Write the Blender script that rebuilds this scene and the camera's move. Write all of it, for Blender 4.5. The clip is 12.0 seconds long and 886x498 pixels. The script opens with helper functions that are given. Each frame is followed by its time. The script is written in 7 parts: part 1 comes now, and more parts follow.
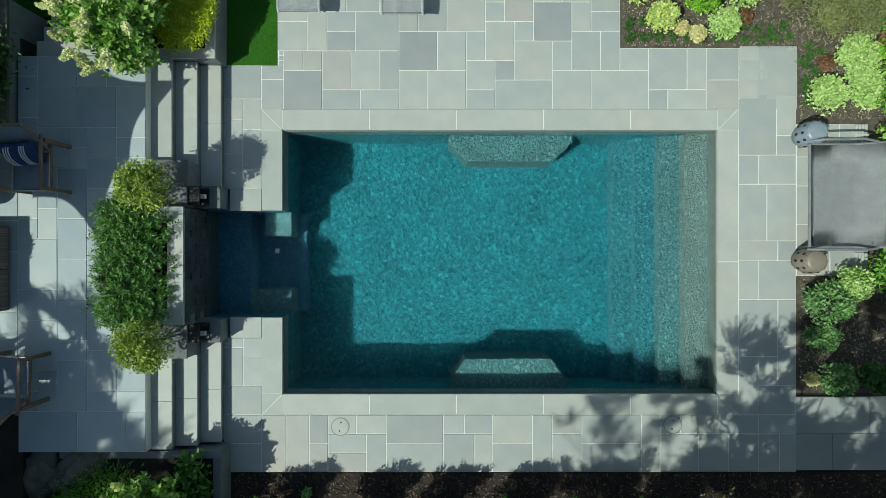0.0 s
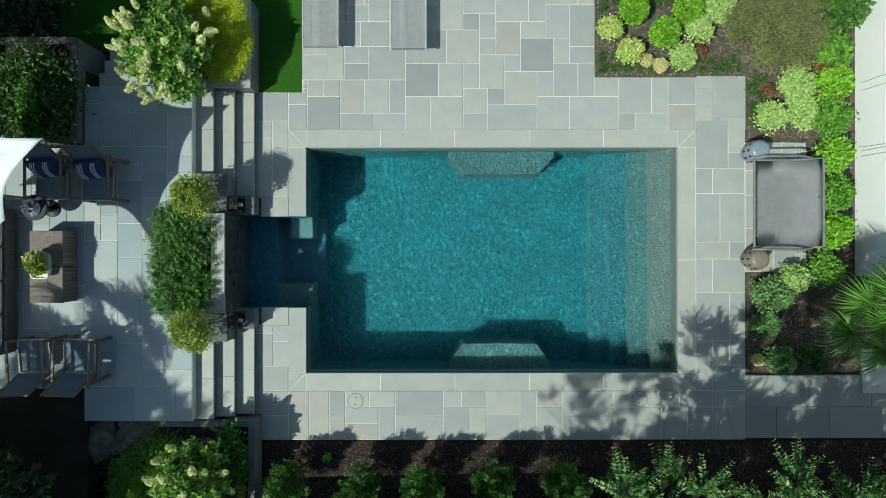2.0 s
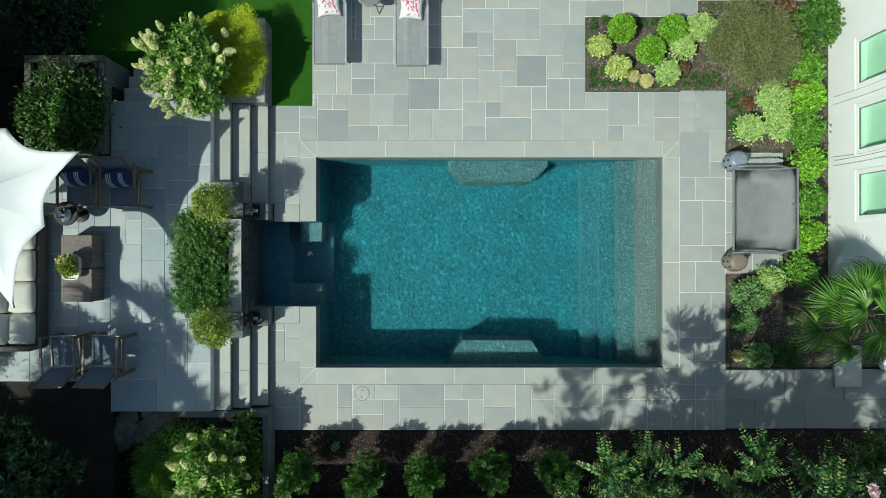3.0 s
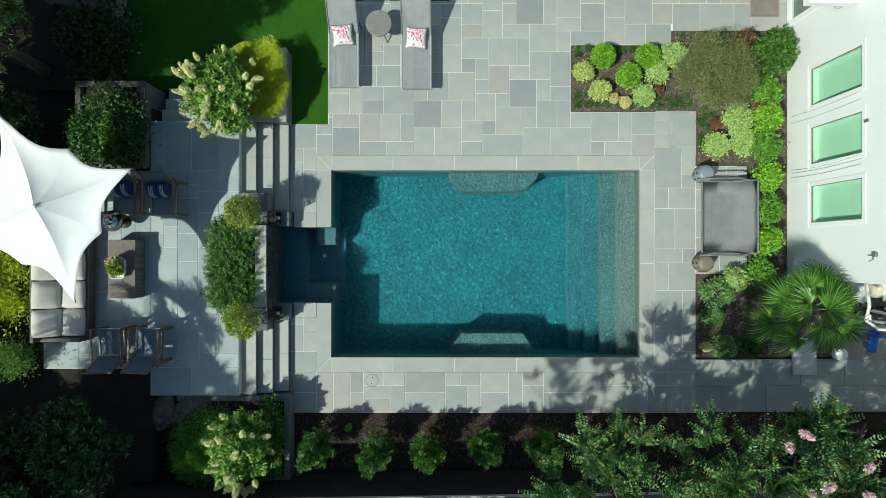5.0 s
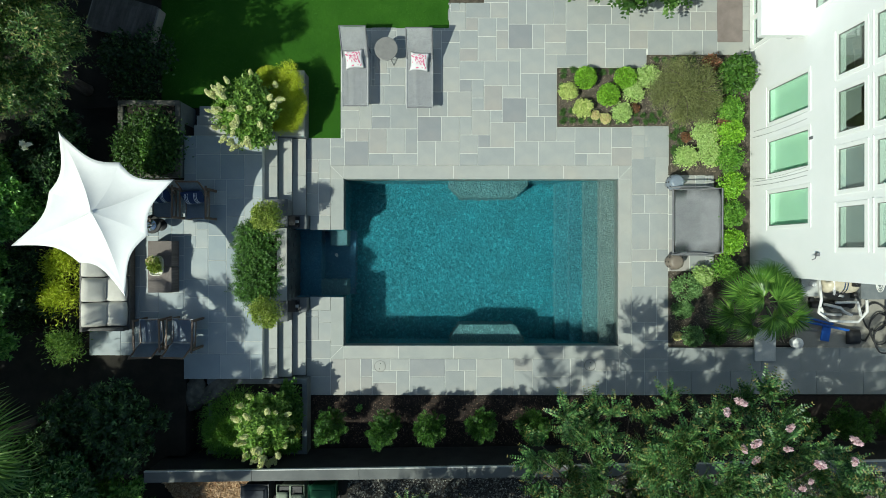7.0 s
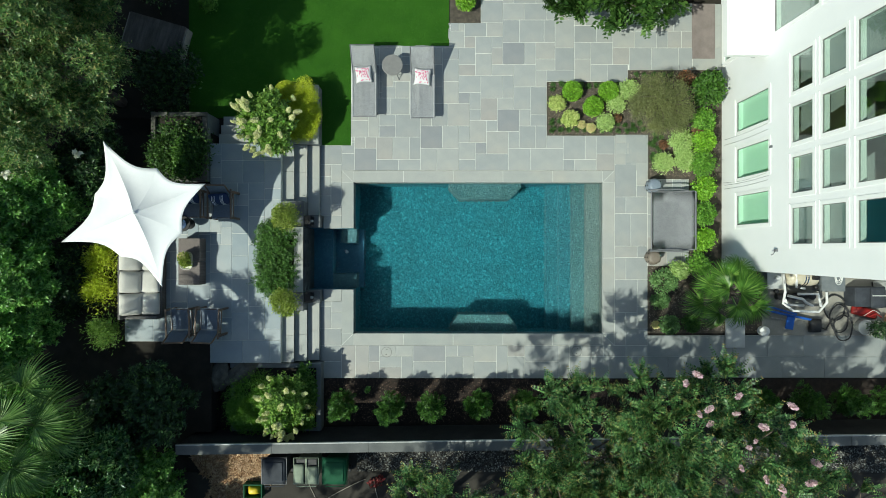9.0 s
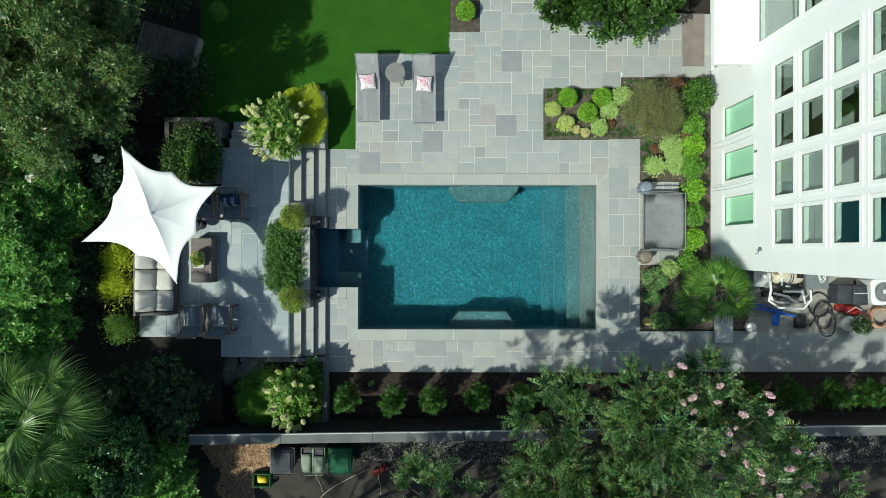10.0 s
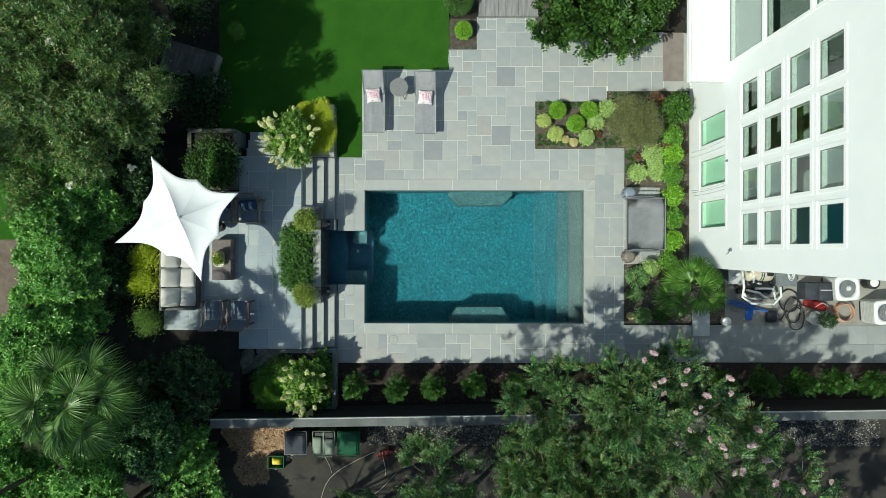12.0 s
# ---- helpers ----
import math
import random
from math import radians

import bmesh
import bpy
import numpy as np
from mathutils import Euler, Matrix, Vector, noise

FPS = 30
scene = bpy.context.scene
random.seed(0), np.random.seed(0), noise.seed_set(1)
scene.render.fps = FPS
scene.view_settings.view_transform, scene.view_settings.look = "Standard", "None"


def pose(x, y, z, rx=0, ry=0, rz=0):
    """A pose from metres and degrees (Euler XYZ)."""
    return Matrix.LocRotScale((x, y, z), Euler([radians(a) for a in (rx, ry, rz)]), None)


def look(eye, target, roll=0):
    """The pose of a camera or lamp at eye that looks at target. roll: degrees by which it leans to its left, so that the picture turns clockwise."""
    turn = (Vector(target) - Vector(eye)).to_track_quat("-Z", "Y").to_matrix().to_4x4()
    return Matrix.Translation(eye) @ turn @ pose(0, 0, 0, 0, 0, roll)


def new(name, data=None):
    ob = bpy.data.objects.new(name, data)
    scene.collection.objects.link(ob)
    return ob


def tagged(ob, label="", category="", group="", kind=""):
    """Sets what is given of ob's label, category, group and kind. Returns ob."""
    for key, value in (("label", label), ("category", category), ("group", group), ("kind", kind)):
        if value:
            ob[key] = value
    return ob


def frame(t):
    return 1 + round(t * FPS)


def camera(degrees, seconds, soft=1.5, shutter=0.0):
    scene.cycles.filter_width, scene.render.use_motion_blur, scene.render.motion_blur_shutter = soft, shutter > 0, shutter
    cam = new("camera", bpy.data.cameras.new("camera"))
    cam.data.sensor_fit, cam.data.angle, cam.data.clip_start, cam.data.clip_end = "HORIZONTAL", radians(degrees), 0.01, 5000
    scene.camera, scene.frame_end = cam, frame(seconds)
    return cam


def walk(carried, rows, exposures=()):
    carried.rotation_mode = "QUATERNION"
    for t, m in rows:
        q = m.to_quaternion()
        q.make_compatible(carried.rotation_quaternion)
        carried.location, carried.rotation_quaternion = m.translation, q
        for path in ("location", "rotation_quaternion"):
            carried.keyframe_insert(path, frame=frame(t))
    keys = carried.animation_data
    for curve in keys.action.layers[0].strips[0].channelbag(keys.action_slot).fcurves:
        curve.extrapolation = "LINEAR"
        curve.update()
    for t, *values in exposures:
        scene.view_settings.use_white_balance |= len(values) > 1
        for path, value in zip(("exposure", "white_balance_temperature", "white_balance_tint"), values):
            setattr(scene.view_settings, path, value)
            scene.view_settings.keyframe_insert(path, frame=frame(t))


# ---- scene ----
cam = camera(77.0, 12.0, soft=0.5)
METRES, EYE, TILT, LEAN, TURN = 8.9, 9.05, -90.0, 0.0, 0.0
ROWS = [
    (0.0, 0.0, 0.0, 0.0, -0.0, -0.08, 0.02),
    (0.5, 0.0006, -0.0456, -0.0018, -0.02, -0.01, 0.03),
    (1.0, 0.0014, -0.091, -0.0016, 0.02, -0.05, 0.04),
    (1.5, 0.0005, -0.1346, -0.0031, 0.0, 0.02, 0.03),
    (2.0, -0.0009, -0.1736, -0.0021, -0.01, 0.04, 0.04),
    (2.5, -0.0014, -0.2166, 0.0029, 0.02, 0.02, 0.03),
    (3.0, -0.0018, -0.2594, 0.0045, 0.03, 0.04, 0.01),
    (5.0, -0.0041, -0.4173, 0.0114, 0.05, 0.05, -0.01),
    (5.5, -0.0045, -0.4603, 0.0123, 0.02, 0.02, -0.0),
    (6.0, -0.0042, -0.5058, 0.0117, 0.04, 0.04, -0.01),
    (6.5, -0.0037, -0.5502, 0.0128, 0.06, 0.03, -0.03),
    (7.0, -0.0042, -0.593, 0.0128, 0.06, 0.01, -0.03),
    (9.0, -0.0047, -0.7609, 0.0023, 0.1, 0.03, -0.05),
    (9.5, -0.0052, -0.7998, 0.0015, 0.1, 0.02, -0.06),
    (10.0, -0.0066, -0.8393, 0.0013, 0.11, 0.01, -0.07),
    (10.5, -0.0059, -0.8811, 0.0018, 0.11, 0.01, -0.07),
    (11.0, -0.0059, -0.9221, 0.0033, 0.12, 0.01, -0.07),
    (11.5, -0.0061, -0.9617, 0.0047, 0.12, -0.01, -0.07),
    (12.0, -0.0054, -0.9988, 0.0036, 0.11, -0.02, -0.08),
]
walk(cam, [(t, pose(0, 0, EYE, TILT, LEAN, TURN) @ pose(METRES * x, METRES * y, METRES * z, 90 + pitch, roll, yaw)) for t, x, y, z, yaw, pitch, roll in ROWS],
     [(0.0, 0.12, 6200, -10), (6.0, 0.12, 6340, -7), (12.0, 0.14, 6340, -6)])

# world, sun, exposure
SUN_FROM = Vector((-0.84 * math.cos(radians(50)), -0.54 * math.cos(radians(50)), math.sin(radians(50))))
world = bpy.data.worlds.new("sky")
scene.world = world
world.use_nodes = True
sky = world.node_tree.nodes.new("ShaderNodeTexSky")
sky.sky_type, sky.sun_disc = "NISHITA", False
sky.sun_elevation, sky.sun_rotation = radians(50), radians(237.3)
world.node_tree.nodes["Background"].inputs["Strength"].default_value = 0.094
world.node_tree.links.new(sky.outputs["Color"], world.node_tree.nodes["Background"].inputs["Color"])
sun_data = bpy.data.lights.new("sun", "SUN")
sun_data.energy, sun_data.angle, sun_data.color = 4.25, radians(0.6), (1.0, 0.955, 0.88)
sun = new("sun", sun_data)
sun.matrix_world = look(SUN_FROM * 30, (0, 0, 0))


# ---- materials ----
def node(nt, kind, **values):
    n = nt.nodes.new(kind)
    for key, value in values.items():
        n.inputs[key.replace("_", " ")].default_value = value
    return n


def ramp(nt, source, stops):
    r = nt.nodes.new("ShaderNodeValToRGB")
    while len(r.color_ramp.elements) < len(stops):
        r.color_ramp.elements.new(0.5)
    for e, (at, c) in zip(r.color_ramp.elements, stops):
        e.position, e.color = at, (*c, 1)
    nt.links.new(source, r.inputs["Fac"])
    return r.outputs["Color"]


def mixed(nt, mode, factor, a, b):
    m = nt.nodes.new("ShaderNodeMix")
    m.data_type, m.blend_type = "RGBA", mode
    for sock, v in ((m.inputs[0], factor), (m.inputs[6], a), (m.inputs[7], b)):
        if hasattr(v, "node"):
            nt.links.new(v, sock)
        else:
            sock.default_value = (*v, 1) if isinstance(v, tuple) else v
    return m.outputs[2]


def blank(name):
    m = bpy.data.materials.new(name)
    m.use_nodes = True
    return m, m.node_tree, m.node_tree.nodes["Principled BSDF"]


def noisy(nt, scale, detail=4.0, rough=0.6, stretch=None):
    tc = nt.nodes.new("ShaderNodeTexCoord")
    n = node(nt, "ShaderNodeTexNoise", Scale=scale, Detail=detail, Roughness=rough)
    if stretch:
        mp = node(nt, "ShaderNodeMapping", Scale=stretch)
        nt.links.new(tc.outputs["Object"], mp.inputs["Vector"])
        nt.links.new(mp.outputs["Vector"], n.inputs["Vector"])
    else:
        nt.links.new(tc.outputs["Object"], n.inputs["Vector"])
    return n.outputs["Fac"]


def surface(name, dark, light, scale=3.0, fine=60.0, rough=0.7, bump=0.2, metal=0.0, stretch=None, spread=0.0, gloss=0.5):
    """Two scales of variation, fine relief, and optionally a shift from piece to piece."""
    m, nt, b = blank(name)
    big = ramp(nt, noisy(nt, scale, stretch=stretch), [(0.3, dark), (0.7, light)])
    small = noisy(nt, fine, 3.0, 0.7, stretch)
    col = mixed(nt, "OVERLAY", 0.35, big, ramp(nt, small, [(0.25, (0.3, 0.3, 0.3)), (0.75, (0.7, 0.7, 0.7))]))
    if spread:
        info = nt.nodes.new("ShaderNodeObjectInfo")
        shift = ramp(nt, info.outputs["Random"], [(0.0, (1 - spread,) * 3), (1.0, (1.0,) * 3)])
        col = mixed(nt, "MULTIPLY", 1.0, col, shift)
    nt.links.new(col, b.inputs["Base Color"])
    b.inputs["Roughness"].default_value, b.inputs["Metallic"].default_value = rough, metal
    b.inputs["Specular IOR Level"].default_value = gloss
    bp = node(nt, "ShaderNodeBump", Strength=bump, Distance=0.01)
    nt.links.new(small, bp.inputs["Height"])
    nt.links.new(bp.outputs["Normal"], b.inputs["Normal"])
    return m


def bluestone(name, stops):
    m, nt, b = blank(name)
    info = nt.nodes.new("ShaderNodeObjectInfo")
    base = ramp(nt, info.outputs["Random"], stops)
    cloud = ramp(nt, noisy(nt, 2.2, 5.0), [(0.3, (0.42, 0.43, 0.44)), (0.7, (0.57, 0.56, 0.55))])
    col = mixed(nt, "OVERLAY", 0.55, base, cloud)
    warm = ramp(nt, noisy(nt, 0.7, 3.0), [(0.52, (0.5, 0.5, 0.5)), (0.75, (0.56, 0.5, 0.45))])
    col = mixed(nt, "OVERLAY", 0.5, col, warm)
    grain = noisy(nt, 90.0, 3.0, 0.7)
    col = mixed(nt, "OVERLAY", 0.25, col, ramp(nt, grain, [(0.3, (0.35,) * 3), (0.7, (0.65,) * 3)]))
    nt.links.new(col, b.inputs["Base Color"])
    b.inputs["Roughness"].default_value = 0.62
    bp = node(nt, "ShaderNodeBump", Strength=0.15, Distance=0.01)
    nt.links.new(grain, bp.inputs["Height"])
    nt.links.new(bp.outputs["Normal"], b.inputs["Normal"])
    return m


def leafy(name, stops, rough=0.45, through_light=0.3):
    """A leaf's upper side with some light coming through it; each leaf has its own shade of green."""
    m, nt, b = blank(name)
    geo = nt.nodes.new("ShaderNodeNewGeometry")
    own = ramp(nt, geo.outputs["Random Per Island"], stops)
    patch = ramp(nt, noisy(nt, 1.6, 3.0), [(0.3, (0.33, 0.35, 0.33)), (0.7, (0.68, 0.66, 0.58))])
    col = mixed(nt, "OVERLAY", 0.7, own, patch)
    nt.links.new(col, b.inputs["Base Color"])
    b.inputs["Roughness"].default_value = rough
    b.inputs["Specular IOR Level"].default_value = 0.45
    t = nt.nodes.new("ShaderNodeBsdfTranslucent")
    nt.links.new(mixed(nt, "MULTIPLY", 1.0, col, (1.0, 1.0, 0.55)), t.inputs["Color"])
    mx = node(nt, "ShaderNodeMixShader", Fac=through_light)
    nt.links.new(b.outputs[0], mx.inputs[1])
    nt.links.new(t.outputs[0], mx.inputs[2])
    nt.links.new(mx.outputs[0], nt.nodes["Material Output"].inputs["Surface"])
    return m


def glassy(name, tint, least=0.04, most=0.75):
    """A thin pane: tinted light goes straight through, and the rest is mirrored at grazing angles."""
    m, nt, b = blank(name)
    nt.nodes.remove(b)
    tr = node(nt, "ShaderNodeBsdfTransparent", Color=(*tint, 1))
    gl = node(nt, "ShaderNodeBsdfGlossy", Roughness=0.02)
    lw = node(nt, "ShaderNodeLayerWeight", Blend=0.5)
    pw = nt.nodes.new("ShaderNodeMath")
    pw.operation = "POWER"
    nt.links.new(lw.outputs["Facing"], pw.inputs[0])
    pw.inputs[1].default_value = 3.2
    mr = node(nt, "ShaderNodeMapRange")
    mr.inputs["To Min"].default_value, mr.inputs["To Max"].default_value = least, most
    nt.links.new(pw.outputs[0], mr.inputs["Value"])
    mx = nt.nodes.new("ShaderNodeMixShader")
    nt.links.new(mr.outputs["Result"], mx.inputs[0])
    nt.links.new(tr.outputs[0], mx.inputs[1])
    nt.links.new(gl.outputs[0], mx.inputs[2])
    nt.links.new(mx.outputs[0], nt.nodes["Material Output"].inputs["Surface"])
    return m


def rippled_water():
    m, nt, b = blank("pool_water")
    b.inputs["Base Color"].default_value = (0.80, 0.95, 0.95, 1)
    b.inputs["Roughness"].default_value = 0.0
    b.inputs["Transmission Weight"].default_value = 1.0
    b.inputs["IOR"].default_value = 1.16
    wave = noisy(nt, 3.2, 3.0, 0.6)
    rip = noisy(nt, 17.0, 2.0, 0.55)
    add = nt.nodes.new("ShaderNodeMath")
    add.operation = "MULTIPLY_ADD"
    nt.links.new(wave, add.inputs[0])
    add.inputs[1].default_value = 1.4
    nt.links.new(rip, add.inputs[2])
    bp = node(nt, "ShaderNodeBump", Strength=0.42, Distance=0.035)
    nt.links.new(add.outputs[0], bp.inputs["Height"])
    nt.links.new(bp.outputs["Normal"], b.inputs["Normal"])
    return m


def flecked_plaster(name, dark, light, glint=1.9, scale=25.0, rough=0.8, relief=0.03):
    """Pool plaster with small dark and light flecks that stand in for ripple-focused sun."""
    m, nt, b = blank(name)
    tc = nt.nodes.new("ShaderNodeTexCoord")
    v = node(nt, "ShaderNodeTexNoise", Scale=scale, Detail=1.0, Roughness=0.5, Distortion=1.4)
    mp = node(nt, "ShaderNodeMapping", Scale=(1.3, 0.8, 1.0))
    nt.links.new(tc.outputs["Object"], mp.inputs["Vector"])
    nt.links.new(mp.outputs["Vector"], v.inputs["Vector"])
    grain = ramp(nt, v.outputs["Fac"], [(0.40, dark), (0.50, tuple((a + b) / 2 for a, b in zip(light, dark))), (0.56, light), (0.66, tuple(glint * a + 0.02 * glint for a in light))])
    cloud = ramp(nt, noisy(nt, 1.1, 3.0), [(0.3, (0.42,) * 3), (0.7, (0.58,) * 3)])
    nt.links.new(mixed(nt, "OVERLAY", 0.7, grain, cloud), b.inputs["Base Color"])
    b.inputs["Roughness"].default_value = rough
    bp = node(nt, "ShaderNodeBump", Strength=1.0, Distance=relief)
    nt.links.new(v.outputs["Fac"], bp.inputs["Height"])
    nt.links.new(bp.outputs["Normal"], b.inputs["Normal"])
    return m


def woven(name, dark, light, scale=55.0, open_mesh=0.0):
    m, nt, b = blank(name)
    tc = nt.nodes.new("ShaderNodeTexCoord")
    c = node(nt, "ShaderNodeTexBrick", Scale=scale, Color1=(*light, 1), Color2=(*dark, 1), Mortar=(dark[0] * 0.6, dark[1] * 0.6, dark[2] * 0.6, 1))
    c.inputs["Mortar Size"].default_value = 0.02
    nt.links.new(tc.outputs["Object"], c.inputs["Vector"])
    col = mixed(nt, "OVERLAY", 0.5, c.outputs["Color"], ramp(nt, noisy(nt, 6.0), [(0.3, (0.4,) * 3), (0.7, (0.6,) * 3)]))
    nt.links.new(col, b.inputs["Base Color"])
    b.inputs["Roughness"].default_value = 0.6
    bp = node(nt, "ShaderNodeBump", Strength=0.25, Distance=0.004)
    nt.links.new(c.outputs["Fac"], bp.inputs["Height"])
    bp.invert = True
    nt.links.new(bp.outputs["Normal"], b.inputs["Normal"])
    if open_mesh:
        # an open weave lets part of the light straight through
        mx = node(nt, "ShaderNodeMixShader", Fac=open_mesh)
        tr = node(nt, "ShaderNodeBsdfTransparent")
        nt.links.new(b.outputs[0], mx.inputs[1])
        nt.links.new(tr.outputs[0], mx.inputs[2])
        nt.links.new(mx.outputs[0], nt.nodes["Material Output"].inputs["Surface"])
    return m


STONE = bluestone("bluestone", [(0.0, (0.275, 0.29, 0.29)), (0.5, (0.315, 0.33, 0.325)), (0.8, (0.345, 0.352, 0.335)), (1.0, (0.31, 0.30, 0.285))])
STONE_DARK = bluestone("dark_bluestone", [(0.0, (0.235, 0.245, 0.255)), (1.0, (0.265, 0.275, 0.28))])
COPING = bluestone("coping_stone", [(0.0, (0.31, 0.325, 0.31)), (1.0, (0.35, 0.355, 0.335))])
PATIO_STONE = bluestone("patio_bluestone", [(0.0, (0.25, 0.295, 0.325)), (0.5, (0.315, 0.355, 0.375)), (1.0, (0.35, 0.38, 0.39))])
PATH_STONE = surface("path_stone", (0.24, 0.26, 0.26), (0.31, 0.32, 0.31), 1.2, 60, 0.75, 0.15, spread=0.12)
MORTAR = surface("mortar", (0.56, 0.57, 0.535), (0.68, 0.68, 0.635), 4, 80, 0.9)
SLATE = surface("dark_slate", (0.035, 0.04, 0.045), (0.09, 0.095, 0.10), 5, 40, 0.55, 0.4, spread=0.4)
SLATE_GREY = surface("slate_wall", (0.11, 0.125, 0.135), (0.17, 0.185, 0.19), 4, 50, 0.7, 0.3)
SHADOWED_CAP = surface("shadowed_slate_cap", (0.075, 0.082, 0.088), (0.12, 0.13, 0.135), 4, 50, 0.7, 0.2)
MULCH = surface("mulch", (0.042, 0.036, 0.028), (0.105, 0.088, 0.068), 9, 55, 0.95, 0.9)
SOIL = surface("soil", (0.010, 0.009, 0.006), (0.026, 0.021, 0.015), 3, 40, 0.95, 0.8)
# darkened copies of the mulch and its chips, for the shaded strip by the wall
SHADED_MULCH = surface("shaded_mulch", (0.010, 0.0075, 0.006), (0.034, 0.023, 0.018), 9, 55, 0.95, 0.9)
SHADED_CHIP = leafy("shaded_chip", [(0.0, (0.020, 0.013, 0.010)), (0.7, (0.07, 0.045, 0.034)), (1.0, (0.20, 0.14, 0.11))], 0.9, 0.0)
DARK_FACE = surface("dark_wall_face", (0.010, 0.010, 0.010), (0.024, 0.024, 0.022), 3, 40, 0.9, 0.3)
CHIP = leafy("wood_chip", [(0.0, (0.06, 0.048, 0.036)), (0.6, (0.18, 0.145, 0.115)), (1.0, (0.38, 0.32, 0.27))], 0.9, 0.0)
DRY_LEAF = leafy("dry_leaf", [(0.0, (0.26, 0.15, 0.085)), (0.6, (0.50, 0.33, 0.21)), (1.0, (0.68, 0.51, 0.37))], 0.8, 0.1)
GRAVEL = leafy("gravel", [(0.0, (0.03, 0.03, 0.033)), (0.7, (0.10, 0.10, 0.10)), (1.0, (0.34, 0.34, 0.32))], 0.8, 0.0)
TURF = surface("turf", (0.026, 0.088, 0.008), (0.038, 0.116, 0.011), 1.4, 140, 0.95, 0.4, gloss=0.1)
BLADE = leafy("grass_blade", [(0.0, (0.028, 0.098, 0.009)), (0.7, (0.042, 0.135, 0.013)), (1.0, (0.075, 0.185, 0.026))], 0.9, 0.2)
ASPHALT = surface("asphalt", (0.016, 0.014, 0.012), (0.048, 0.042, 0.034), 0.9, 60, 0.9, 0.5)
GREY_RENDER = surface("grey_render", (0.095, 0.10, 0.10), (0.15, 0.155, 0.15), 1.5, 60, 0.85, 0.2)
PAD = surface("pad_concrete", (0.20, 0.19, 0.165), (0.31, 0.295, 0.26), 1.1, 40, 0.9, 0.3)
DIRT = surface("dirt", (0.085, 0.060, 0.043), (0.17, 0.13, 0.10), 2.6, 50, 0.95, 0.5)
# the bright flecks paint the ripples' light into the plaster colour
POOL_FLOOR = flecked_plaster("pool_plaster", (0.008, 0.124, 0.174), (0.013, 0.178, 0.222), 1.75, 22.0, relief=0.11)
# steps turn from grey to teal with depth; the plaster carries the water's tint
POOL_STEP = flecked_plaster("pool_step_plaster", (0.088, 0.138, 0.138), (0.122, 0.170, 0.164), 1.4, 27.0, relief=0.055)
POOL_MID = flecked_plaster("depth_tint_mid_plaster", (0.044, 0.128, 0.146), (0.070, 0.168, 0.180), 1.5, 25.0, relief=0.075)
POOL_LOW = flecked_plaster("depth_tint_low_plaster", (0.016, 0.124, 0.168), (0.030, 0.168, 0.205), 1.6, 23.0, relief=0.095)
SPA_STEP = flecked_plaster("spa_step_plaster", (0.045, 0.110, 0.130), (0.060, 0.140, 0.160), 1.1, relief=0.01)
# darker and bluer than the pool plaster, to imitate shade over the spa
SPA_FLOOR = flecked_plaster("shaded_spa_plaster", (0.022, 0.098, 0.165), (0.030, 0.125, 0.195), 1.1, relief=0.01)
WATERLINE = surface("waterline_tile", (0.10, 0.125, 0.12), (0.16, 0.18, 0.17), 8, 40, 0.3, 0.1)
WATER = rippled_water()
STUCCO = surface("white_stucco", (0.77, 0.78, 0.775), (0.83, 0.83, 0.825), 0.8, 120, 0.9, 0.12)
WHITE = surface("white_paint", (0.80, 0.81, 0.79), (0.84, 0.84, 0.82), 2, 80, 0.5, 0.05)
GLASS = glassy("green_pane", (0.74, 0.94, 0.83), 0.04, 0.5)
GLASS_DARK = glassy("window_pane", (0.76, 0.87, 0.83), 0.13, 0.8)
PANE_GREY = surface("pane_grey", (0.24, 0.25, 0.255), (0.31, 0.315, 0.32), 1.2, 60, 0.9, 0.05)
BLIND = surface("pale_blind", (0.72, 0.74, 0.70), (0.80, 0.80, 0.76), 3, 60, 0.9, 0.05)
ROOM = surface("room_wall", (0.24, 0.25, 0.25), (0.32, 0.32, 0.32), 1, 30, 0.9, 0.05)
CANVAS = surface("white_canvas", (0.735, 0.74, 0.745), (0.80, 0.80, 0.80), 2.5, 160, 0.85, 0.08)
GREY_SLING = woven("grey_sling", (0.47, 0.475, 0.495), (0.55, 0.555, 0.57), 90, 0.18)
DARK_SLING = woven("dark_grey_sling", (0.37, 0.375, 0.395), (0.44, 0.445, 0.465), 90, 0.10)
NAVY_SLING = woven("navy_sling", (0.22, 0.27, 0.345), (0.29, 0.345, 0.43), 90)
NAVY = surface("navy_cloth", (0.010, 0.025, 0.085), (0.018, 0.040, 0.12), 6, 120, 0.9, 0.1)
STRIPE = surface("white_stripe_cloth", (0.62, 0.64, 0.68), (0.74, 0.75, 0.78), 6, 120, 0.9, 0.1)
PINK = surface("pink_print", (0.50, 0.07, 0.18), (0.62, 0.16, 0.28), 9, 80, 0.9, 0.05)
CUSHION = surface("beige_cushion", (0.50, 0.48, 0.44), (0.60, 0.58, 0.53), 3, 140, 0.95, 0.1)
WICKER = woven("brown_wicker", (0.085, 0.068, 0.062), (0.22, 0.182, 0.166), 26)
WICKER_GREY = woven("grey_wicker", (0.08, 0.075, 0.07), (0.16, 0.15, 0.14), 38)
TEAK = surface("teak", (0.11, 0.072, 0.048), (0.20, 0.135, 0.095), 6, 60, 0.55, 0.15, stretch=(1, 1, 9))
AGED_BOARD = surface("aged_board", (0.05, 0.046, 0.043), (0.13, 0.122, 0.117), 1.5, 40, 0.9, 0.4, stretch=(6, 1, 1))
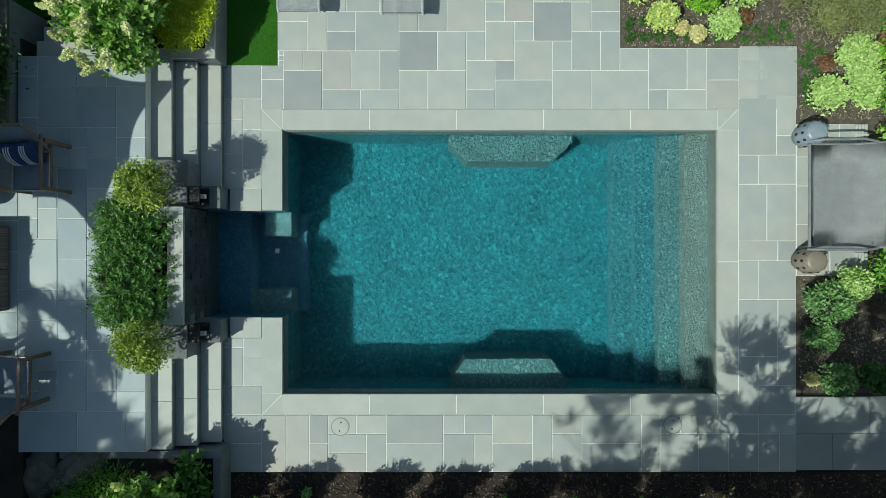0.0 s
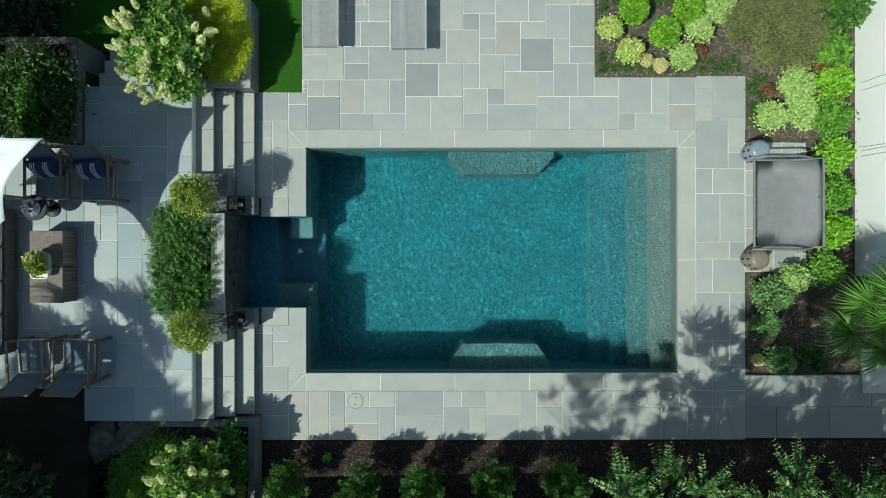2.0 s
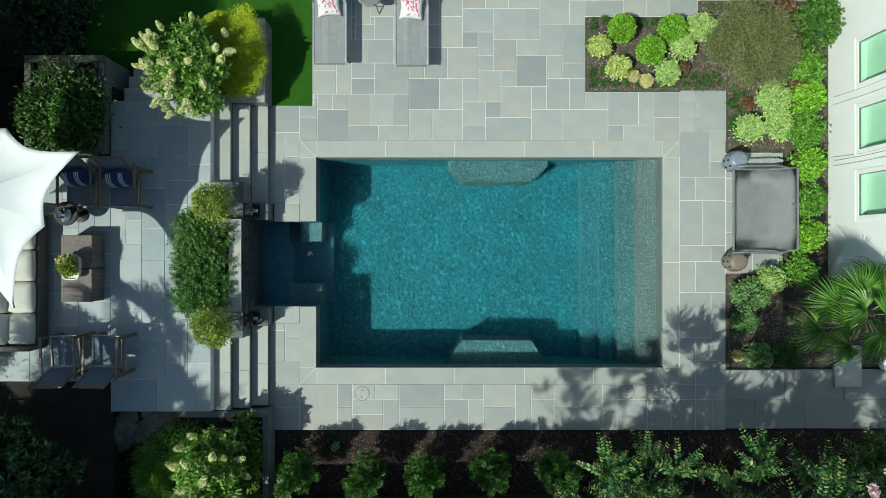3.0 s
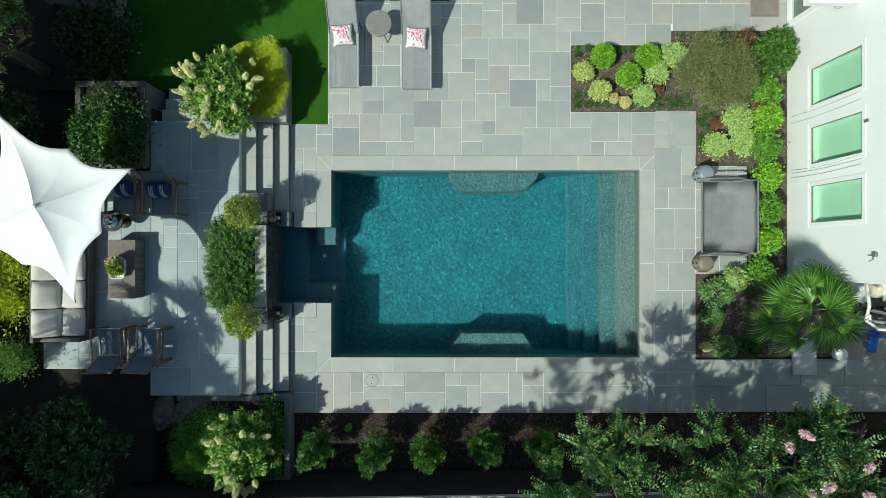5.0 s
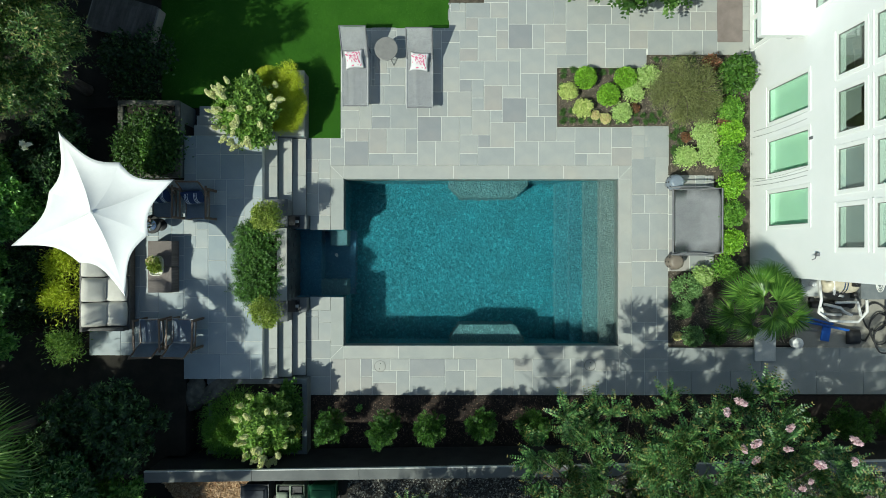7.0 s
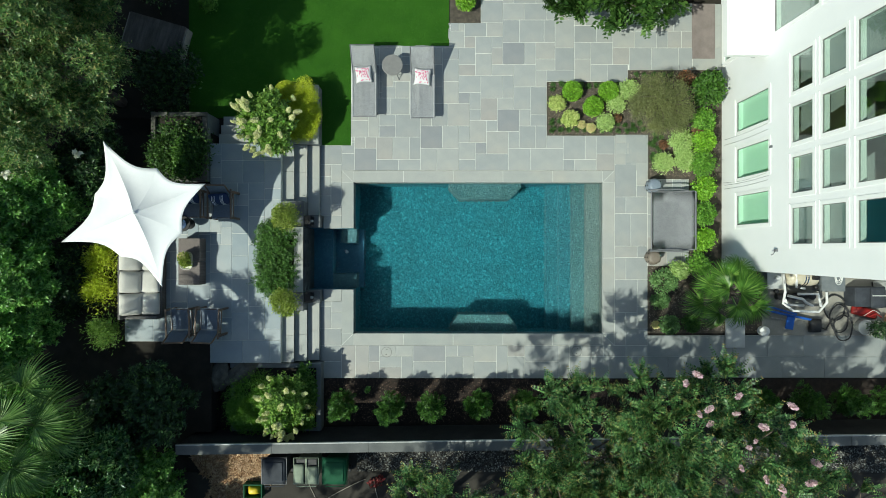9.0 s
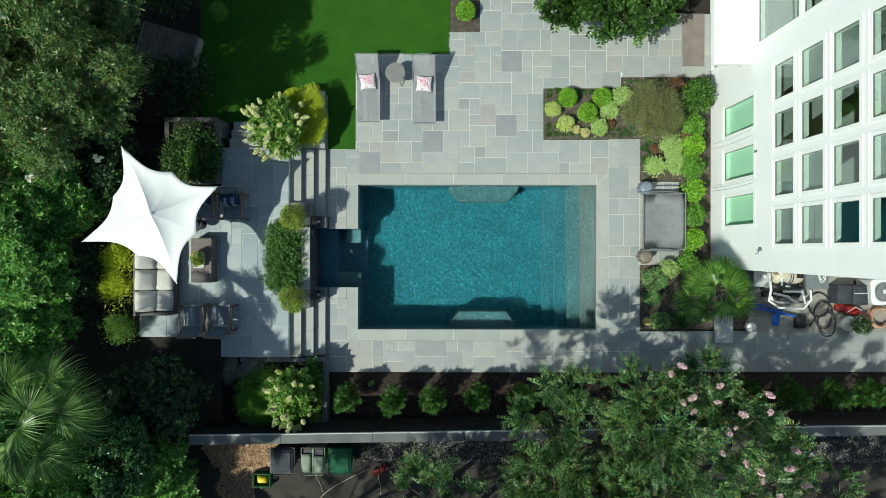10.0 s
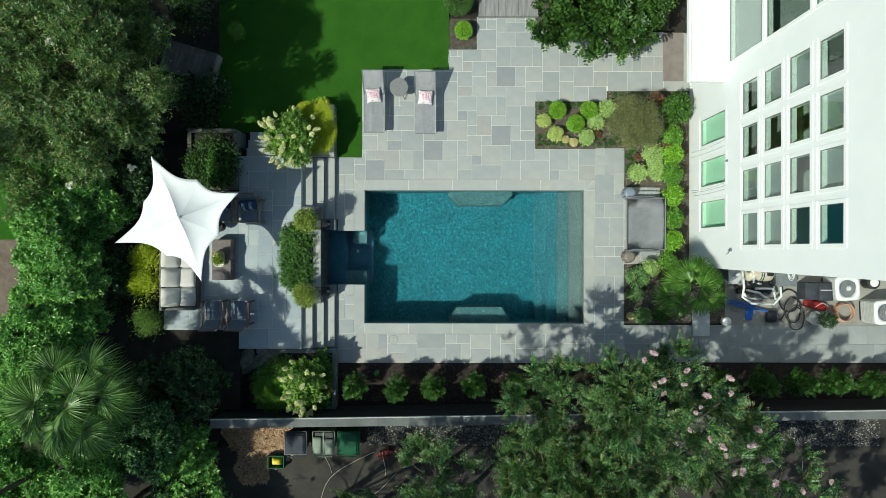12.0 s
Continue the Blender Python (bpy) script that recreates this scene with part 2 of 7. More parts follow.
GREY_WOOD = surface("weathered_wood", (0.17, 0.165, 0.16), (0.30, 0.29, 0.28), 2.0, 40, 0.85, 0.3, stretch=(9, 1, 1))
ALU = surface("grey_powder_coat", (0.12, 0.125, 0.135), (0.18, 0.18, 0.19), 6, 90, 0.5, 0.05, 0.0)
RAIL = surface("rail_powder_coat", (0.30, 0.305, 0.315), (0.38, 0.385, 0.39), 6, 90, 0.45, 0.05, 0.0)
TABLE_GREY = surface("table_top_grey", (0.17, 0.165, 0.16), (0.215, 0.21, 0.20), 6, 90, 0.5, 0.05)
BLACK = surface("black_metal", (0.012, 0.012, 0.013), (0.028, 0.028, 0.03), 6, 60, 0.45, 0.1, 0.4)
SILVER = surface("polished_metal", (0.55, 0.55, 0.56), (0.72, 0.72, 0.73), 6, 60, 0.18, 0.03, 1.0)
RUBBER = surface("black_rubber", (0.012, 0.012, 0.013), (0.03, 0.03, 0.032), 6, 60, 0.6, 0.1)
BLUE_PLASTIC = surface("blue_plastic", (0.012, 0.075, 0.36), (0.02, 0.115, 0.46), 6, 60, 0.4, 0.05)
DULL_RED = surface("dull_red_sheet", (0.13, 0.012, 0.015), (0.20, 0.025, 0.025), 6, 60, 0.7, 0.2)
RED_PLASTIC = surface("red_plastic", (0.26, 0.014, 0.012), (0.36, 0.024, 0.018), 6, 60, 0.45, 0.05)
GREEN_PLASTIC = surface("green_plastic", (0.010, 0.065, 0.030), (0.018, 0.10, 0.048), 3, 60, 0.7, 0.1, gloss=0.2)
OLIVE_PLASTIC = surface("olive_plastic", (0.19, 0.225, 0.17), (0.28, 0.32, 0.245), 3, 60, 0.7, 0.1, gloss=0.2)
CHAR_PLASTIC = surface("charcoal_plastic", (0.030, 0.034, 0.042), (0.060, 0.066, 0.078), 3, 60, 0.7, 0.1, gloss=0.2)
YELLOW = surface("yellow_plastic", (0.62, 0.46, 0.02), (0.75, 0.58, 0.04), 4, 60, 0.5, 0.1)
TAN_PLASTIC = surface("tan_fibreglass", (0.42, 0.37, 0.27), (0.54, 0.49, 0.38), 4, 50, 0.4, 0.1)
PVC = surface("white_pipe", (0.62, 0.62, 0.60), (0.75, 0.75, 0.73), 4, 60, 0.4, 0.05)
AC_GREY = surface("light_grey_enamel", (0.36, 0.37, 0.36), (0.46, 0.47, 0.455), 4, 60, 0.5, 0.05)
PALE_HOSE = surface("pale_hose", (0.30, 0.27, 0.22), (0.42, 0.38, 0.32), 5, 60, 0.6, 0.05)
COPPER_HOSE = surface("tan_hose", (0.40, 0.22, 0.14), (0.52, 0.31, 0.21), 5, 60, 0.5, 0.05)
BLUE_GLAZE = surface("blue_grey_glaze", (0.14, 0.17, 0.21), (0.21, 0.245, 0.29), 5, 60, 0.3, 0.1)
BROWN_GLAZE = surface("brown_glaze", (0.14, 0.115, 0.09), (0.21, 0.175, 0.14), 5, 60, 0.45, 0.1)
CERAMIC = surface("cream_ceramic", (0.60, 0.58, 0.50), (0.72, 0.70, 0.62), 5, 60, 0.35, 0.05)
MAT_BROWN = surface("brown_mat", (0.18, 0.15, 0.138), (0.25, 0.21, 0.195), 3, 120, 0.95, 0.4)
BARK = surface("bark", (0.06, 0.045, 0.035), (0.16, 0.125, 0.10), 6, 40, 0.9, 0.6, stretch=(1, 1, 0.25))
PALM_BARK = surface("palm_fibre", (0.05, 0.04, 0.03), (0.14, 0.11, 0.08), 12, 60, 0.95, 0.9)
ROCK = surface("boulder_rock", (0.045, 0.045, 0.035), (0.15, 0.145, 0.125), 3.5, 25, 0.95, 1.0)

TUFT_LEAF = leafy("tuft_leaf", [(0.0, (0.05, 0.12, 0.03)), (0.6, (0.10, 0.20, 0.055)), (1.0, (0.17, 0.29, 0.09))])
HEDGE_LEAF = leafy("hedge_leaf", [(0.0, (0.035, 0.095, 0.018)), (0.6, (0.09, 0.205, 0.04)), (1.0, (0.18, 0.33, 0.075))])
LIME_LEAF = leafy("lime_leaf", [(0.0, (0.16, 0.24, 0.03)), (0.6, (0.32, 0.42, 0.07)), (1.0, (0.50, 0.55, 0.14))])
YELLOW_LEAF = leafy("gold_leaf", [(0.0, (0.34, 0.44, 0.02)), (0.6, (0.58, 0.67, 0.05)), (1.0, (0.74, 0.79, 0.10))])
HYDR_LEAF = leafy("hydrangea_leaf", [(0.0, (0.09, 0.19, 0.03)), (0.6, (0.20, 0.36, 0.065)), (1.0, (0.36, 0.52, 0.12))])
PETAL = leafy("cream_petal", [(0.0, (0.66, 0.70, 0.36)), (0.6, (0.80, 0.80, 0.50)), (1.0, (0.88, 0.85, 0.64))], 0.8, 0.25)
PINK_PETAL = leafy("pink_petal", [(0.0, (0.56, 0.36, 0.44)), (0.6, (0.76, 0.56, 0.65)), (1.0, (0.86, 0.73, 0.78))], 0.8, 0.25)
WHITE_PETAL = leafy("white_petal", [(0.0, (0.66, 0.66, 0.58)), (1.0, (0.80, 0.80, 0.72))], 0.8, 0.2)
BOX_LEAF = leafy("boxwood_leaf", [(0.0, (0.131, 0.297, 0.024)), (0.6, (0.261, 0.513, 0.042)), (1.0, (0.392, 0.648, 0.083))])
PALE_LEAF = leafy("pale_leaf", [(0.0, (0.28, 0.44, 0.11)), (0.6, (0.50, 0.66, 0.25)), (1.0, (0.64, 0.75, 0.38))])
VARIEGATED = leafy("variegated_leaf", [(0.0, (0.30, 0.42, 0.09)), (0.5, (0.58, 0.68, 0.22)), (1.0, (0.76, 0.78, 0.38))])
CORAL_LEAF = leafy("coral_leaf", [(0.0, (0.50, 0.50, 0.20)), (0.7, (0.76, 0.72, 0.40)), (1.0, (0.74, 0.50, 0.38))])
RUST_LEAF = leafy("rust_leaf", [(0.0, (0.08, 0.055, 0.03)), (0.6, (0.20, 0.115, 0.065)), (1.0, (0.36, 0.14, 0.08))])
OLIVE_LEAF = leafy("olive_leaf", [(0.0, (0.12, 0.145, 0.05)), (0.6, (0.22, 0.245, 0.10)), (1.0, (0.30, 0.315, 0.15))])
LOBED_LEAF = leafy("lobed_leaf", [(0.0, (0.022, 0.06, 0.012)), (0.6, (0.060, 0.135, 0.026)), (1.0, (0.12, 0.22, 0.05))], 0.45)
LOBED_GREEN = leafy("broad_green_leaf", [(0.0, (0.04, 0.11, 0.014)), (0.6, (0.09, 0.20, 0.03)), (1.0, (0.15, 0.29, 0.055))])
GREEN_LEAF = leafy("green_leaf", [(0.0, (0.075, 0.19, 0.022)), (0.6, (0.165, 0.36, 0.045)), (1.0, (0.26, 0.47, 0.08))])
SAGE_LEAF = leafy("sage_leaf", [(0.0, (0.09, 0.19, 0.06)), (0.6, (0.20, 0.36, 0.13)), (1.0, (0.33, 0.50, 0.22))])
ARB_LEAF = leafy("arborvitae_spray", [(0.0, (0.022, 0.07, 0.013)), (0.6, (0.065, 0.16, 0.028)), (1.0, (0.12, 0.25, 0.045))])
# darker copy of the bright broad leaf, for bushes in tree shade
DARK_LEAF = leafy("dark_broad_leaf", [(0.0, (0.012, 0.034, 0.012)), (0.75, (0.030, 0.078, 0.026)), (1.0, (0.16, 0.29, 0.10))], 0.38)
TREE_LEAF = leafy("tree_leaf", [(0.0, (0.030, 0.075, 0.02)), (0.55, (0.095, 0.195, 0.05)), (0.85, (0.22, 0.32, 0.10)), (1.0, (0.42, 0.35, 0.16))], 0.28)
BRIGHT_LEAF = leafy("bright_broad_leaf", [(0.0, (0.055, 0.15, 0.03)), (0.6, (0.17, 0.40, 0.075)), (1.0, (0.38, 0.62, 0.20))], 0.3)
# mostly shade-dark leaves; the bright stop paints glints on a few
GLINT_LEAF = leafy("glinting_broad_leaf", [(0.0, (0.016, 0.05, 0.016)), (0.65, (0.055, 0.15, 0.042)), (1.0, (0.34, 0.54, 0.22))], 0.22)
CRAPE_LEAF = leafy("crape_leaf", [(0.0, (0.018, 0.058, 0.023)), (0.5, (0.074, 0.175, 0.060)), (0.90, (0.20, 0.35, 0.125)), (1.0, (0.30, 0.27, 0.11))], 0.33, 0.22)
BRONZE_LEAF = leafy("bronze_young_leaf", [(0.0, (0.12, 0.125, 0.036)), (0.6, (0.25, 0.24, 0.075)), (1.0, (0.35, 0.25, 0.105))], 0.4)
PALM_LEAF = leafy("palm_leaf", [(0.0, (0.055, 0.145, 0.022)), (0.6, (0.135, 0.28, 0.05)), (1.0, (0.27, 0.43, 0.10))], 0.36)
PALM_DARK = leafy("palm_leaf_dark", [(0.0, (0.060, 0.135, 0.030)), (0.6, (0.17, 0.30, 0.085)), (1.0, (0.35, 0.48, 0.20))], 0.34)


# ---- mesh helpers ----
def obj(name, mesh, material, parent=None, label=""):
    ob = new(name, mesh)
    if material is not None and not mesh.materials:
        mesh.materials.append(material)
    if parent is not None:
        ob.parent = parent
    if label:
        ob["label"] = label
    return ob


def part(name, bm, material, parent=None, label="", smooth=False):
    me = bpy.data.meshes.new(name)
    bm.normal_update()
    bm.to_mesh(me)
    bm.free()
    if smooth:
        for p in me.polygons:
            p.use_smooth = True
    return obj(name, me, material, parent, label)


def thing(name, m, label, category, group=""):
    ob = new(name)
    ob.matrix_world = m
    ob.empty_display_size = 0.1
    return tagged(ob, label, category, group)


def structure(name, bm, material, label, category, smooth=False):
    return tagged(part(name, bm, material, None, "", smooth), label, category, "", "structure")


def box(bm, x0, x1, y0, y1, z0, z1, bevel=0.0, m=None):
    mat = Matrix.LocRotScale(((x0 + x1) / 2, (y0 + y1) / 2, (z0 + z1) / 2), None, (x1 - x0, y1 - y0, z1 - z0))
    vs = bmesh.ops.create_cube(bm, size=1.0, matrix=(m @ mat) if m else mat)["verts"]
    if bevel:
        es = {e for v in vs for e in v.link_edges}
        bmesh.ops.bevel(bm, geom=list(es), offset=bevel, segments=2, affect="EDGES", profile=0.6)
    return bm


def one_box(*a, **k):
    return box(bmesh.new(), *a, **k)


def tube(bm, points, r0, r1=None, seg=8, closed=False):
    """A round bar along points, tapering from r0 to r1."""
    pts = [Vector(p) for p in points]
    r1 = r0 if r1 is None else r1
    rings = []
    for i, p in enumerate(pts):
        if closed:
            d = pts[(i + 1) % len(pts)] - pts[i - 1]
        else:
            d = pts[min(i + 1, len(pts) - 1)] - pts[max(i - 1, 0)]
        q = d.to_track_quat("Z", "Y")
        r = r0 + (r1 - r0) * i / max(1, len(pts) - 1)
        rings.append([bm.verts.new(p + q @ Vector((r * math.cos(a), r * math.sin(a), 0))) for a in (2 * math.pi * k / seg for k in range(seg))])
    n = len(rings)
    for i in range(n if closed else n - 1):
        a, b = rings[i], rings[(i + 1) % n]
        for k in range(seg):
            bm.faces.new((a[k], a[(k + 1) % seg], b[(k + 1) % seg], b[k]))
    if not closed:
        bm.faces.new(rings[0][::-1])
        bm.faces.new(rings[-1])
    return bm


def lathe(bm, profile, seg=24, centre=(0, 0), cap=True):
    """A turned form from (radius, height) rows, bottom to top."""
    rings = [[bm.verts.new((centre[0] + r * math.cos(2 * math.pi * k / seg), centre[1] + r * math.sin(2 * math.pi * k / seg), z)) for k in range(seg)] for r, z in profile]
    for a, b in zip(rings, rings[1:]):
        for k in range(seg):
            bm.faces.new((a[k], a[(k + 1) % seg], b[(k + 1) % seg], b[k]))
    if cap:
        bm.faces.new(rings[0][::-1])
        bm.faces.new(rings[-1])
    return bm


def cushion(bm, x0, x1, y0, y1, z0, z1, puff=0.03, n=6, m=None):
    """A soft slab: flat sides that bulge towards the middle, rounded corners."""
    vs = {}
    m = m or Matrix()
    for side in (0, 1):
        for i in range(n + 1):
            for j in range(n + 1):
                u, v = i / n * 2 - 1, j / n * 2 - 1
                pull = 1 - 0.05 * (abs(u) ** 3) * (abs(v) ** 3)
                rise = puff * (1 - u * u) ** 0.5 * (1 - v * v) ** 0.5 if abs(u) < 1 and abs(v) < 1 else 0
                edge = 0.35 * (z1 - z0) * max(abs(u) ** 8, abs(v) ** 8)
                z = (z1 + rise - edge) if side else (z0 - rise * 0.3 + edge)
                vs[side, i, j] = bm.verts.new(m @ Vector(((x0 + x1) / 2 + u * pull * (x1 - x0) / 2, (y0 + y1) / 2 + v * pull * (y1 - y0) / 2, z)))
    for i in range(n):
        for j in range(n):
            bm.faces.new((vs[1, i, j], vs[1, i + 1, j], vs[1, i + 1, j + 1], vs[1, i, j + 1]))
            bm.faces.new((vs[0, i, j], vs[0, i, j + 1], vs[0, i + 1, j + 1], vs[0, i + 1, j]))
    rim = [(i, 0) for i in range(n)] + [(n, j) for j in range(n)] + [(i, n) for i in range(n, 0, -1)] + [(0, j) for j in range(n, 0, -1)]
    for (a, b), (c, d) in zip(rim, rim[1:] + rim[:1]):
        bm.faces.new((vs[0, a, b], vs[0, c, d], vs[1, c, d], vs[1, a, b]))
    return bm


def raw_mesh(name, verts, faces):
    me = bpy.data.meshes.new(name)
    me.from_pydata(verts, [], faces)
    return me


def leaf_mesh(name, blobs, count, length, width, seed, up=0.6, shell=0.4, low=-0.35, ragged=0.12, out=0.6, fold=0.25):
    """Many small folded leaves in the outer shell of a group of ellipsoids (cx, cy, cz, rx, ry, rz)."""
    rng = np.random.default_rng(seed)
    b = np.array(blobs, float)
    weight = b[:, 3] * b[:, 4] + b[:, 3] * b[:, 5] + b[:, 4] * b[:, 5]
    pick = rng.choice(len(b), count, p=weight / weight.sum())
    d = rng.normal(size=(count, 3))
    d /= np.linalg.norm(d, axis=1)[:, None]
    d[:, 2] = np.where(d[:, 2] < low, -d[:, 2], d[:, 2])
    r = 1 - shell * rng.random(count) ** 1.6 + ragged * rng.normal(size=count)
    bb = b[pick]
    pos = bb[:, :3] + d * bb[:, 3:] * r[:, None]
    axis = d * out + rng.normal(size=(count, 3)) * 0.55
    axis[:, 2] += 0.1
    axis /= np.linalg.norm(axis, axis=1)[:, None]
    nrm = d * 0.5 + rng.normal(size=(count, 3)) * 0.5
    nrm[:, 2] += up
    side = np.cross(axis, nrm)
    side /= np.linalg.norm(side, axis=1)[:, None] + 1e-9
    top = np.cross(side, axis)
    size = (0.65 + 0.7 * rng.random(count))[:, None]
    le, wi = length * size, width * size
    v = np.empty((count, 4, 3))
    v[:, 0] = pos - axis * le * 0.5
    v[:, 1] = pos + side * wi * 0.5 + top * wi * fold
    v[:, 2] = pos + axis * le * 0.5 - top * le * 0.08
    v[:, 3] = pos - side * wi * 0.5 + top * wi * fold
    me = bpy.data.meshes.new(name)
    me.vertices.add(count * 4)
    me.vertices.foreach_set("co", v.ravel())
    idx = (np.arange(count) * 4)[:, None] + np.array([0, 1, 2, 0, 2, 3])
    me.loops.add(count * 6)
    me.loops.foreach_set("vertex_index", idx.ravel())
    me.polygons.add(count * 2)
    me.polygons.foreach_set("loop_start", np.arange(count * 2) * 3)
    me.update(calc_edges=True)
    return me


def spray_mesh(name, blobs, shoots, per, reach, length, width, seed, lift=0.35, spiral=False, first=0.0, last=1.0, start=0.75, sag=0.12, bundle=0.0):
    """Shoots that leave a group of clumps outwards and upwards, each set with leaves in pairs or in a spiral, smaller towards the tip."""
    rng = np.random.default_rng(seed)
    b = np.array(blobs, float)
    weight = b[:, 3] * b[:, 4] + b[:, 3] * b[:, 5] + b[:, 4] * b[:, 5]
    pick = rng.choice(len(b), shoots, p=weight / weight.sum())
    bb = b[pick]
    d = rng.normal(size=(shoots, 3))
    d /= np.linalg.norm(d, axis=1)[:, None]
    if bundle:
        # the shoots of one clump lean the same way, outwards from the crown
        lean = b[:, :3] - b[:, :3].mean(axis=0)
        lean /= np.linalg.norm(lean, axis=1)[:, None] + 0.3
        lean += rng.normal(size=lean.shape) * 0.45
        d = d * (1 - bundle) + lean[pick] * bundle
        d /= np.linalg.norm(d, axis=1)[:, None]
    d[:, 2] = np.where(d[:, 2] < -0.3, -d[:, 2], d[:, 2])
    base = bb[:, :3] + d * bb[:, 3:] * (start - 0.4 * rng.random(shoots) ** 2)[:, None]
    axis = d + rng.normal(size=(shoots, 3)) * 0.4
    axis[:, 2] += lift
    axis /= np.linalg.norm(axis, axis=1)[:, None]
    ref = rng.normal(size=(shoots, 3)) * 0.35
    ref[:, 2] += 1.0
    s1 = np.cross(axis, ref)
    s1 /= np.linalg.norm(s1, axis=1)[:, None] + 1e-9
    s2 = np.cross(s1, axis)
    long = reach * (0.6 + 0.8 * rng.random(shoots))
    rows = []
    for k in range(per):
        f = (k // 2 + 0.5) / (per / 2) if not spiral else (k + 0.5) / per
        if not first <= f < last:
            rng.random((shoots, 4))
            continue
        jit = rng.random((shoots, 4)) - 0.5
        p = base + axis * (long * f)[:, None]
        p[:, 2] -= sag * reach * f * f
        if spiral:
            ang = k * 2.4 + jit[:, 0] * 0.6
            side = s1 * np.cos(ang)[:, None] + s2 * np.sin(ang)[:, None]
            la = axis * (0.35 + 0.6 * f) + side
            up = axis * 0.9 - side * 0.5
        else:
            side = s1 * (1 if k % 2 else -1)
            la = axis * (0.55 + jit[:, 0:1] * 0.5) + side + s2 * (0.15 + jit[:, 1:2] * 0.5)
            up = s2 + side * jit[:, 2:3]
        la /= np.linalg.norm(la, axis=1)[:, None]
        sd = np.cross(la, up)
        sd /= np.linalg.norm(sd, axis=1)[:, None] + 1e-9
        tp = np.cross(sd, la)
        size = ((1.0 if spiral else 0.62 + 0.5 * math.sin(math.pi * min(1.0, f + 0.12))) * (0.8 + 0.4 * (jit[:, 3] + 0.5)))[:, None]
        le, wi = length * size, width * size
        v = np.empty((shoots, 4, 3))
        v[:, 0] = p
        v[:, 1] = p + la * le * 0.48 + sd * wi * 0.5 + tp * wi * 0.18
        v[:, 2] = p + la * le - tp * le * 0.10
        v[:, 3] = p + la * le * 0.48 - sd * wi * 0.5 + tp * wi * 0.18
        rows.append(v)
    v = np.concatenate(rows)
    count = len(v)
    me = bpy.data.meshes.new(name)
    me.vertices.add(count * 4)
    me.vertices.foreach_set("co", v.ravel())
    me.loops.add(count * 6)
    me.loops.foreach_set("vertex_index", ((np.arange(count) * 4)[:, None] + np.array([0, 1, 2, 0, 2, 3])).ravel())
    me.polygons.add(count * 2)
    me.polygons.foreach_set("loop_start", np.arange(count * 2) * 3)
    me.update(calc_edges=True)
    return me


def lumps(rng, n, centre, spread, size, top_only=True):
    """A group of overlapping clumps inside an ellipsoid."""
    rows = []
    for _ in range(n):
        while True:
            p = rng.uniform(-1, 1, 3)
            if np.dot(p, p) < 1 and (not top_only or p[2] > -0.5):
                break
        s = size * rng.uniform(0.7, 1.3)
        rows.append((centre[0] + p[0] * spread[0], centre[1] + p[1] * spread[1], centre[2] + p[2] * spread[2], s, s, s * 0.75))
    return rows


def strewn(name, x0, x1, y0, y1, z, count, length, width, seed, flat=0.25, keep=None):
    """Loose bits lying on the ground: chips, dry leaves, stones, blades."""
    rng = np.random.default_rng(seed)
    p = np.column_stack([rng.uniform(x0, x1, count), rng.uniform(y0, y1, count), np.full(count, z)])
    if keep is not None:
        p = p[[keep(a, c) for a, c, _ in p]]
    n = len(p)
    a = rng.uniform(0, 2 * math.pi, n)
    ax = np.column_stack([np.cos(a), np.sin(a), rng.normal(0, flat, n)])
    sd = np.column_stack([-np.sin(a), np.cos(a), rng.normal(0, flat, n)])
    s = rng.uniform(0.6, 1.4, n)[:, None]
    p[:, 2] += rng.uniform(0.004, 0.02, n)
    v = np.empty((n, 4, 3))
    v[:, 0], v[:, 1] = p - ax * length * s / 2, p + sd * width * s / 2
    v[:, 2], v[:, 3] = p + ax * length * s / 2, p - sd * width * s / 2
    faces = [(i * 4, i * 4 + 1, i * 4 + 2, i * 4 + 3) for i in range(n)]
    return raw_mesh(name, v.reshape(-1, 3).tolist(), faces)


def stuff(name, mesh, material, label, category):
    return tagged(obj(name, mesh, material), label, category, "", "stuff")


# ---- the ground and the pool ----
# pool: x -2.61..4.46, y -2.37..1.92; spa alcove: x -3.86..-2.61, y -1.12..0.61
PX0, PX1, PY0, PY1 = -2.61, 4.46, -2.37, 1.92
SX0, SY0, SY1 = -3.86, -1.12, 0.61
WATER_Z, DEEP = -0.10, -1.38


def quad(bm, *pts):
    return bm.faces.new([bm.verts.new(p) for p in pts])


def sheet(x0, x1, y0, y1, z, bm=None):
    bm = bm or bmesh.new()
    quad(bm, (x0, y0, z), (x1, y0, z), (x1, y1, z), (x0, y1, z))
    return bm


bm = bmesh.new()
for a in ((-400, 400, -400, -3.0, -0.06), (-400, 400, 2.1, 400, -0.06), (-400, -4.0, -3.0, 2.1, -0.06), (4.6, 400, -3.0, 2.1, -0.06)):
    sheet(*a, bm)
bmesh.ops.remove_doubles(bm, verts=bm.verts, dist=0.001)
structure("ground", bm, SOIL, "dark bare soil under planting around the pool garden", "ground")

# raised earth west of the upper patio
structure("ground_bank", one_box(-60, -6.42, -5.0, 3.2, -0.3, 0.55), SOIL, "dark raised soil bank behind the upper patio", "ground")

# mulch beds
structure("mulch_bed_1", one_box(2.89, 7.85, 2.0, 5.12, -0.3, -0.02), MULCH, "brown mulch bed beside the terrace and house", "bed")
structure("mulch_bed_2", one_box(5.75, 9.0, -2.36, -0.45, -0.3, -0.022), MULCH, "brown mulch bed under the fan palm", "bed")
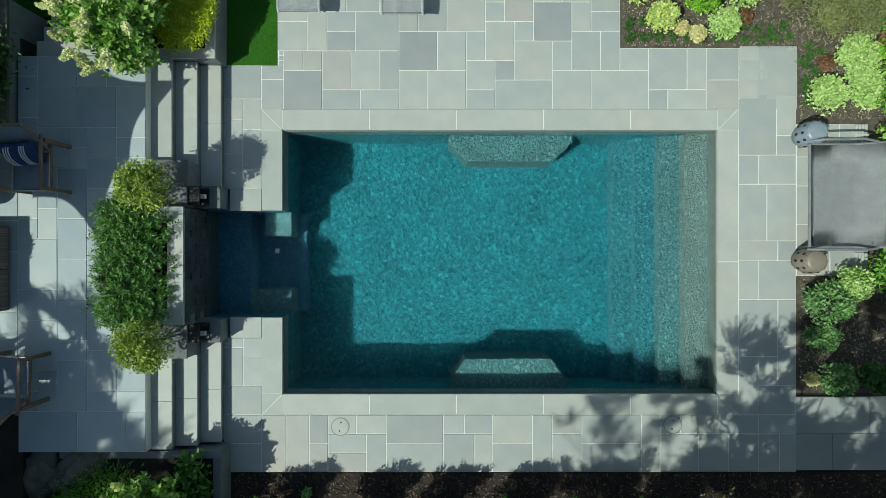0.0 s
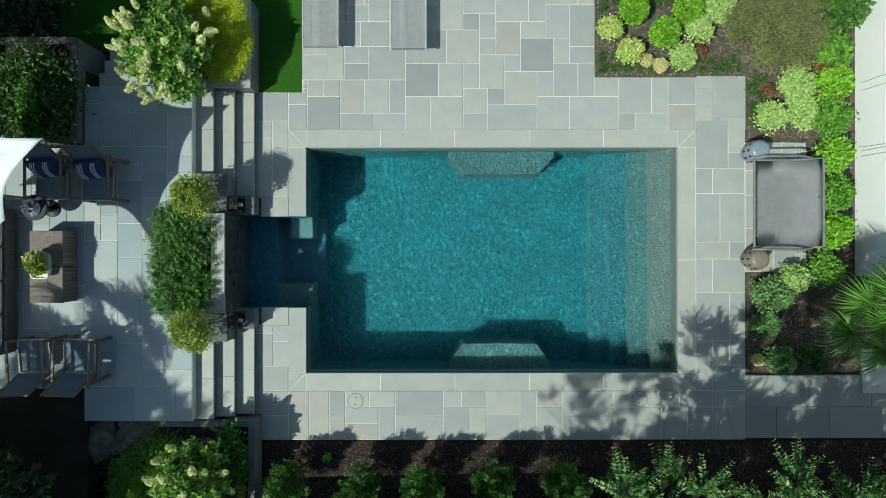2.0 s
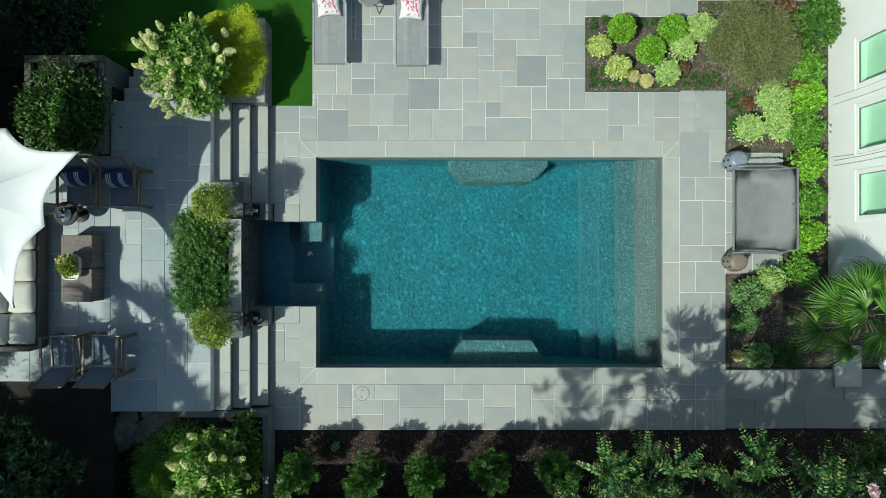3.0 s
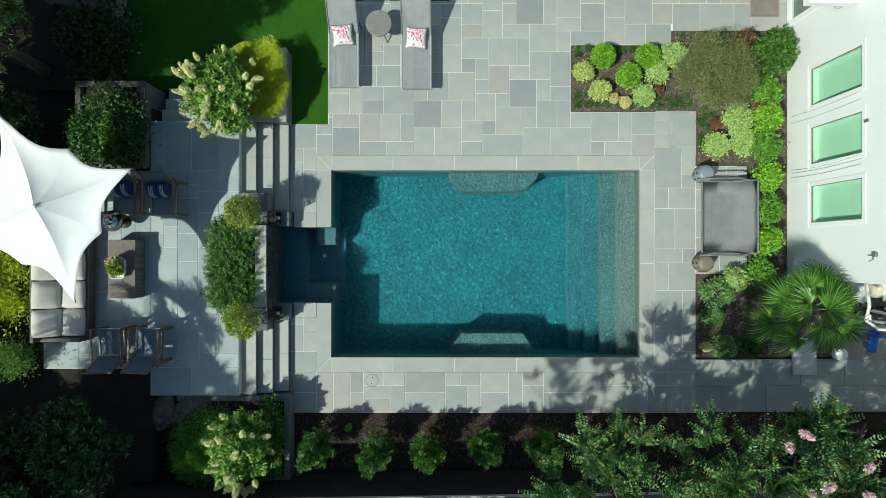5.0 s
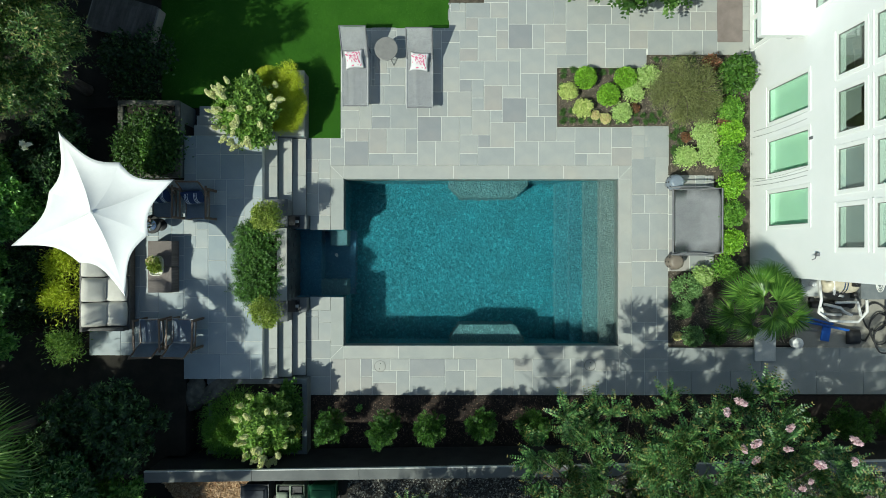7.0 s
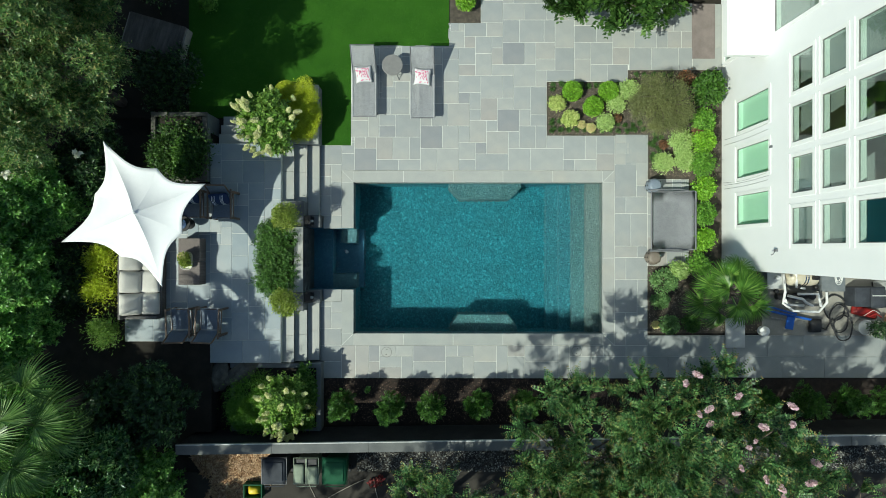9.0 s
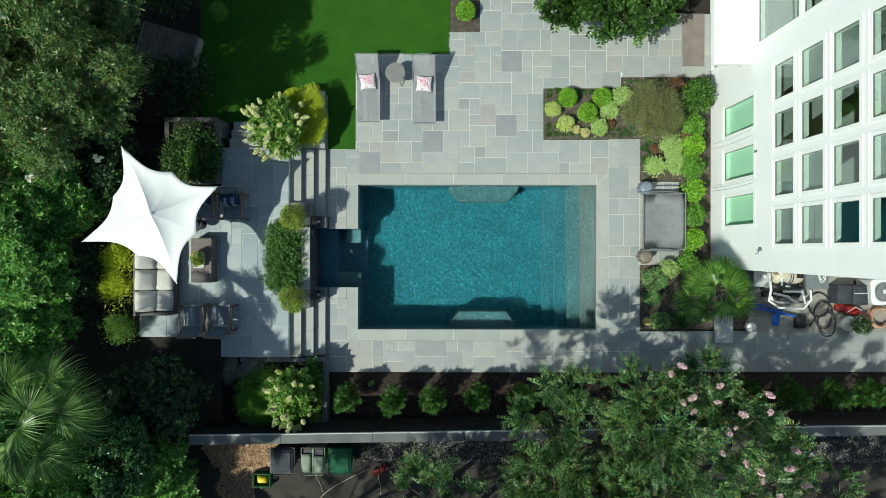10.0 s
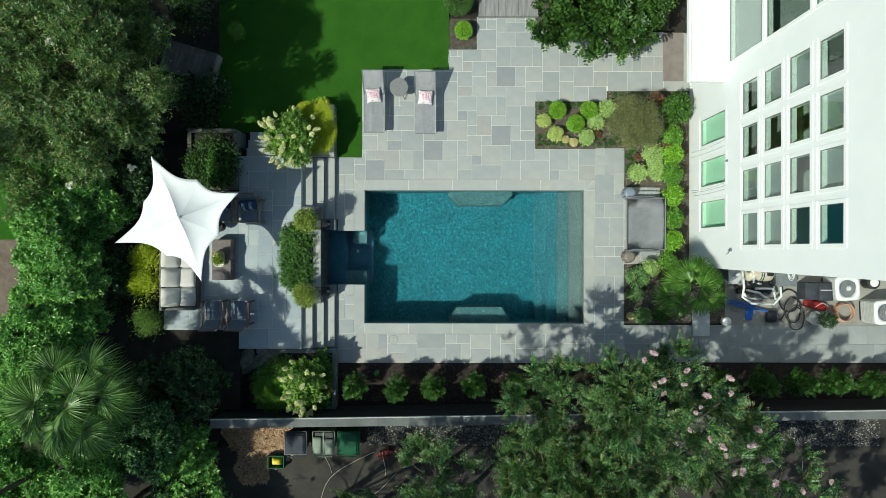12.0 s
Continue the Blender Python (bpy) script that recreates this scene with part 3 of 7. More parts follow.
structure("mulch_bed_3", one_box(-3.5, 18, -4.98, -3.66, -0.3, -0.03), SHADED_MULCH, "mulch strip coloured dark for shade, planted with arborvitae along the wall", "bed")
structure("mulch_bed_4", one_box(0.1, 1.0, 6.43, 7.45, -0.3, -0.02), MULCH, "small mulch bed with a clipped boxwood ball", "bed")
structure("mulch_bed_5", one_box(2.9, 7.2, 7.12, 10.5, -0.3, -0.024), MULCH, "mulch bed under the large lobed shrub", "bed")
structure("mulch_bed_6", one_box(6.91, 7.85, -0.45, 2.0, -0.3, -0.024), MULCH, "mulch strip between the lounge pad and the house", "bed")

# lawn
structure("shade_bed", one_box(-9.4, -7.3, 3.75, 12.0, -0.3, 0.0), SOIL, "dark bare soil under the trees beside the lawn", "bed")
structure("lawn", box(box(one_box(-7.3, -2.69, 3.75, 12.0, -0.3, 0.0), -2.69, 0.1, 5.80, 12.0, -0.3, 0.0), -6.1, -2.69, 2.97, 3.75, -0.3, 0.0), TURF, "short dense green turf lawn", "lawn")
structure("far_lawn", one_box(-20, -13.2, 0.3, 6.0, 0.3, 0.56), TURF, "green lawn with a curved edge beyond the hedge", "lawn")
structure("far_yard", one_box(-30, -12.6, -3.6, 0.3, 0.3, 0.555), DIRT, "bare brown dirt yard beyond the hedge", "yard")
structure("driveway", one_box(-8.0, 22, -16, -6.35, -0.3, -0.04), ASPHALT, "dark asphalt driveway behind the garden wall", "road")
structure("gravel_strip", one_box(-3.0, 22, -6.35, -5.25, -0.3, -0.045), ASPHALT, "dark gravel strip along the garden wall", "ground")

# terrace slabs that carry the paving (mortar shows in the joints)
TERRACE = [(-3.56, -2.95, 0.97, 2.97), (-3.56, -2.95, -3.64, -1.46), (-2.69, 2.88, 2.26, 5.80), (-2.95, -2.69, 2.26, 2.97),
           (0.10, 2.88, 5.80, 6.43), (1.0, 2.88, 6.43, 7.50), (2.88, 5.18, 4.79, 7.10), (5.18, 7.02, 5.12, 7.0),
           (2.88, 5.74, 2.26, 3.25), (4.80, 5.74, -2.71, 2.26), (-2.95, 5.74, -3.64, -2.71), (5.74, 6.91, -0.45, 2.01)]
bm = bmesh.new()
for x0, x1, y0, y1 in TERRACE:
    box(bm, x0, x1, y0, y1, -0.3, -0.008)
for a in ((PX0 - 0.33, PX1 + 0.33, PY1 + 0.012, PY1 + 0.33), (PX0 - 0.33, PX1 + 0.33, PY0 - 0.33, PY0 - 0.012), (PX1 + 0.012, PX1 + 0.33, PY0 - 0.012, PY1 + 0.012), (PX0 - 0.33, PX0 - 0.012, SY1 + 0.012, PY1 + 0.012), (PX0 - 0.33, PX0 - 0.012, PY0 - 0.012, SY0 - 0.012)):
    box(bm, *a, -0.3, 0.0015)
terrace = structure("terrace", bm, MORTAR, "grey bluestone terrace with pale mortar joints around the pool", "terrace")

bm = bmesh.new()
box(bm, 5.74, 18, -3.62, -2.42, -0.3, -0.03)
side_path = structure("path", bm, MORTAR, "grey stone side path in tree shade", "path")
structure("equipment_pad", one_box(9.0, 18, -2.42, -0.2, -0.3, -0.02), PAD, "tan concrete pad under the pool equipment", "pavement")

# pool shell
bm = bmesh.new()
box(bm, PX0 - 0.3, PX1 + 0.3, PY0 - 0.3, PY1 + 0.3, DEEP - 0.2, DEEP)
pool = structure("pool", bm, POOL_FLOOR, "rectangular pool with teal plaster, painted ripple-light flecks and clear rippled water", "pool")
bm = bmesh.new()
box(bm, PX0, PX1, PY1, PY1 + 0.3, DEEP, -0.07)
box(bm, PX0, PX1, PY0 - 0.3, PY0, DEEP, -0.07)
box(bm, PX1, PX1 + 0.3, PY0 - 0.3, PY1 + 0.3, DEEP, -0.07)
box(bm, PX0 - 0.3, PX0, SY1, PY1 + 0.3, DEEP, -0.07)
box(bm, PX0 - 0.3, PX0, PY0 - 0.3, SY0, DEEP, -0.07)
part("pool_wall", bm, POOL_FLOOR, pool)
bm = bmesh.new()
for a in ((PX0, PX1, PY1 - 0.012, PY1), (PX0, PX1, PY0, PY0 + 0.012), (PX1 - 0.012, PX1, PY0 + 0.012, PY1 - 0.012), (PX0, PX0 + 0.012, SY1, PY1 - 0.012), (PX0, PX0 + 0.012, PY0 + 0.012, SY0)):
    box(bm, *a, -0.34, -0.065)
part("waterline_tile", bm, WATERLINE, pool, "grey waterline tile band")


def bench(y_wall, y_edge, x0, x1, cut, z):
    """An underwater bench with cut corners along a long wall."""
    bm = bmesh.new()
    pts = [(x0, y_wall), (x1, y_wall), (x1, y_wall + (y_edge - y_wall) * 0.25), (x1 - cut, y_edge), (x0 + cut, y_edge), (x0, y_wall + (y_edge - y_wall) * 0.25)]
    if y_edge < y_wall:
        pts.reverse()
    top = [bm.verts.new((*p, z)) for p in pts]
    low = [bm.verts.new((*p, DEEP)) for p in pts]
    bm.faces.new(top)
    for i in range(6):
        bm.faces.new((low[i], low[(i + 1) % 6], top[(i + 1) % 6], top[i]))
    part("bench", bm, POOL_MID, pool, "pale plaster underwater bench")


bench(PY1, PY1 - 0.44, 0.10, 2.20, 0.32, -0.50)
bench(PY0, PY0 + 0.48, 0.12, 2.10, 0.26, -0.52)
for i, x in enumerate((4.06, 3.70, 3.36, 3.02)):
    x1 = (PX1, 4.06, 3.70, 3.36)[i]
    part("pool_step", one_box(x, x1, PY0, PY1, DEEP, -0.36 - 0.23 * i), (POOL_STEP, POOL_MID, POOL_LOW, POOL_LOW)[i], pool, "underwater step with plaster tinted for its depth")

# spa alcove
spa = structure("spa", one_box(SX0 - 0.2, PX0, SY0 - 0.2, SY1 + 0.2, -1.35, -1.15), SPA_FLOOR, "spa alcove open to the pool, in deep shade", "spa")
bm = bmesh.new()
box(bm, SX0, PX0 - 0.3, SY1, SY1 + 0.2, -1.15, -0.07)
box(bm, SX0, PX0 - 0.3, SY0 - 0.2, SY0, -1.15, -0.07)
part("spa_wall", bm, SPA_FLOOR, spa)
part("spa_bench", one_box(SX0, -3.30, SY0, SY1, -1.15, -0.62), SPA_FLOOR, spa)
part("spa_bench", one_box(-3.05, PX0, SY1 - 0.40, SY1 - 0.002, -1.15, -0.60), SPA_STEP, spa)
part("spa_bench", one_box(-3.30, PX0, SY0 + 0.002, SY0 + 0.42, -1.15, -0.62), SPA_STEP, spa)
part("spa_dam", one_box(PX0 + 0.002, PX0 + 0.16, SY0 + 0.002, SY1 - 0.002, DEEP, -1.12), SPA_FLOOR, spa)
part("spa_drain", lathe(bmesh.new(), [(0.045, -1.15), (0.045, -1.13), (0.02, -1.12)], 16, (-2.98, -0.05)), PVC, spa)

bm = bmesh.new()
sheet(PX0, PX1, PY0, PY1, WATER_Z, bm)
sheet(SX0, PX0, SY0, SY1, WATER_Z, bm)
bmesh.ops.remove_doubles(bm, verts=bm.verts, dist=0.001)
water = structure("water", bm, WATER, "clear teal pool water with fine ripples", "water")
water.visible_shadow = False

# ---- upper patio, steps, planters ----
PATIO_Z, RISE = 0.64, 0.16
bm = bmesh.new()
box(bm, -6.42, -4.49, -3.08, 2.90, -0.3, PATIO_Z - 0.01)
box(bm, -8.75, -6.42, -2.50, 1.80, -0.3, PATIO_Z - 0.01)
patio = structure("patio", bm, MORTAR, "raised bluestone patio with pale joints in dappled shade", "patio")


def flight(y0, y1, ends):
    """Three treads down from the patio to the terrace; ends: how far the flight is cut back at its pier."""
    base = bmesh.new()
    for i, x in enumerate((-4.49, -4.19, -3.87)):
        a, b = ends[i]
        box(base, x, (-4.19, -3.87, -3.56)[i], y0 + a, y1 - b, -0.2, PATIO_Z - RISE * (i + 1) - 0.045)
    st = structure("steps", base, SLATE_GREY, "broad bluestone steps from the patio down to the terrace", "steps")
    for i, x in enumerate((-4.49, -4.19, -3.87)):
        a, b = ends[i]
        z = PATIO_Z - RISE * (i + 1)
        cuts = [y0 + a, y0 + a + (y1 - b - y0 - a) * 0.52, y1 - b]
        for c, d in zip(cuts, cuts[1:]):
            part("tread", one_box(x, (-4.19, -3.87, -3.56)[i] + 0.015, c + 0.0012, d - 0.0012, z - 0.045, z, 0.006), COPING, st)
    return st


flight(0.98, 2.92, [(0.36, 0.0), (0.34, 0.0), (0.0, 0.0)])
flight(-3.10, -1.46, [(0.0, 0.21), (0.0, 0.21), (0.0, 0.02)])

# down-steps north to the lawn
st = structure("steps_2", one_box(-6.25, -4.6, 2.90, 3.05, -0.2, 0.43), SLATE_GREY, "bluestone steps from the patio down to the lawn", "steps")
for i in range(3):
    part("tread", one_box(-6.25, -4.55, 2.91 + 0.28 * i, 3.19 + 0.28 * i, 0.42 - 0.16 * i, 0.48 - 0.16 * i, 0.006), COPING, st)
    part("riser", one_box(-6.25, -4.56, 2.93 + 0.28 * i, 3.18 + 0.28 * i, -0.1, 0.418 - 0.16 * i), SLATE_GREY, st)


def planter(name, x0, x1, y0, y1, top, soil, label, thick=0.22, cap=0.05, wall=None, cap_mat=None, base=-0.2, caps=(0, 1, 2, 3)):
    """A low wall round a bed, with coping stones on top and soil inside."""
    bm = bmesh.new()
    t = thick - 0.02
    box(bm, x0 + 0.01, x1 - 0.01, y0 + 0.01, y0 + t, base, top - cap)
    box(bm, x0 + 0.01, x1 - 0.01, y1 - t, y1 - 0.01, base, top - cap)
    box(bm, x0 + 0.01, x0 + t, y0 + t, y1 - t, base, top - cap)
    box(bm, x1 - t, x1 - 0.01, y0 + t, y1 - t, base, top - cap)
    p = structure(name, bm, wall or SLATE_GREY, label, "planter")
    sides = ((x0, x1, y0, y0 + thick), (x0, x1, y1 - thick, y1), (x0, x0 + thick, y0 + thick, y1 - thick), (x1 - thick, x1, y0 + thick, y1 - thick))
    for a in (sides[k] for k in caps):
        part("coping", one_box(*a, top - cap, top, 0.006), cap_mat or COPING, p)
    part("soil", one_box(x0 + t, x1 - t, y0 + t, y1 - t, base, soil), SOIL, p, "dark soil")
    return p


planter("planter_north", -4.62, -3.50, 2.92, 4.55, 0.50, 0.42, "stone planter with bluestone coping, full of hydrangea and golden shrubs", 0.15)
planter("planter_south", -5.95, -3.45, -5.04, -3.14, 0.42, 0.34, "stone planter with bluestone coping, planted with hydrangea", 0.12, cap_mat=SLATE_GREY, caps=(1, 3))
planter("planter_west", -7.95, -6.44, 1.86, 3.72, 0.82, 0.72, "grey stone planter beside the patio holding a leafy shrub", 0.12, cap_mat=ROCK)
feature = planter("water_wall_planter", -4.80, -3.85, -1.14, 0.62, 0.80, 0.70, "planter wall behind the spa with pale coping and a clipped hedge", 0.24)
# dark stacked tiles on the face above the spa
for row in range(5):
    for col in range(8):
        w = (SY1 - SY0) / 8
        y = SY0 + w * col + (w / 2 if row % 2 else 0)
        y1 = min(y + w, SY1)
        part("wall_tile", one_box(-3.86, -3.845 + 0.012 * ((row * 3 + col) % 3), y + 0.004, y1 - 0.004, -0.12 + 0.174 * row, 0.046 + 0.174 * row), SLATE, feature)
part("spa_back", one_box(-4.0, -3.86, SY0, SY1, -1.2, -0.12), SLATE, feature)

for sgn, yc in ((1, 0.80), (-1, -1.30)):
    bm = bmesh.new()
    box(bm, -4.48, -3.88, *((yc - 0.17, 1.335) if sgn > 0 else (-1.665, yc + 0.17)), -0.2, 0.58)
    box(bm, -3.88, -3.50, yc - 0.17, yc + 0.17, -0.2, 0.30)
    pier = structure("pier_north" if sgn > 0 else "pier_south", bm, SLATE_GREY, "slate pier between the steps and the spa", "pier")
    # caps darkened to stand in for the shadow and foliage over them
    part("pier_cap", one_box(-4.485, -3.875, *((yc - 0.175, 1.34) if sgn > 0 else (-1.67, yc + 0.155)), 0.582, 0.63, 0.006), SHADOWED_CAP, pier)
    part("pier_cap", one_box(-3.872, -3.48, yc - 0.175, yc + 0.175 if sgn > 0 else yc + 0.155, 0.302, 0.345, 0.006), SHADOWED_CAP, pier)
    lamp = thing("wall_lantern", pose(-3.76, yc, 0.345), "black metal box lantern with a pale fitting, on the slate pier", "lantern", "lanterns by the spa")
    bm = one_box(-0.11, 0.11, -0.13, 0.13, 0.0, 0.02)
    for x in (-0.10, 0.10):
        for y in (-0.12, 0.12):
            box(bm, x - 0.012, x + 0.012, y - 0.012, y + 0.012, 0.02, 0.22)
    part("cage", bm, BLACK, lamp)
    bm = one_box(-0.12, 0.06, -0.14, 0.14, 0.22, 0.245, 0.004)
    part("roof", bm, BLACK, lamp)
    part("fitting", one_box(0.03, 0.12, -0.04, 0.03, 0.12, 0.17, 0.012), AC_GREY, lamp, "pale cylindrical fitting")

# ---- garden wall behind the arborvitae ----
turn = Matrix.Translation((-7, -5.1, 0)) @ Matrix.Rotation(radians(0.9), 4, "Z")
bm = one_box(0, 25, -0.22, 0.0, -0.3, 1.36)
wall = structure("wall_south", bm, DARK_FACE, "long dark garden wall with a pale stone cap", "wall")
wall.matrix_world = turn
for i in range(10):
    # cap coloured dark for tree shade, with a pale strip for its lit edge
    part("wall_cap", one_box(2.5 * i + 0.003, 2.5 * i + 2.497, -0.22, 0.02, 1.36, 1.40, 0.006), GREY_RENDER, wall)
    part("lit_cap_edge", one_box(2.5 * i + 0.003, 2.5 * i + 2.497, 0.021, 0.048, 1.33, 1.403), AC_GREY, wall, "pale strip standing in for the sunlit edge of the wall cap")

# ---- the house ----
HX = 7.85


def holed_wall(name, ys, zs, openings, x, depth, material, parent):
    """A wall in the plane x with openings (y0, y1, z0, z1) cut right through it."""
    cy = sorted({ys[0], ys[1], *[v for o in openings for v in o[:2]]})
    cz = sorted({zs[0], zs[1], *[v for o in openings for v in o[2:]]})
    solid = {}
    for i in range(len(cy) - 1):
        for j in range(len(cz) - 1):
            my, mz = (cy[i] + cy[i + 1]) / 2, (cz[j] + cz[j + 1]) / 2
            solid[i, j] = not any(o[0] < my < o[1] and o[2] < mz < o[3] for o in openings)
    verts, faces, seen = [], [], {}

    def v(i, j, k):
        if (i, j, k) not in seen:
            seen[i, j, k] = len(verts)
            verts.append((x + depth * k, cy[i], cz[j]))
        return seen[i, j, k]

    for (i, j), full in solid.items():
        if not full:
            continue
        faces.append((v(i, j, 0), v(i, j + 1, 0), v(i + 1, j + 1, 0), v(i + 1, j, 0)))
        faces.append((v(i, j, 1), v(i + 1, j, 1), v(i + 1, j + 1, 1), v(i, j + 1, 1)))
        for di, dj, a, b in ((-1, 0, (i, j), (i, j + 1)), (1, 0, (i + 1, j + 1), (i + 1, j)), (0, -1, (i + 1, j), (i, j)), (0, 1, (i, j + 1), (i + 1, j + 1))):
            if not solid.get((i + di, j + dj), False):
                faces.append((v(*a, 0), v(*a, 1), v(*b, 1), v(*b, 0)))
    return obj(name, raw_mesh(name, verts, faces), material, parent)


HOUSE_INV = pose(HX, 0, 0).inverted()
house = thing("house", pose(HX, 0, 0), "tall white stucco house with white-framed green-tinted windows", "house")
LOW = [(3.18 - 1.252 * i, 3.96 - 1.252 * i, 0.82, 2.28) for i in range(3)]
HIGH = [(0.148 + 1.146 * r, 0.958 + 1.146 * r, z0, z1) for r in range(4) for z0, z1 in ((3.20, 3.90), (4.20, 4.89), (5.21, 5.91), (6.23, 6.93))]
BIG = [(5.21, 8.0, 2.53, 4.10), (5.21, 8.0, 4.30, 5.91), (5.21, 8.0, 6.12, 7.6)]
DOOR = [(5.20, 6.95, 0.02, 2.05)]
w = holed_wall("wall", (-0.53, 12.0), (-0.1, 9.2), LOW + HIGH + BIG + DOOR, HX, 0.14, STUCCO, None)
w.parent = house
w.matrix_parent_inverse = HOUSE_INV


def house_part(name, bm, material, parent=house, label=""):
    p = part(name, bm, material, parent, label)
    p.matrix_parent_inverse = HOUSE_INV if parent is house else Matrix()
    return p


bm = bmesh.new()
box(bm, HX + 0.14, 24, -0.53, -0.27, -0.1, 9.2)
box(bm, HX + 0.14, 24, 11.7, 12.0, -0.1, 9.2)
box(bm, 23.7, 24, -0.27, 11.7, -0.1, 9.2)
house_part("side_wall", bm, STUCCO)
house_part("roof", one_box(HX - 0.04, 24.04, -0.57, 12.04, 9.2, 9.4), WHITE, house, "flat white roof")
bm = bmesh.new()
for z in (-0.1, 2.55, 5.0, 8.9):
    box(bm, HX + 0.15, 14, -0.26, 11.6, z, z + 0.12) if z != 5.0 else None
box(bm, 13.9, 14.0, -0.26, 11.6, 0.02, 8.9)
box(bm, HX + 0.15, 13.9, 4.8, 4.9, 0.02, 8.9)
house_part("interior", bm, ROOM, house, "dim plain rooms behind the windows")


def ring(x0, x1, y0, y1, z0, z1, w):
    """A square frame of one piece round an opening, w wide."""
    bm = bmesh.new()
    loops = []
    for x, k in ((x0, w), (x0, 0), (x1, 0), (x1, w)):
        loops.append([bm.verts.new((x, a, b)) for a, b in ((y0 - k, z0 - k), (y1 + k, z0 - k), (y1 + k, z1 + k), (y0 - k, z1 + k))])
    for i in range(4):
        a, b = loops[i], loops[(i + 1) % 4]
        for k in range(4):
            bm.faces.new((a[k], b[k], b[(k + 1) % 4], a[(k + 1) % 4]))
    bmesh.ops.recalc_face_normals(bm, faces=bm.faces)
    return bm


def window(o, pane_mat, kind):
    """Flush glass in a broad flat frame, a deep reveal behind it and a sloped sill under it."""
    y0, y1, z0, z1 = o
    win = house_part("window", ring(HX - 0.014, HX - 0.001, y0, y1, z0, z1, 0.085), WHITE, house)
    house_part("frame", ring(HX - 0.004, HX + 0.03, y0 + 0.012, y1 - 0.012, z0 + 0.012, z1 - 0.012, 0.011), TABLE_GREY, win, "thin dark glazing bead")
    p = house_part("pane", one_box(HX + 0.006, HX + 0.014, y0 + 0.012, y1 - 0.012, z0 + 0.012, z1 - 0.012), pane_mat, win, "green-tinted glass pane")
    p.visible_shadow = False
    if kind == "blind":
        house_part("blind", one_box(HX + 0.145, HX + 0.155, y0 - 0.05, y1 + 0.05, z0 - 0.02, z1 + 0.02), BLIND, win, "pale closed blind")
        house_part("sill", one_box(HX + 0.03, HX + 0.14, y0, y1, z0 + 0.001, z0 + 0.02), BLIND, win)
    else:
        house_part("sill", one_box(HX + 0.03, HX + 0.135, y0, y1, z0 + 0.001, z0 + 0.02), BLIND, win)
    # added grey sheet stands in for the paving mirrored in the pane
    if kind == "shade":
        house_part("grey_backing", one_box(HX + 0.145, HX + 0.15, y0 - 0.04, y1 + 0.04, z0 - 0.02, z1 + 0.02), PANE_GREY, win, "grey sheet added behind the glass for its reflected grey")
    house_part("drip", one_box(HX - 0.03, HX - 0.014, y0 - 0.10, y1 + 0.10, z0 - 0.085, z0 - 0.07), WHITE, win)
    return win


for o in LOW:
    window(o, GLASS, "blind")
for i, o in enumerate(HIGH):
    window(o, GLASS_DARK, "shade" if i in (0, 1, 4, 5, 7, 11, 13, 14) else "sill")
for o in BIG:
    window(o, GLASS_DARK, "sill")
# glazed door under the balcony
bm = bmesh.new()
for a in ((5.20, 6.95, 1.95, 2.05), (5.20, 5.30, 0.02, 1.95), (5.94, 6.06, 0.02, 1.95), (6.83, 6.95, 0.02, 1.95), (5.30, 5.94, 0.02, 0.14), (6.06, 6.83, 0.02, 0.14)):
    box(bm, HX - 0.02, HX + 0.06, *a)
door = house_part("door", bm, WHITE, house, "white-framed glazed double door")
for y, wide in ((5.30, 0.64), (6.06, 0.77)):
    house_part("pane", one_box(HX + 0.01, HX + 0.018, y, y + wide, 0.14, 1.95), GLASS_DARK, door).visible_shadow = False
house_part("handle", tube(bmesh.new(), [(HX - 0.05, 5.98, 0.95), (HX - 0.05, 5.98, 1.10)], 0.012), SILVER, door)
bm = one_box(6.82, HX, 4.74, 12.0, 2.14, 2.30, 0.01)
house_part("balcony", bm, WHITE, house, "white balcony slab over the door")
house_part("balcony_edge", one_box(6.80, 6.86, 4.72, 12.0, 2.30, 2.34), WHITE, house)
# thin cables sagging between the lower windows
for y, dz in ((2.95, 0.0), (3.10, 0.02), (1.72, 0.0), (1.82, 0.03), (1.90, -0.04)):
    pts = [(HX - 0.012, y - 0.03 * math.sin(k / 8 * math.pi) * (1 if dz >= 0 else 2), 0.15 + 2.1 * k / 8 + dz) for k in range(9)]
    house_part("cable", tube(bmesh.new(), pts, 0.005, seg=5), RAIL, house, "thin cable on the wall")
for y, z in ((2.50, 2.39), (4.95, 1.80)):
    bm = one_box(HX - 0.03, HX - 0.002, y - 0.03, y + 0.03, z - 0.05, z + 0.05, 0.006)
    if z < 2:
        dome = lathe(bmesh.new(), [(0.02, 0.10), (0.07, 0.08), (0.10, 0.03), (0.105, 0.0), (0.095, 0.0)], 18, (HX - 0.11, y), cap=False)
        dome.transform(Matrix.Translation((0, 0, z - 0.03)))
        house_part("wall_lamp_shade", dome, AC_GREY, house, "grey dome wall lamp by the door")
    house_part("wall_plate", bm, ALU, house, "small grey plate on the wall")
bm = one_box(HX - 0.06, HX - 0.002, -0.03, 0.04, 2.57, 2.66, 0.008)
tube(bm, [(HX - 0.04, 0.0, 2.60), (HX - 0.12, -0.08, 2.68), (HX - 0.17, -0.11, 2.65)], 0.012, seg=6)
house_part("wall_bracket", bm, ALU, house, "small grey bracket on the corner of the wall")


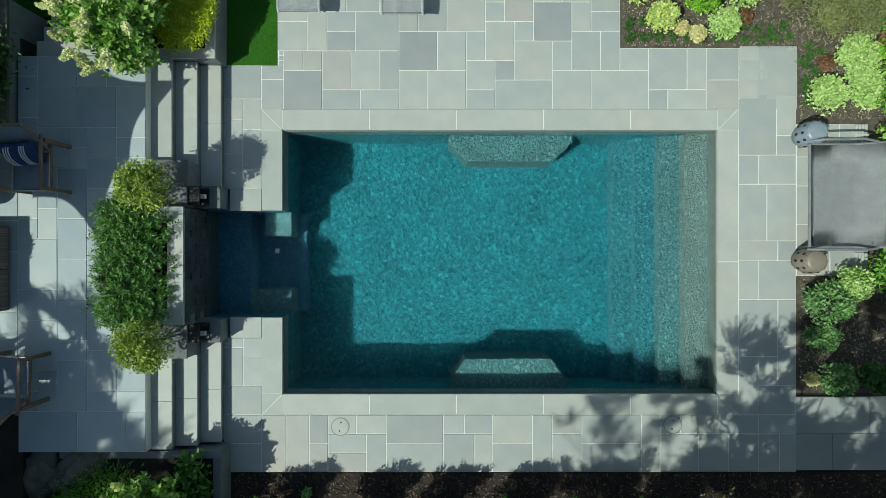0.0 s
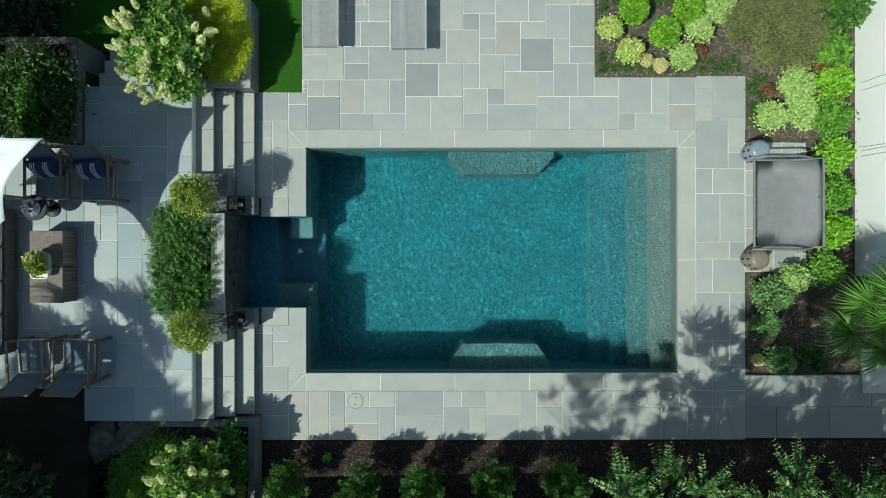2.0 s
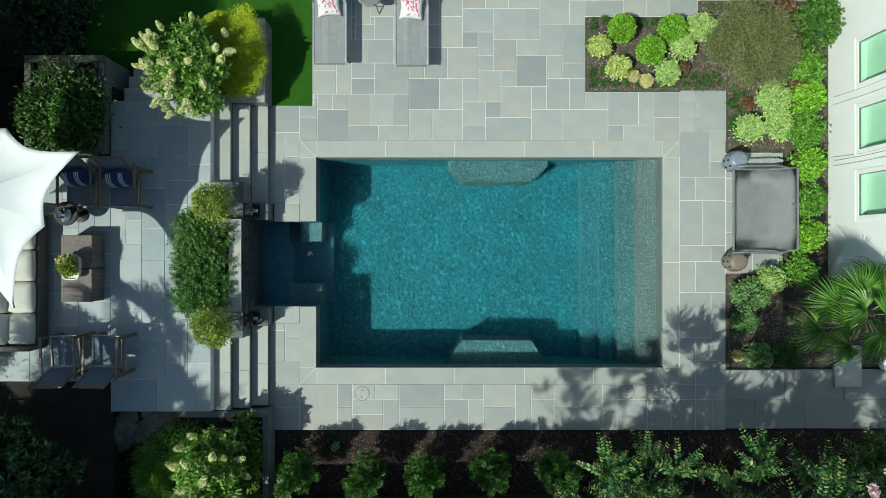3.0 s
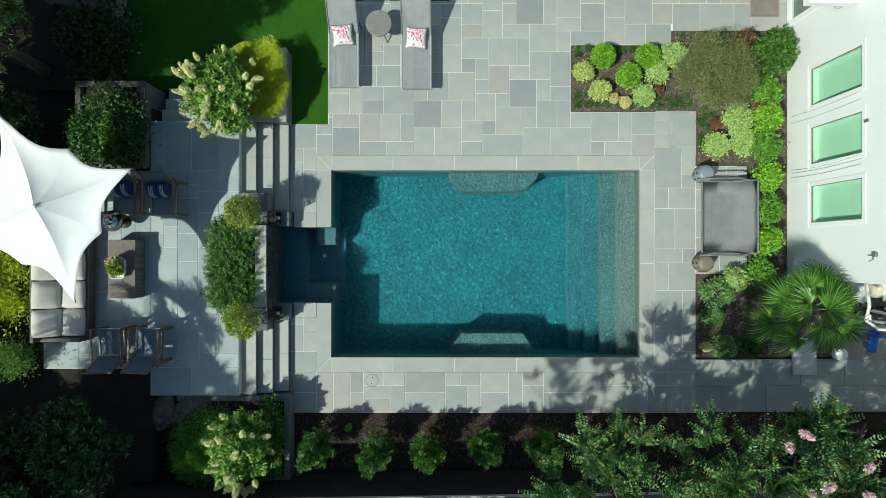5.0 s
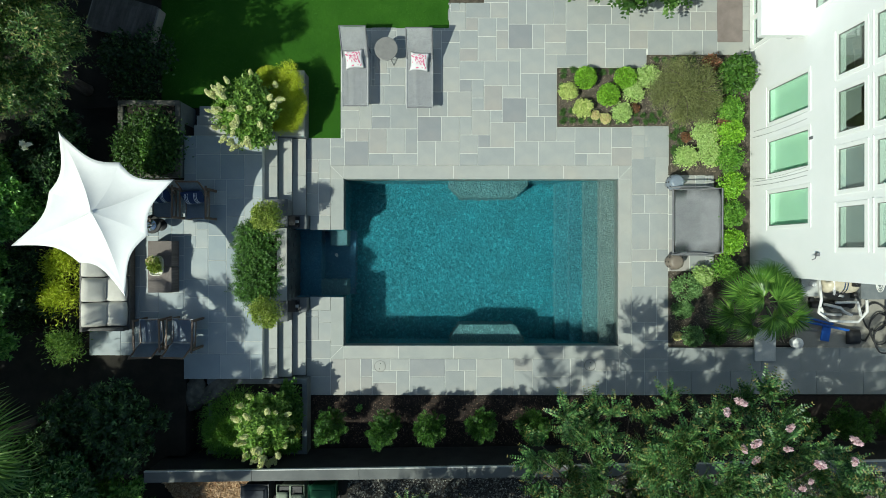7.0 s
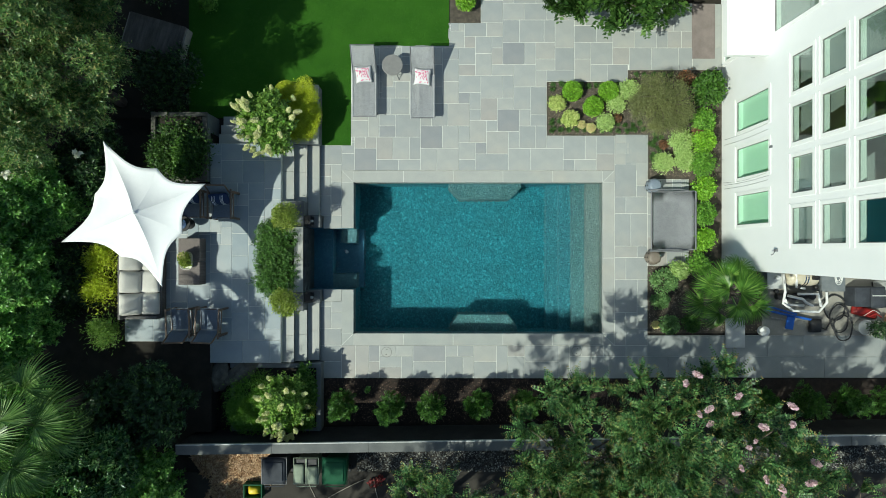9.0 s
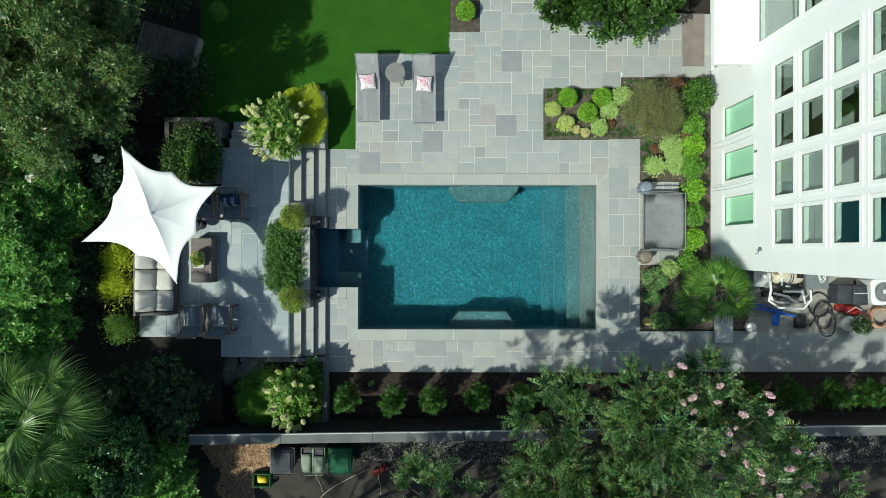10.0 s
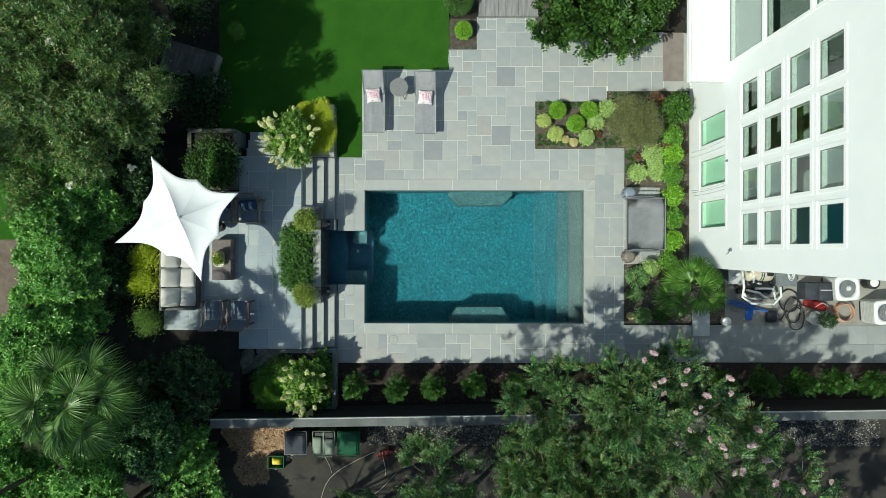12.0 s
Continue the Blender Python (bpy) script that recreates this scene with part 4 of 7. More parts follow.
# ---- plants ----
def shrub(x, y, z, rx, ry, h, mat, label, name="shrub", count=1800, leaf=(0.07, 0.035), seed=1, group="", n_lumps=9, **kw):
    """A rounded shrub: short stems and a lumpy crown of single leaves."""
    rng = np.random.default_rng(seed)
    t = thing(name, pose(x, y, z), label, "shrub", group)
    bm = bmesh.new()
    for k in range(5):
        a = rng.uniform(0, 6.28)
        tube(bm, [(0, 0, -0.05), (0.2 * rx * math.cos(a), 0.2 * ry * math.sin(a), h * 0.35), (0.5 * rx * math.cos(a), 0.5 * ry * math.sin(a), h * 0.7)], 0.014, 0.006, 5)
    part("stem", bm, BARK, t)
    blobs = [(0, 0, h * 0.48, rx * 0.86, ry * 0.86, h * 0.46)]
    for k in range(n_lumps):
        a, e = rng.uniform(0, 6.28), rng.uniform(0.1, 1.2)
        blobs.append((rx * 0.62 * math.cos(a) * math.cos(e), ry * 0.62 * math.sin(a) * math.cos(e), h * (0.45 + 0.32 * math.sin(e)), rx * 0.36, ry * 0.36, h * 0.24))
    obj("foliage", leaf_mesh("foliage", blobs, count, *leaf, seed, **kw), mat, t)
    return t


def ball(x, y, z, r, mat, label, seed, count=2600, group="", name="boxwood", leaf=(0.045, 0.026)):
    """A clipped ball of fine leaves."""
    t = thing(name, pose(x, y, z), label, "shrub", group)
    part("stem", tube(bmesh.new(), [(0, 0, -0.05), (0, 0, r * 0.8)], 0.02, 0.012, 6), BARK, t)
    obj("foliage", leaf_mesh("foliage", [(0, 0, r * 0.9, r, r, r * 0.9)], count, *leaf, seed, shell=0.3, ragged=0.05, out=0.9), mat, t)
    return t


# clipped hedge on the water wall, with a round shrub at each end
hedge = thing("hedge", pose(-4.50, -0.24, 0.70), "dense dark green clipped hedge in the planter wall", "hedge")
blobs = [(-0.08 + 0.24 * math.sin(k * 2.4), -0.80 + 1.6 * k / 13, 0.12 + 0.04 * math.sin(k * 1.7), 0.45, 0.28, 0.20) for k in range(14)]
blobs += [(-0.16, -0.66 + 1.32 * k / 6, 0.14, 0.46, 0.32, 0.21) for k in range(7)]
obj("foliage", spray_mesh("foliage", blobs, 1500, 14, 0.15, 0.062, 0.020, 31, 0.5, True, bundle=0.2), HEDGE_LEAF, hedge)
bm = bmesh.new()
for k in range(9):
    tube(bm, [(0, -0.7 + 0.17 * k, -0.1), (0.08 * math.sin(k), -0.7 + 0.17 * k, 0.4)], 0.014, 0.007, 5)
part("stem", bm, BARK, hedge)
shrub(-4.20, 0.88, 0.64, 0.42, 0.42, 1.0, LIME_LEAF, "rounded lime green shrub on the slate pier beside the hedge", "lime_shrub", 4000, (0.055, 0.022), 41, "shrubs at the hedge ends")
shrub(-4.22, -1.37, 0.64, 0.44, 0.42, 0.98, LIME_LEAF, "rounded lime shrub with long twigs on the slate pier", "lime_shrub", 4000, (0.055, 0.022), 42, "shrubs at the hedge ends")


def panicle():
    """A cone-shaped flower head of many small petals."""
    return leaf_mesh("flower_head", [(0, 0, 0.0, 0.085, 0.08, 0.07), (0.06, 0, 0.02, 0.07, 0.065, 0.06), (0.12, 0, 0.03, 0.045, 0.04, 0.045)], 260, 0.036, 0.032, 77, shell=0.3, ragged=0.06, low=-0.9)


HEAD = panicle()


def hydrangea(x, y, z, rx, ry, h, seed, heads, label):
    rng = np.random.default_rng(seed)
    t = thing("hydrangea", pose(x, y, z), label, "shrub", "hydrangeas in planters")
    bm = bmesh.new()
    for k in range(9):
        a = k * 0.7
        tube(bm, [(0, 0, -0.05), (0.3 * rx * math.cos(a), 0.3 * ry * math.sin(a), h * 0.4), (0.8 * rx * math.cos(a), 0.8 * ry * math.sin(a), h * 0.85)], 0.016, 0.007, 5)
    part("stem", bm, BARK, t)
    blobs = [(0, 0, h * 0.45, rx * 0.72, ry * 0.72, h * 0.38)]
    for k in range(34):
        a, e, q = rng.uniform(0, 6.28), rng.uniform(0.0, 1.4), rng.uniform(0.5, 0.82)
        s = rng.uniform(0.16, 0.30)
        blobs.append((rx * q * math.cos(a) * math.cos(e), ry * q * math.sin(a) * math.cos(e), h * (0.42 + 0.44 * math.sin(e)), s * rx, s * ry, h * 0.13))
    obj("foliage", spray_mesh("foliage", blobs, 1300, 10, 0.22, 0.095, 0.052, seed, 0.7, True), HYDR_LEAF, t)
    HEAD.materials.clear()
    HEAD.materials.append(PETAL)
    for k in range(heads):
        # most heads ring the shrub's flanks, and some lean out over its sunny side
        a = rng.uniform(0, 6.28) if k % 3 else rng.normal(4.4, 0.5)
        e = abs(rng.normal(0.42, 0.3)) if k % 5 else rng.uniform(0.8, 1.4)
        q = rng.uniform(0.98, 1.18)
        f = new("flower_head", HEAD)
        f.parent = t
        f.matrix_basis = Matrix.Translation((rx * q * math.cos(a) * math.cos(e), ry * q * math.sin(a) * math.cos(e), h * (0.52 + 0.62 * math.sin(e)))) @ Euler((rng.uniform(-0.4, 0.4), rng.uniform(-1.1, 0.25), a + rng.uniform(-0.5, 0.5))).to_matrix().to_4x4() @ Matrix.Scale(rng.uniform(0.6, 1.02), 4)
        if k == 0:
            f["label"] = "cream cone-shaped flower head"
    return t


hydrangea(-4.66, 3.38, 0.42, 0.84, 0.84, 1.16, 51, 40, "panicle hydrangea with cream flower heads in the stone planter")
hydrangea(-4.30, -4.10, 0.34, 0.58, 0.80, 1.20, 52, 34, "panicle hydrangea with cream flower heads beside the garden wall")
shrub(-3.90, 3.84, 0.42, 0.60, 1.0, 0.56, YELLOW_LEAF, "spreading golden yellow shrub in the stone planter", "golden_shrub", 30000, (0.036, 0.014), 61, n_lumps=30, out=0.8, ragged=0.05)
shrub(-4.24, 4.14, 0.42, 0.52, 0.52, 0.50, YELLOW_LEAF, "low golden yellow shrub behind the hydrangea", "golden_shrub", 9000, (0.036, 0.014), 67, out=0.8, ragged=0.05)
shrub(-3.84, -3.95, 0.34, 0.36, 0.95, 0.50, LOBED_GREEN, "low leafy green shrub beside the hydrangea", "green_shrub", 4200, (0.08, 0.045), 62)
shrub(-3.72, -4.30, 0.34, 0.22, 0.30, 0.50, LIME_LEAF, "bright lime shrub at the planter's edge", "lime_shrub", 900, (0.06, 0.03), 63)
shrub(-5.20, -4.20, 0.30, 0.98, 1.02, 0.46, GREEN_LEAF, "feathery light green groundcover in the planter", "groundcover", 16000, (0.07, 0.016), 64, out=1.0)
shrub(-4.3, -4.72, 0.30, 0.80, 0.34, 0.40, GREEN_LEAF, "feathery light green groundcover under the hydrangea", "groundcover", 6000, (0.07, 0.016), 68, out=1.0)
# planter growth in two leaf colours: dark imitates shade, bright its lit streak
shrub(-7.12, 2.66, 0.70, 0.90, 1.0, 0.55, LOBED_LEAF, "green leafy shrub filling the stone planter, coloured dark as if shaded", "green_shrub", 5200, (0.085, 0.045), 65, n_lumps=26, ragged=0.22)
shrub(-7.0, 2.4, 0.72, 0.26, 0.6, 0.66, LOBED_GREEN, "green leafy shrub in the stone planter, coloured bright as if lit", "green_shrub", 1200, (0.085, 0.045), 66)
# golden shrubs behind the sofa
for x, y, r, s, m in ((-9.05, -0.25, 0.52, 71, YELLOW_LEAF), (-9.10, -1.05, 0.50, 72, YELLOW_LEAF), (-9.05, -2.15, 0.44, 73, HYDR_LEAF)):
    shrub(x, y, 0.55, r, r * 1.1, 0.95, m, "yellow-green feathery shrub behind the wicker sofa" if m is YELLOW_LEAF else "ragged olive green shrub behind the wicker sofa", "golden_shrub" if m is YELLOW_LEAF else "green_shrub", 2600, (0.085, 0.02), s, "shrubs behind the sofa", n_lumps=14, out=1.0, ragged=0.3)

# the planting bed beside the house
for x, y, r, s in ((3.55, 4.45, 0.275, 81), (4.56, 4.45, 0.27, 82), (4.13, 4.02, 0.275, 83)):
    ball(x, y, -0.02, r, BOX_LEAF, "bright green clipped boxwood ball in the mulch bed", s, group="boxwood balls")
for x, y, r, h, m, s, lab in ((3.14, 4.13, 0.27, 0.34, VARIEGATED, 91, "pale yellow variegated shrub in the mulch bed"), (3.50, 3.70, 0.28, 0.36, VARIEGATED, 92, "pale yellow variegated shrub in the mulch bed"),
                              (4.48, 3.60, 0.29, 0.34, PALE_LEAF, 93, "pale green leafy shrub in the mulch bed"), (4.78, 4.10, 0.32, 0.34, PALE_LEAF, 94, "pale green leafy shrub in the mulch bed"),
                              (5.16, 4.50, 0.34, 0.38, PALE_LEAF, 95, "pale green leafy shrub in the mulch bed"), (3.84, 3.54, 0.13, 0.20, CORAL_LEAF, 96, "small coral and yellow leaved plant"),
                              (4.10, 3.46, 0.15, 0.18, CORAL_LEAF, 97, "small coral and yellow leaved plant"), (4.85, 3.72, 0.14, 0.18, RUST_LEAF, 98, "small rust red leaved plant"),
                              (6.60, 3.08, 0.38, 0.42, PALE_LEAF, 99, "pale green leafy shrub near the house"), (6.10, 2.46, 0.34, 0.40, PALE_LEAF, 100, "pale green leafy shrub near the house"),
                              (6.72, 2.54, 0.38, 0.40, PALE_LEAF, 101, "pale green leafy shrub near the house"), (7.0, 3.30, 0.16, 0.55, RUST_LEAF, 102, "rust red leaved plant near the house"),
                              (6.16, 2.98, 0.15, 0.18, RUST_LEAF, 103, "rust red leaved plant near the house")):
    shrub(x, y, -0.02, r, r, h, m, lab, "low_shrub", int(20000 * r * r + 500), (0.046, 0.030), s, "low shrubs in the bed", n_lumps=13)
for i, y in enumerate((3.60, 3.02, 2.40, 1.72, 1.00, 0.30)):
    shrub(7.14, y, -0.02, 0.37, 0.38, 0.72, BOX_LEAF if i % 2 else GREEN_LEAF, "bright green leafy shrub in a row along the house", "green_shrub", 2400, (0.065, 0.038), 110 + i, "shrubs along the house")
shrub(7.18, 4.42, -0.02, 0.50, 0.54, 1.05, LOBED_GREEN, "taller green shrub at the corner of the bed", "green_shrub", 2600, (0.085, 0.055), 120)
shrub(6.65, 4.75, -0.02, 0.26, 0.26, 0.7, RUST_LEAF, "dark rusty shrub at the corner of the bed", "dark_shrub", 900, (0.06, 0.03), 121)

# small tree with an airy olive crown
t = thing("small_tree", pose(5.80, 3.90, -0.02), "small weeping tree with an airy olive-brown crown", "tree")
bm = tube(bmesh.new(), [(0, 0, -0.1), (-0.02, 0.03, 0.6), (-0.08, 0.02, 1.0)], 0.045, 0.03, 8)
part("trunk", bm, BARK, t)
rng = np.random.default_rng(5)
for k in range(12):
    a = k * 0.55
    part("limb", tube(bmesh.new(), [(-0.08, 0.02, 0.85), (0.35 * math.cos(a), 0.35 * math.sin(a), 1.25), (0.72 * math.cos(a + 0.2), 0.72 * math.sin(a + 0.2), 1.18)], 0.016, 0.005, 5), BARK, t)
obj("crown", leaf_mesh("crown", [(0, 0, 0.95, 0.80, 0.80, 0.50)] + lumps(rng, 30, (0, -0.05, 0.95), (0.76, 0.80, 0.38), 0.22), 30000, 0.050, 0.013, 131, shell=0.7, ragged=0.12), OLIVE_LEAF, t)

# grassy tufts along the bed edges
tuft = leaf_mesh("tuft", [(0, 0, 0.04, 0.06, 0.06, 0.07)], 70, 0.11, 0.010, 141, out=1.2, low=0.0)
rng = np.random.default_rng(14)
k = 0
for x, y in [(3.0 + 0.235 * i, 3.40) for i in range(12)] + [(3.0, 3.62), (3.22, 3.66), (3.02, 4.30), (3.05, 4.55), (3.3, 4.68), (4.05, 4.66), (4.95, 4.66), (5.3, 3.4), (5.5, 3.6)] + [(5.90, 3.15 - 0.2 * i) for i in range(5)] + [(5.4 + 0.25 * i, 4.98) for i in range(5)] + [(3.05 + 0.20 * i, 4.70 + 0.03 * math.sin(i * 2.1)) for i in range(10)] + [(3.05 + 0.21 * (i % 3), 3.45 + 0.21 * (i // 3)) for i in range(6)] + [(5.95 + 0.16 * math.sin(i * 1.7), 3.30 - 0.10 * i) for i in range(10)] + [(4.7 + 0.2 * i, 3.56 + 0.05 * math.sin(i * 1.9)) for i in range(5)]:
    g = new("grass_tuft", tuft)
    if not tuft.materials:
        tuft.materials.append(TUFT_LEAF)
    g.matrix_world = pose(x + rng.uniform(-0.03, 0.03), y + rng.uniform(-0.03, 0.03), -0.03, 0, 0, rng.uniform(0, 360))
    tagged(g, "small dark green grassy tuft in mulch", "grass", "grassy tufts in the bed")

# bed under the palm
for x, y, r, h, m, s in ((6.10, -0.86, 0.42, 0.50, SAGE_LEAF, 151), (6.52, -0.55, 0.34, 0.50, PALE_LEAF, 152), (7.02, -0.38, 0.40, 0.60, GREEN_LEAF, 153), (6.02, -1.42, 0.30, 0.42, SAGE_LEAF, 154),
                         (6.28, -2.08, 0.33, 0.42, SAGE_LEAF, 155), (6.88, -2.05, 0.30, 0.45, HEDGE_LEAF, 156), (5.93, -2.10, 0.13, 0.22, CORAL_LEAF, 157)):
    shrub(x, y, -0.02, r, r * 0.9, h, m, "soft leafy shrub in the mulch bed by the path", "low_shrub", int(9000 * r * r + 600), (0.06, 0.036), s, "shrubs in the palm bed")


def frond_mesh(seed, radius, blades=34, spread=104, droop=0.35):
    """A fan leaf on its stalk: narrow folded blades that part from one another and hang at the tips."""
    rng = np.random.default_rng(seed)
    verts, faces = [], []
    for i in range(blades):
        a = radians(-spread + 2 * spread * i / (blades - 1) + rng.normal(0, 1.0))
        L = radius * (1 - 0.22 * (abs(a) / radians(spread)) ** 2) * rng.uniform(0.92, 1.05)
        d, s = Vector((math.cos(a), math.sin(a), 0)), Vector((-math.sin(a), math.cos(a), 0))
        prof = [(0.02, 0.004, 0.0), (0.30, 0.026, 0.05), (0.62, 0.024, 0.03), (0.86, 0.012, -0.10), (1.0, 0.002, -droop * rng.uniform(0.5, 1.2))]
        base = len(verts)
        for f, w, z in prof:
            p = d * (L * f) + Vector((0, 0, z * radius))
            ww = w * radius * 0.98
            verts += [tuple(p - s * ww + Vector((0, 0, 0.010 * radius))), tuple(p - Vector((0, 0, 0.012 * radius))), tuple(p + s * ww + Vector((0, 0, 0.010 * radius)))]
        for k in range(4):
            b0, b1 = base + 3 * k, base + 3 * k + 3
            faces += [(b0, b0 + 1, b1 + 1, b1), (b0 + 1, b0 + 2, b1 + 2, b1 + 1)]
    return raw_mesh("fan", verts, faces)


def fan_palm(x, y, z, height, radius, fronds, seed, mat, label, lean=(0, 0), reach=1.0):
    rng = np.random.default_rng(seed)
    t = thing("fan_palm", pose(x, y, z), label, "palm", "fan palms")
    top = Vector((lean[0], lean[1], height))
    part("trunk", tube(bmesh.new(), [(0, 0, -0.2), tuple(top * 0.4), tuple(top * 0.8), tuple(top)], 0.13, 0.11, 10), PALM_BARK, t)
    part("crown_shaft", lathe(bmesh.new(), [(0.10, height - 0.25), (0.15, height - 0.05), (0.10, height + 0.10), (0.03, height + 0.22)], 10, lean), PALM_BARK, t)
    kinds = [frond_mesh(seed + k, radius, droop=(0.15, 0.3, 0.5)[k]) for k in range(3)]
    stalks = bmesh.new()
    for k in range(fronds):
        yaw = k * 137.5 + rng.uniform(-12, 12)
        el = 70 - 95 * (k / fronds) ** 0.8
        L = reach * radius * rng.uniform(0.75, 1.25) * (0.55 + 0.45 * math.cos(radians(el)))
        a, e = radians(yaw), radians(el)
        d = Vector((math.cos(a) * math.cos(e), math.sin(a) * math.cos(e), math.sin(e)))
        mid, end = top + d * L * 0.5, top + d * L - Vector((0, 0, 0.05))
        tube(stalks, [tuple(top), tuple(mid), tuple(end)], 0.018, 0.009, 5)
        f = obj("frond", kinds[0 if el > 35 else 1 if el > 0 else 2], mat, t)
        f.matrix_basis = Matrix.Translation(end) @ Euler((radians(rng.uniform(-38, 38)), radians(-el * 0.6 + 12 + rng.uniform(-16, 16)), a + rng.uniform(-0.4, 0.4))).to_matrix().to_4x4()
    part("stalk", stalks, PALM_DARK, t)
    return t


fan_palm(7.02, -1.04, -0.02, 2.05, 0.535, 13, 201, PALM_LEAF, "fan palm with glossy green fronds between the path and the house")
fan_palm(-9.06, -3.72, 0.4, 4.1, 0.76, 17, 211, PALM_DARK, "tall fan palm with drooping grey-green fronds among the trees", reach=1.22)

# arborvitae along the wall
rng = np.random.default_rng(22)
for i in range(13):
    x = -2.80 + 1.235 * i + (0.05 * math.sin(i * 2.1)) if i < 6 else 8.6 + 1.15 * (i - 6)
    t = thing("arborvitae", pose(x, -4.22 - 0.05 * math.sin(i * 1.3) + (0.12 if i > 5 else 0), -0.03), "small dark green arborvitae shrub in a row on mulch", "shrub", "arborvitae along the wall")
    part("stem", tube(bmesh.new(), [(0, 0, -0.1), (0, 0, 0.9)], 0.025, 0.01, 6), BARK, t)
    h = 1.60 + 0.14 * math.sin(i * 1.9)
    blobs = [(0.08 * math.sin(k * 2.2 + i), 0.08 * math.cos(k * 1.7 + i), h * (0.28 + 0.11 * k), 0.37 - 0.05 * k, 0.36 - 0.05 * k, 0.26) for k in range(6)]
    blobs += [(0.22 * math.cos(k * 1.3 + i), 0.22 * math.sin(k * 1.3 + i), h * 0.42, 0.14, 0.14, 0.22) for k in range(5)]
    grow = 1.2 if i > 5 else 1.0
    blobs = [(*b[:3], b[3] * grow, b[4] * grow, b[5]) for b in blobs]
    obj("foliage", spray_mesh("foliage", blobs, 420, 10, 0.15, 0.062, 0.030, 230 + i, 0.55, False, bundle=0.25), LOBED_GREEN if i > 10 else ARB_LEAF, t)
shrub(-2.2, -3.95, -0.03, 0.10, 0.10, 0.22, BRIGHT_LEAF, "small seedling in the mulch strip", "seedling", 60, (0.09, 0.04), 240)

# north side: boxwoods, lobed shrub
ball(0.56, 6.98, -0.02, 0.28, BOX_LEAF, "bright green clipped boxwood ball in a small mulch bed", 251, group="boxwood balls")
ball(0.40, 7.86, 0.0, 0.46, HEDGE_LEAF, "large dark green clipped boxwood by the lawn", 252, 4200)
t = thing("lobed_shrub", pose(4.60, 7.22, -0.02), "large spreading shrub with big lobed green leaves", "shrub")
rng = np.random.default_rng(26)
for k in range(9):
    a = k * 0.7
    part("limb", tube(bmesh.new(), [(0, 0, -0.1), (0.5 * math.cos(a), 0.5 * math.sin(a), 0.9), (1.3 * math.cos(a), 1.0 * math.sin(a), 1.6)], 0.04, 0.012, 6), BARK, t)
blobs = [(0, 0.25, 1.0, 1.6, 1.15, 0.85)] + lumps(rng, 48, (0, 0.1, 1.25), (1.9, 1.3, 0.65), 0.36)
obj("foliage", spray_mesh("foliage", blobs, 1500, 10, 0.38, 0.16, 0.095, 261, 0.35, False, bundle=0.45), LOBED_LEAF, t)
shrub(6.45, 7.95, -0.02, 0.75, 0.95, 1.5, LOBED_GREEN, "dark green shrub by the house door", "green_shrub", 4600, (0.08, 0.045), 262)


# ---- trees ----
def tree(x, y, z, trunk_h, crown, spread, n_lumps, lump, count, leaf, mat, seed, label, trunk_r=0.12, limbs=10, name="tree", plume=(1, 1, 1), per=9, reach=0.25, spiral=True, tips=None, lift=0.35, bundle=0.0):
    rng = np.random.default_rng(seed)
    t = thing(name, pose(x, y, z), label, "tree", "trees round the garden")
    c = Vector(crown)
    part("trunk", tube(bmesh.new(), [(0, 0, -0.3), (c.x * 0.2 + 0.05, c.y * 0.2, trunk_h * 0.5), (c.x * 0.5, c.y * 0.5, trunk_h)], trunk_r, trunk_r * 0.7, 9), BARK, t)
    rows = lumps(rng, n_lumps, crown, spread, lump)
    for r in rows[:limbs]:
        p = Vector(r[:3])
        s = Vector((c.x * 0.5, c.y * 0.5, trunk_h * 0.95))
        part("limb", tube(bmesh.new(), [tuple(s), tuple(s.lerp(p, 0.3) + Vector((0, 0, 0.25))), tuple(s.lerp(p, 0.65) + Vector((0.12, -0.08, 0.22))), tuple(p)], trunk_r * 0.32, 0.008, 6), BARK, t)
    rows = [(*r[:3], *[a * b for a, b in zip(r[3:6], plume)]) for r in rows]
    obj("crown", spray_mesh("crown", rows, count // per, per, reach, *leaf, seed, lift, spiral, 0.0, 0.9 if tips else 1.0, bundle=bundle), mat, t)
    if tips:
        obj("new_growth", spray_mesh("new_growth", rows, count // per, per, reach, *leaf, seed, lift, spiral, 0.9, 1.0, bundle=bundle), tips, t, "bronze young leaves at the shoot tips")
    return t, rows


ROSETTE = dict(per=9, reach=0.14, lift=0.75)
TWIGGY = dict(per=12, reach=0.26, lift=0.5, bundle=0.3)
evergreen, _ = tree(-9.2, 4.2, 0.3, 2.2, (-0.15, 0.3, 3.6), (2.35, 2.35, 1.5), 120, 0.40, 130000, (0.085, 0.026), TREE_LEAF, 301, "broad evergreen tree with dense narrow leaves and a few white flowers", 0.16, **TWIGGY)
tree(-11.4, 3.0, 0.3, 2.2, (0.0, 0.3, 2.6), (1.9, 2.2, 1.3), 80, 0.40, 76000, (0.085, 0.026), TREE_LEAF, 302, "evergreen tree with yellowish green leaves", 0.14, **TWIGGY)
tree(-8.7, 7.2, 0.0, 2.2, (0.2, 0.7, 3.4), (2.2, 1.7, 1.4), 85, 0.40, 72000, (0.085, 0.026), TREE_LEAF, 303, "dark evergreen tree shading the lawn", 0.15, **TWIGGY)
tree(-12.2, 6.2, 0.0, 2.4, (0.0, 0.0, 3.0), (2.6, 2.4, 1.5), 80, 0.42, 60000, (0.085, 0.026), TREE_LEAF, 304, "dark evergreen tree at the garden's edge", 0.16, **TWIGGY)
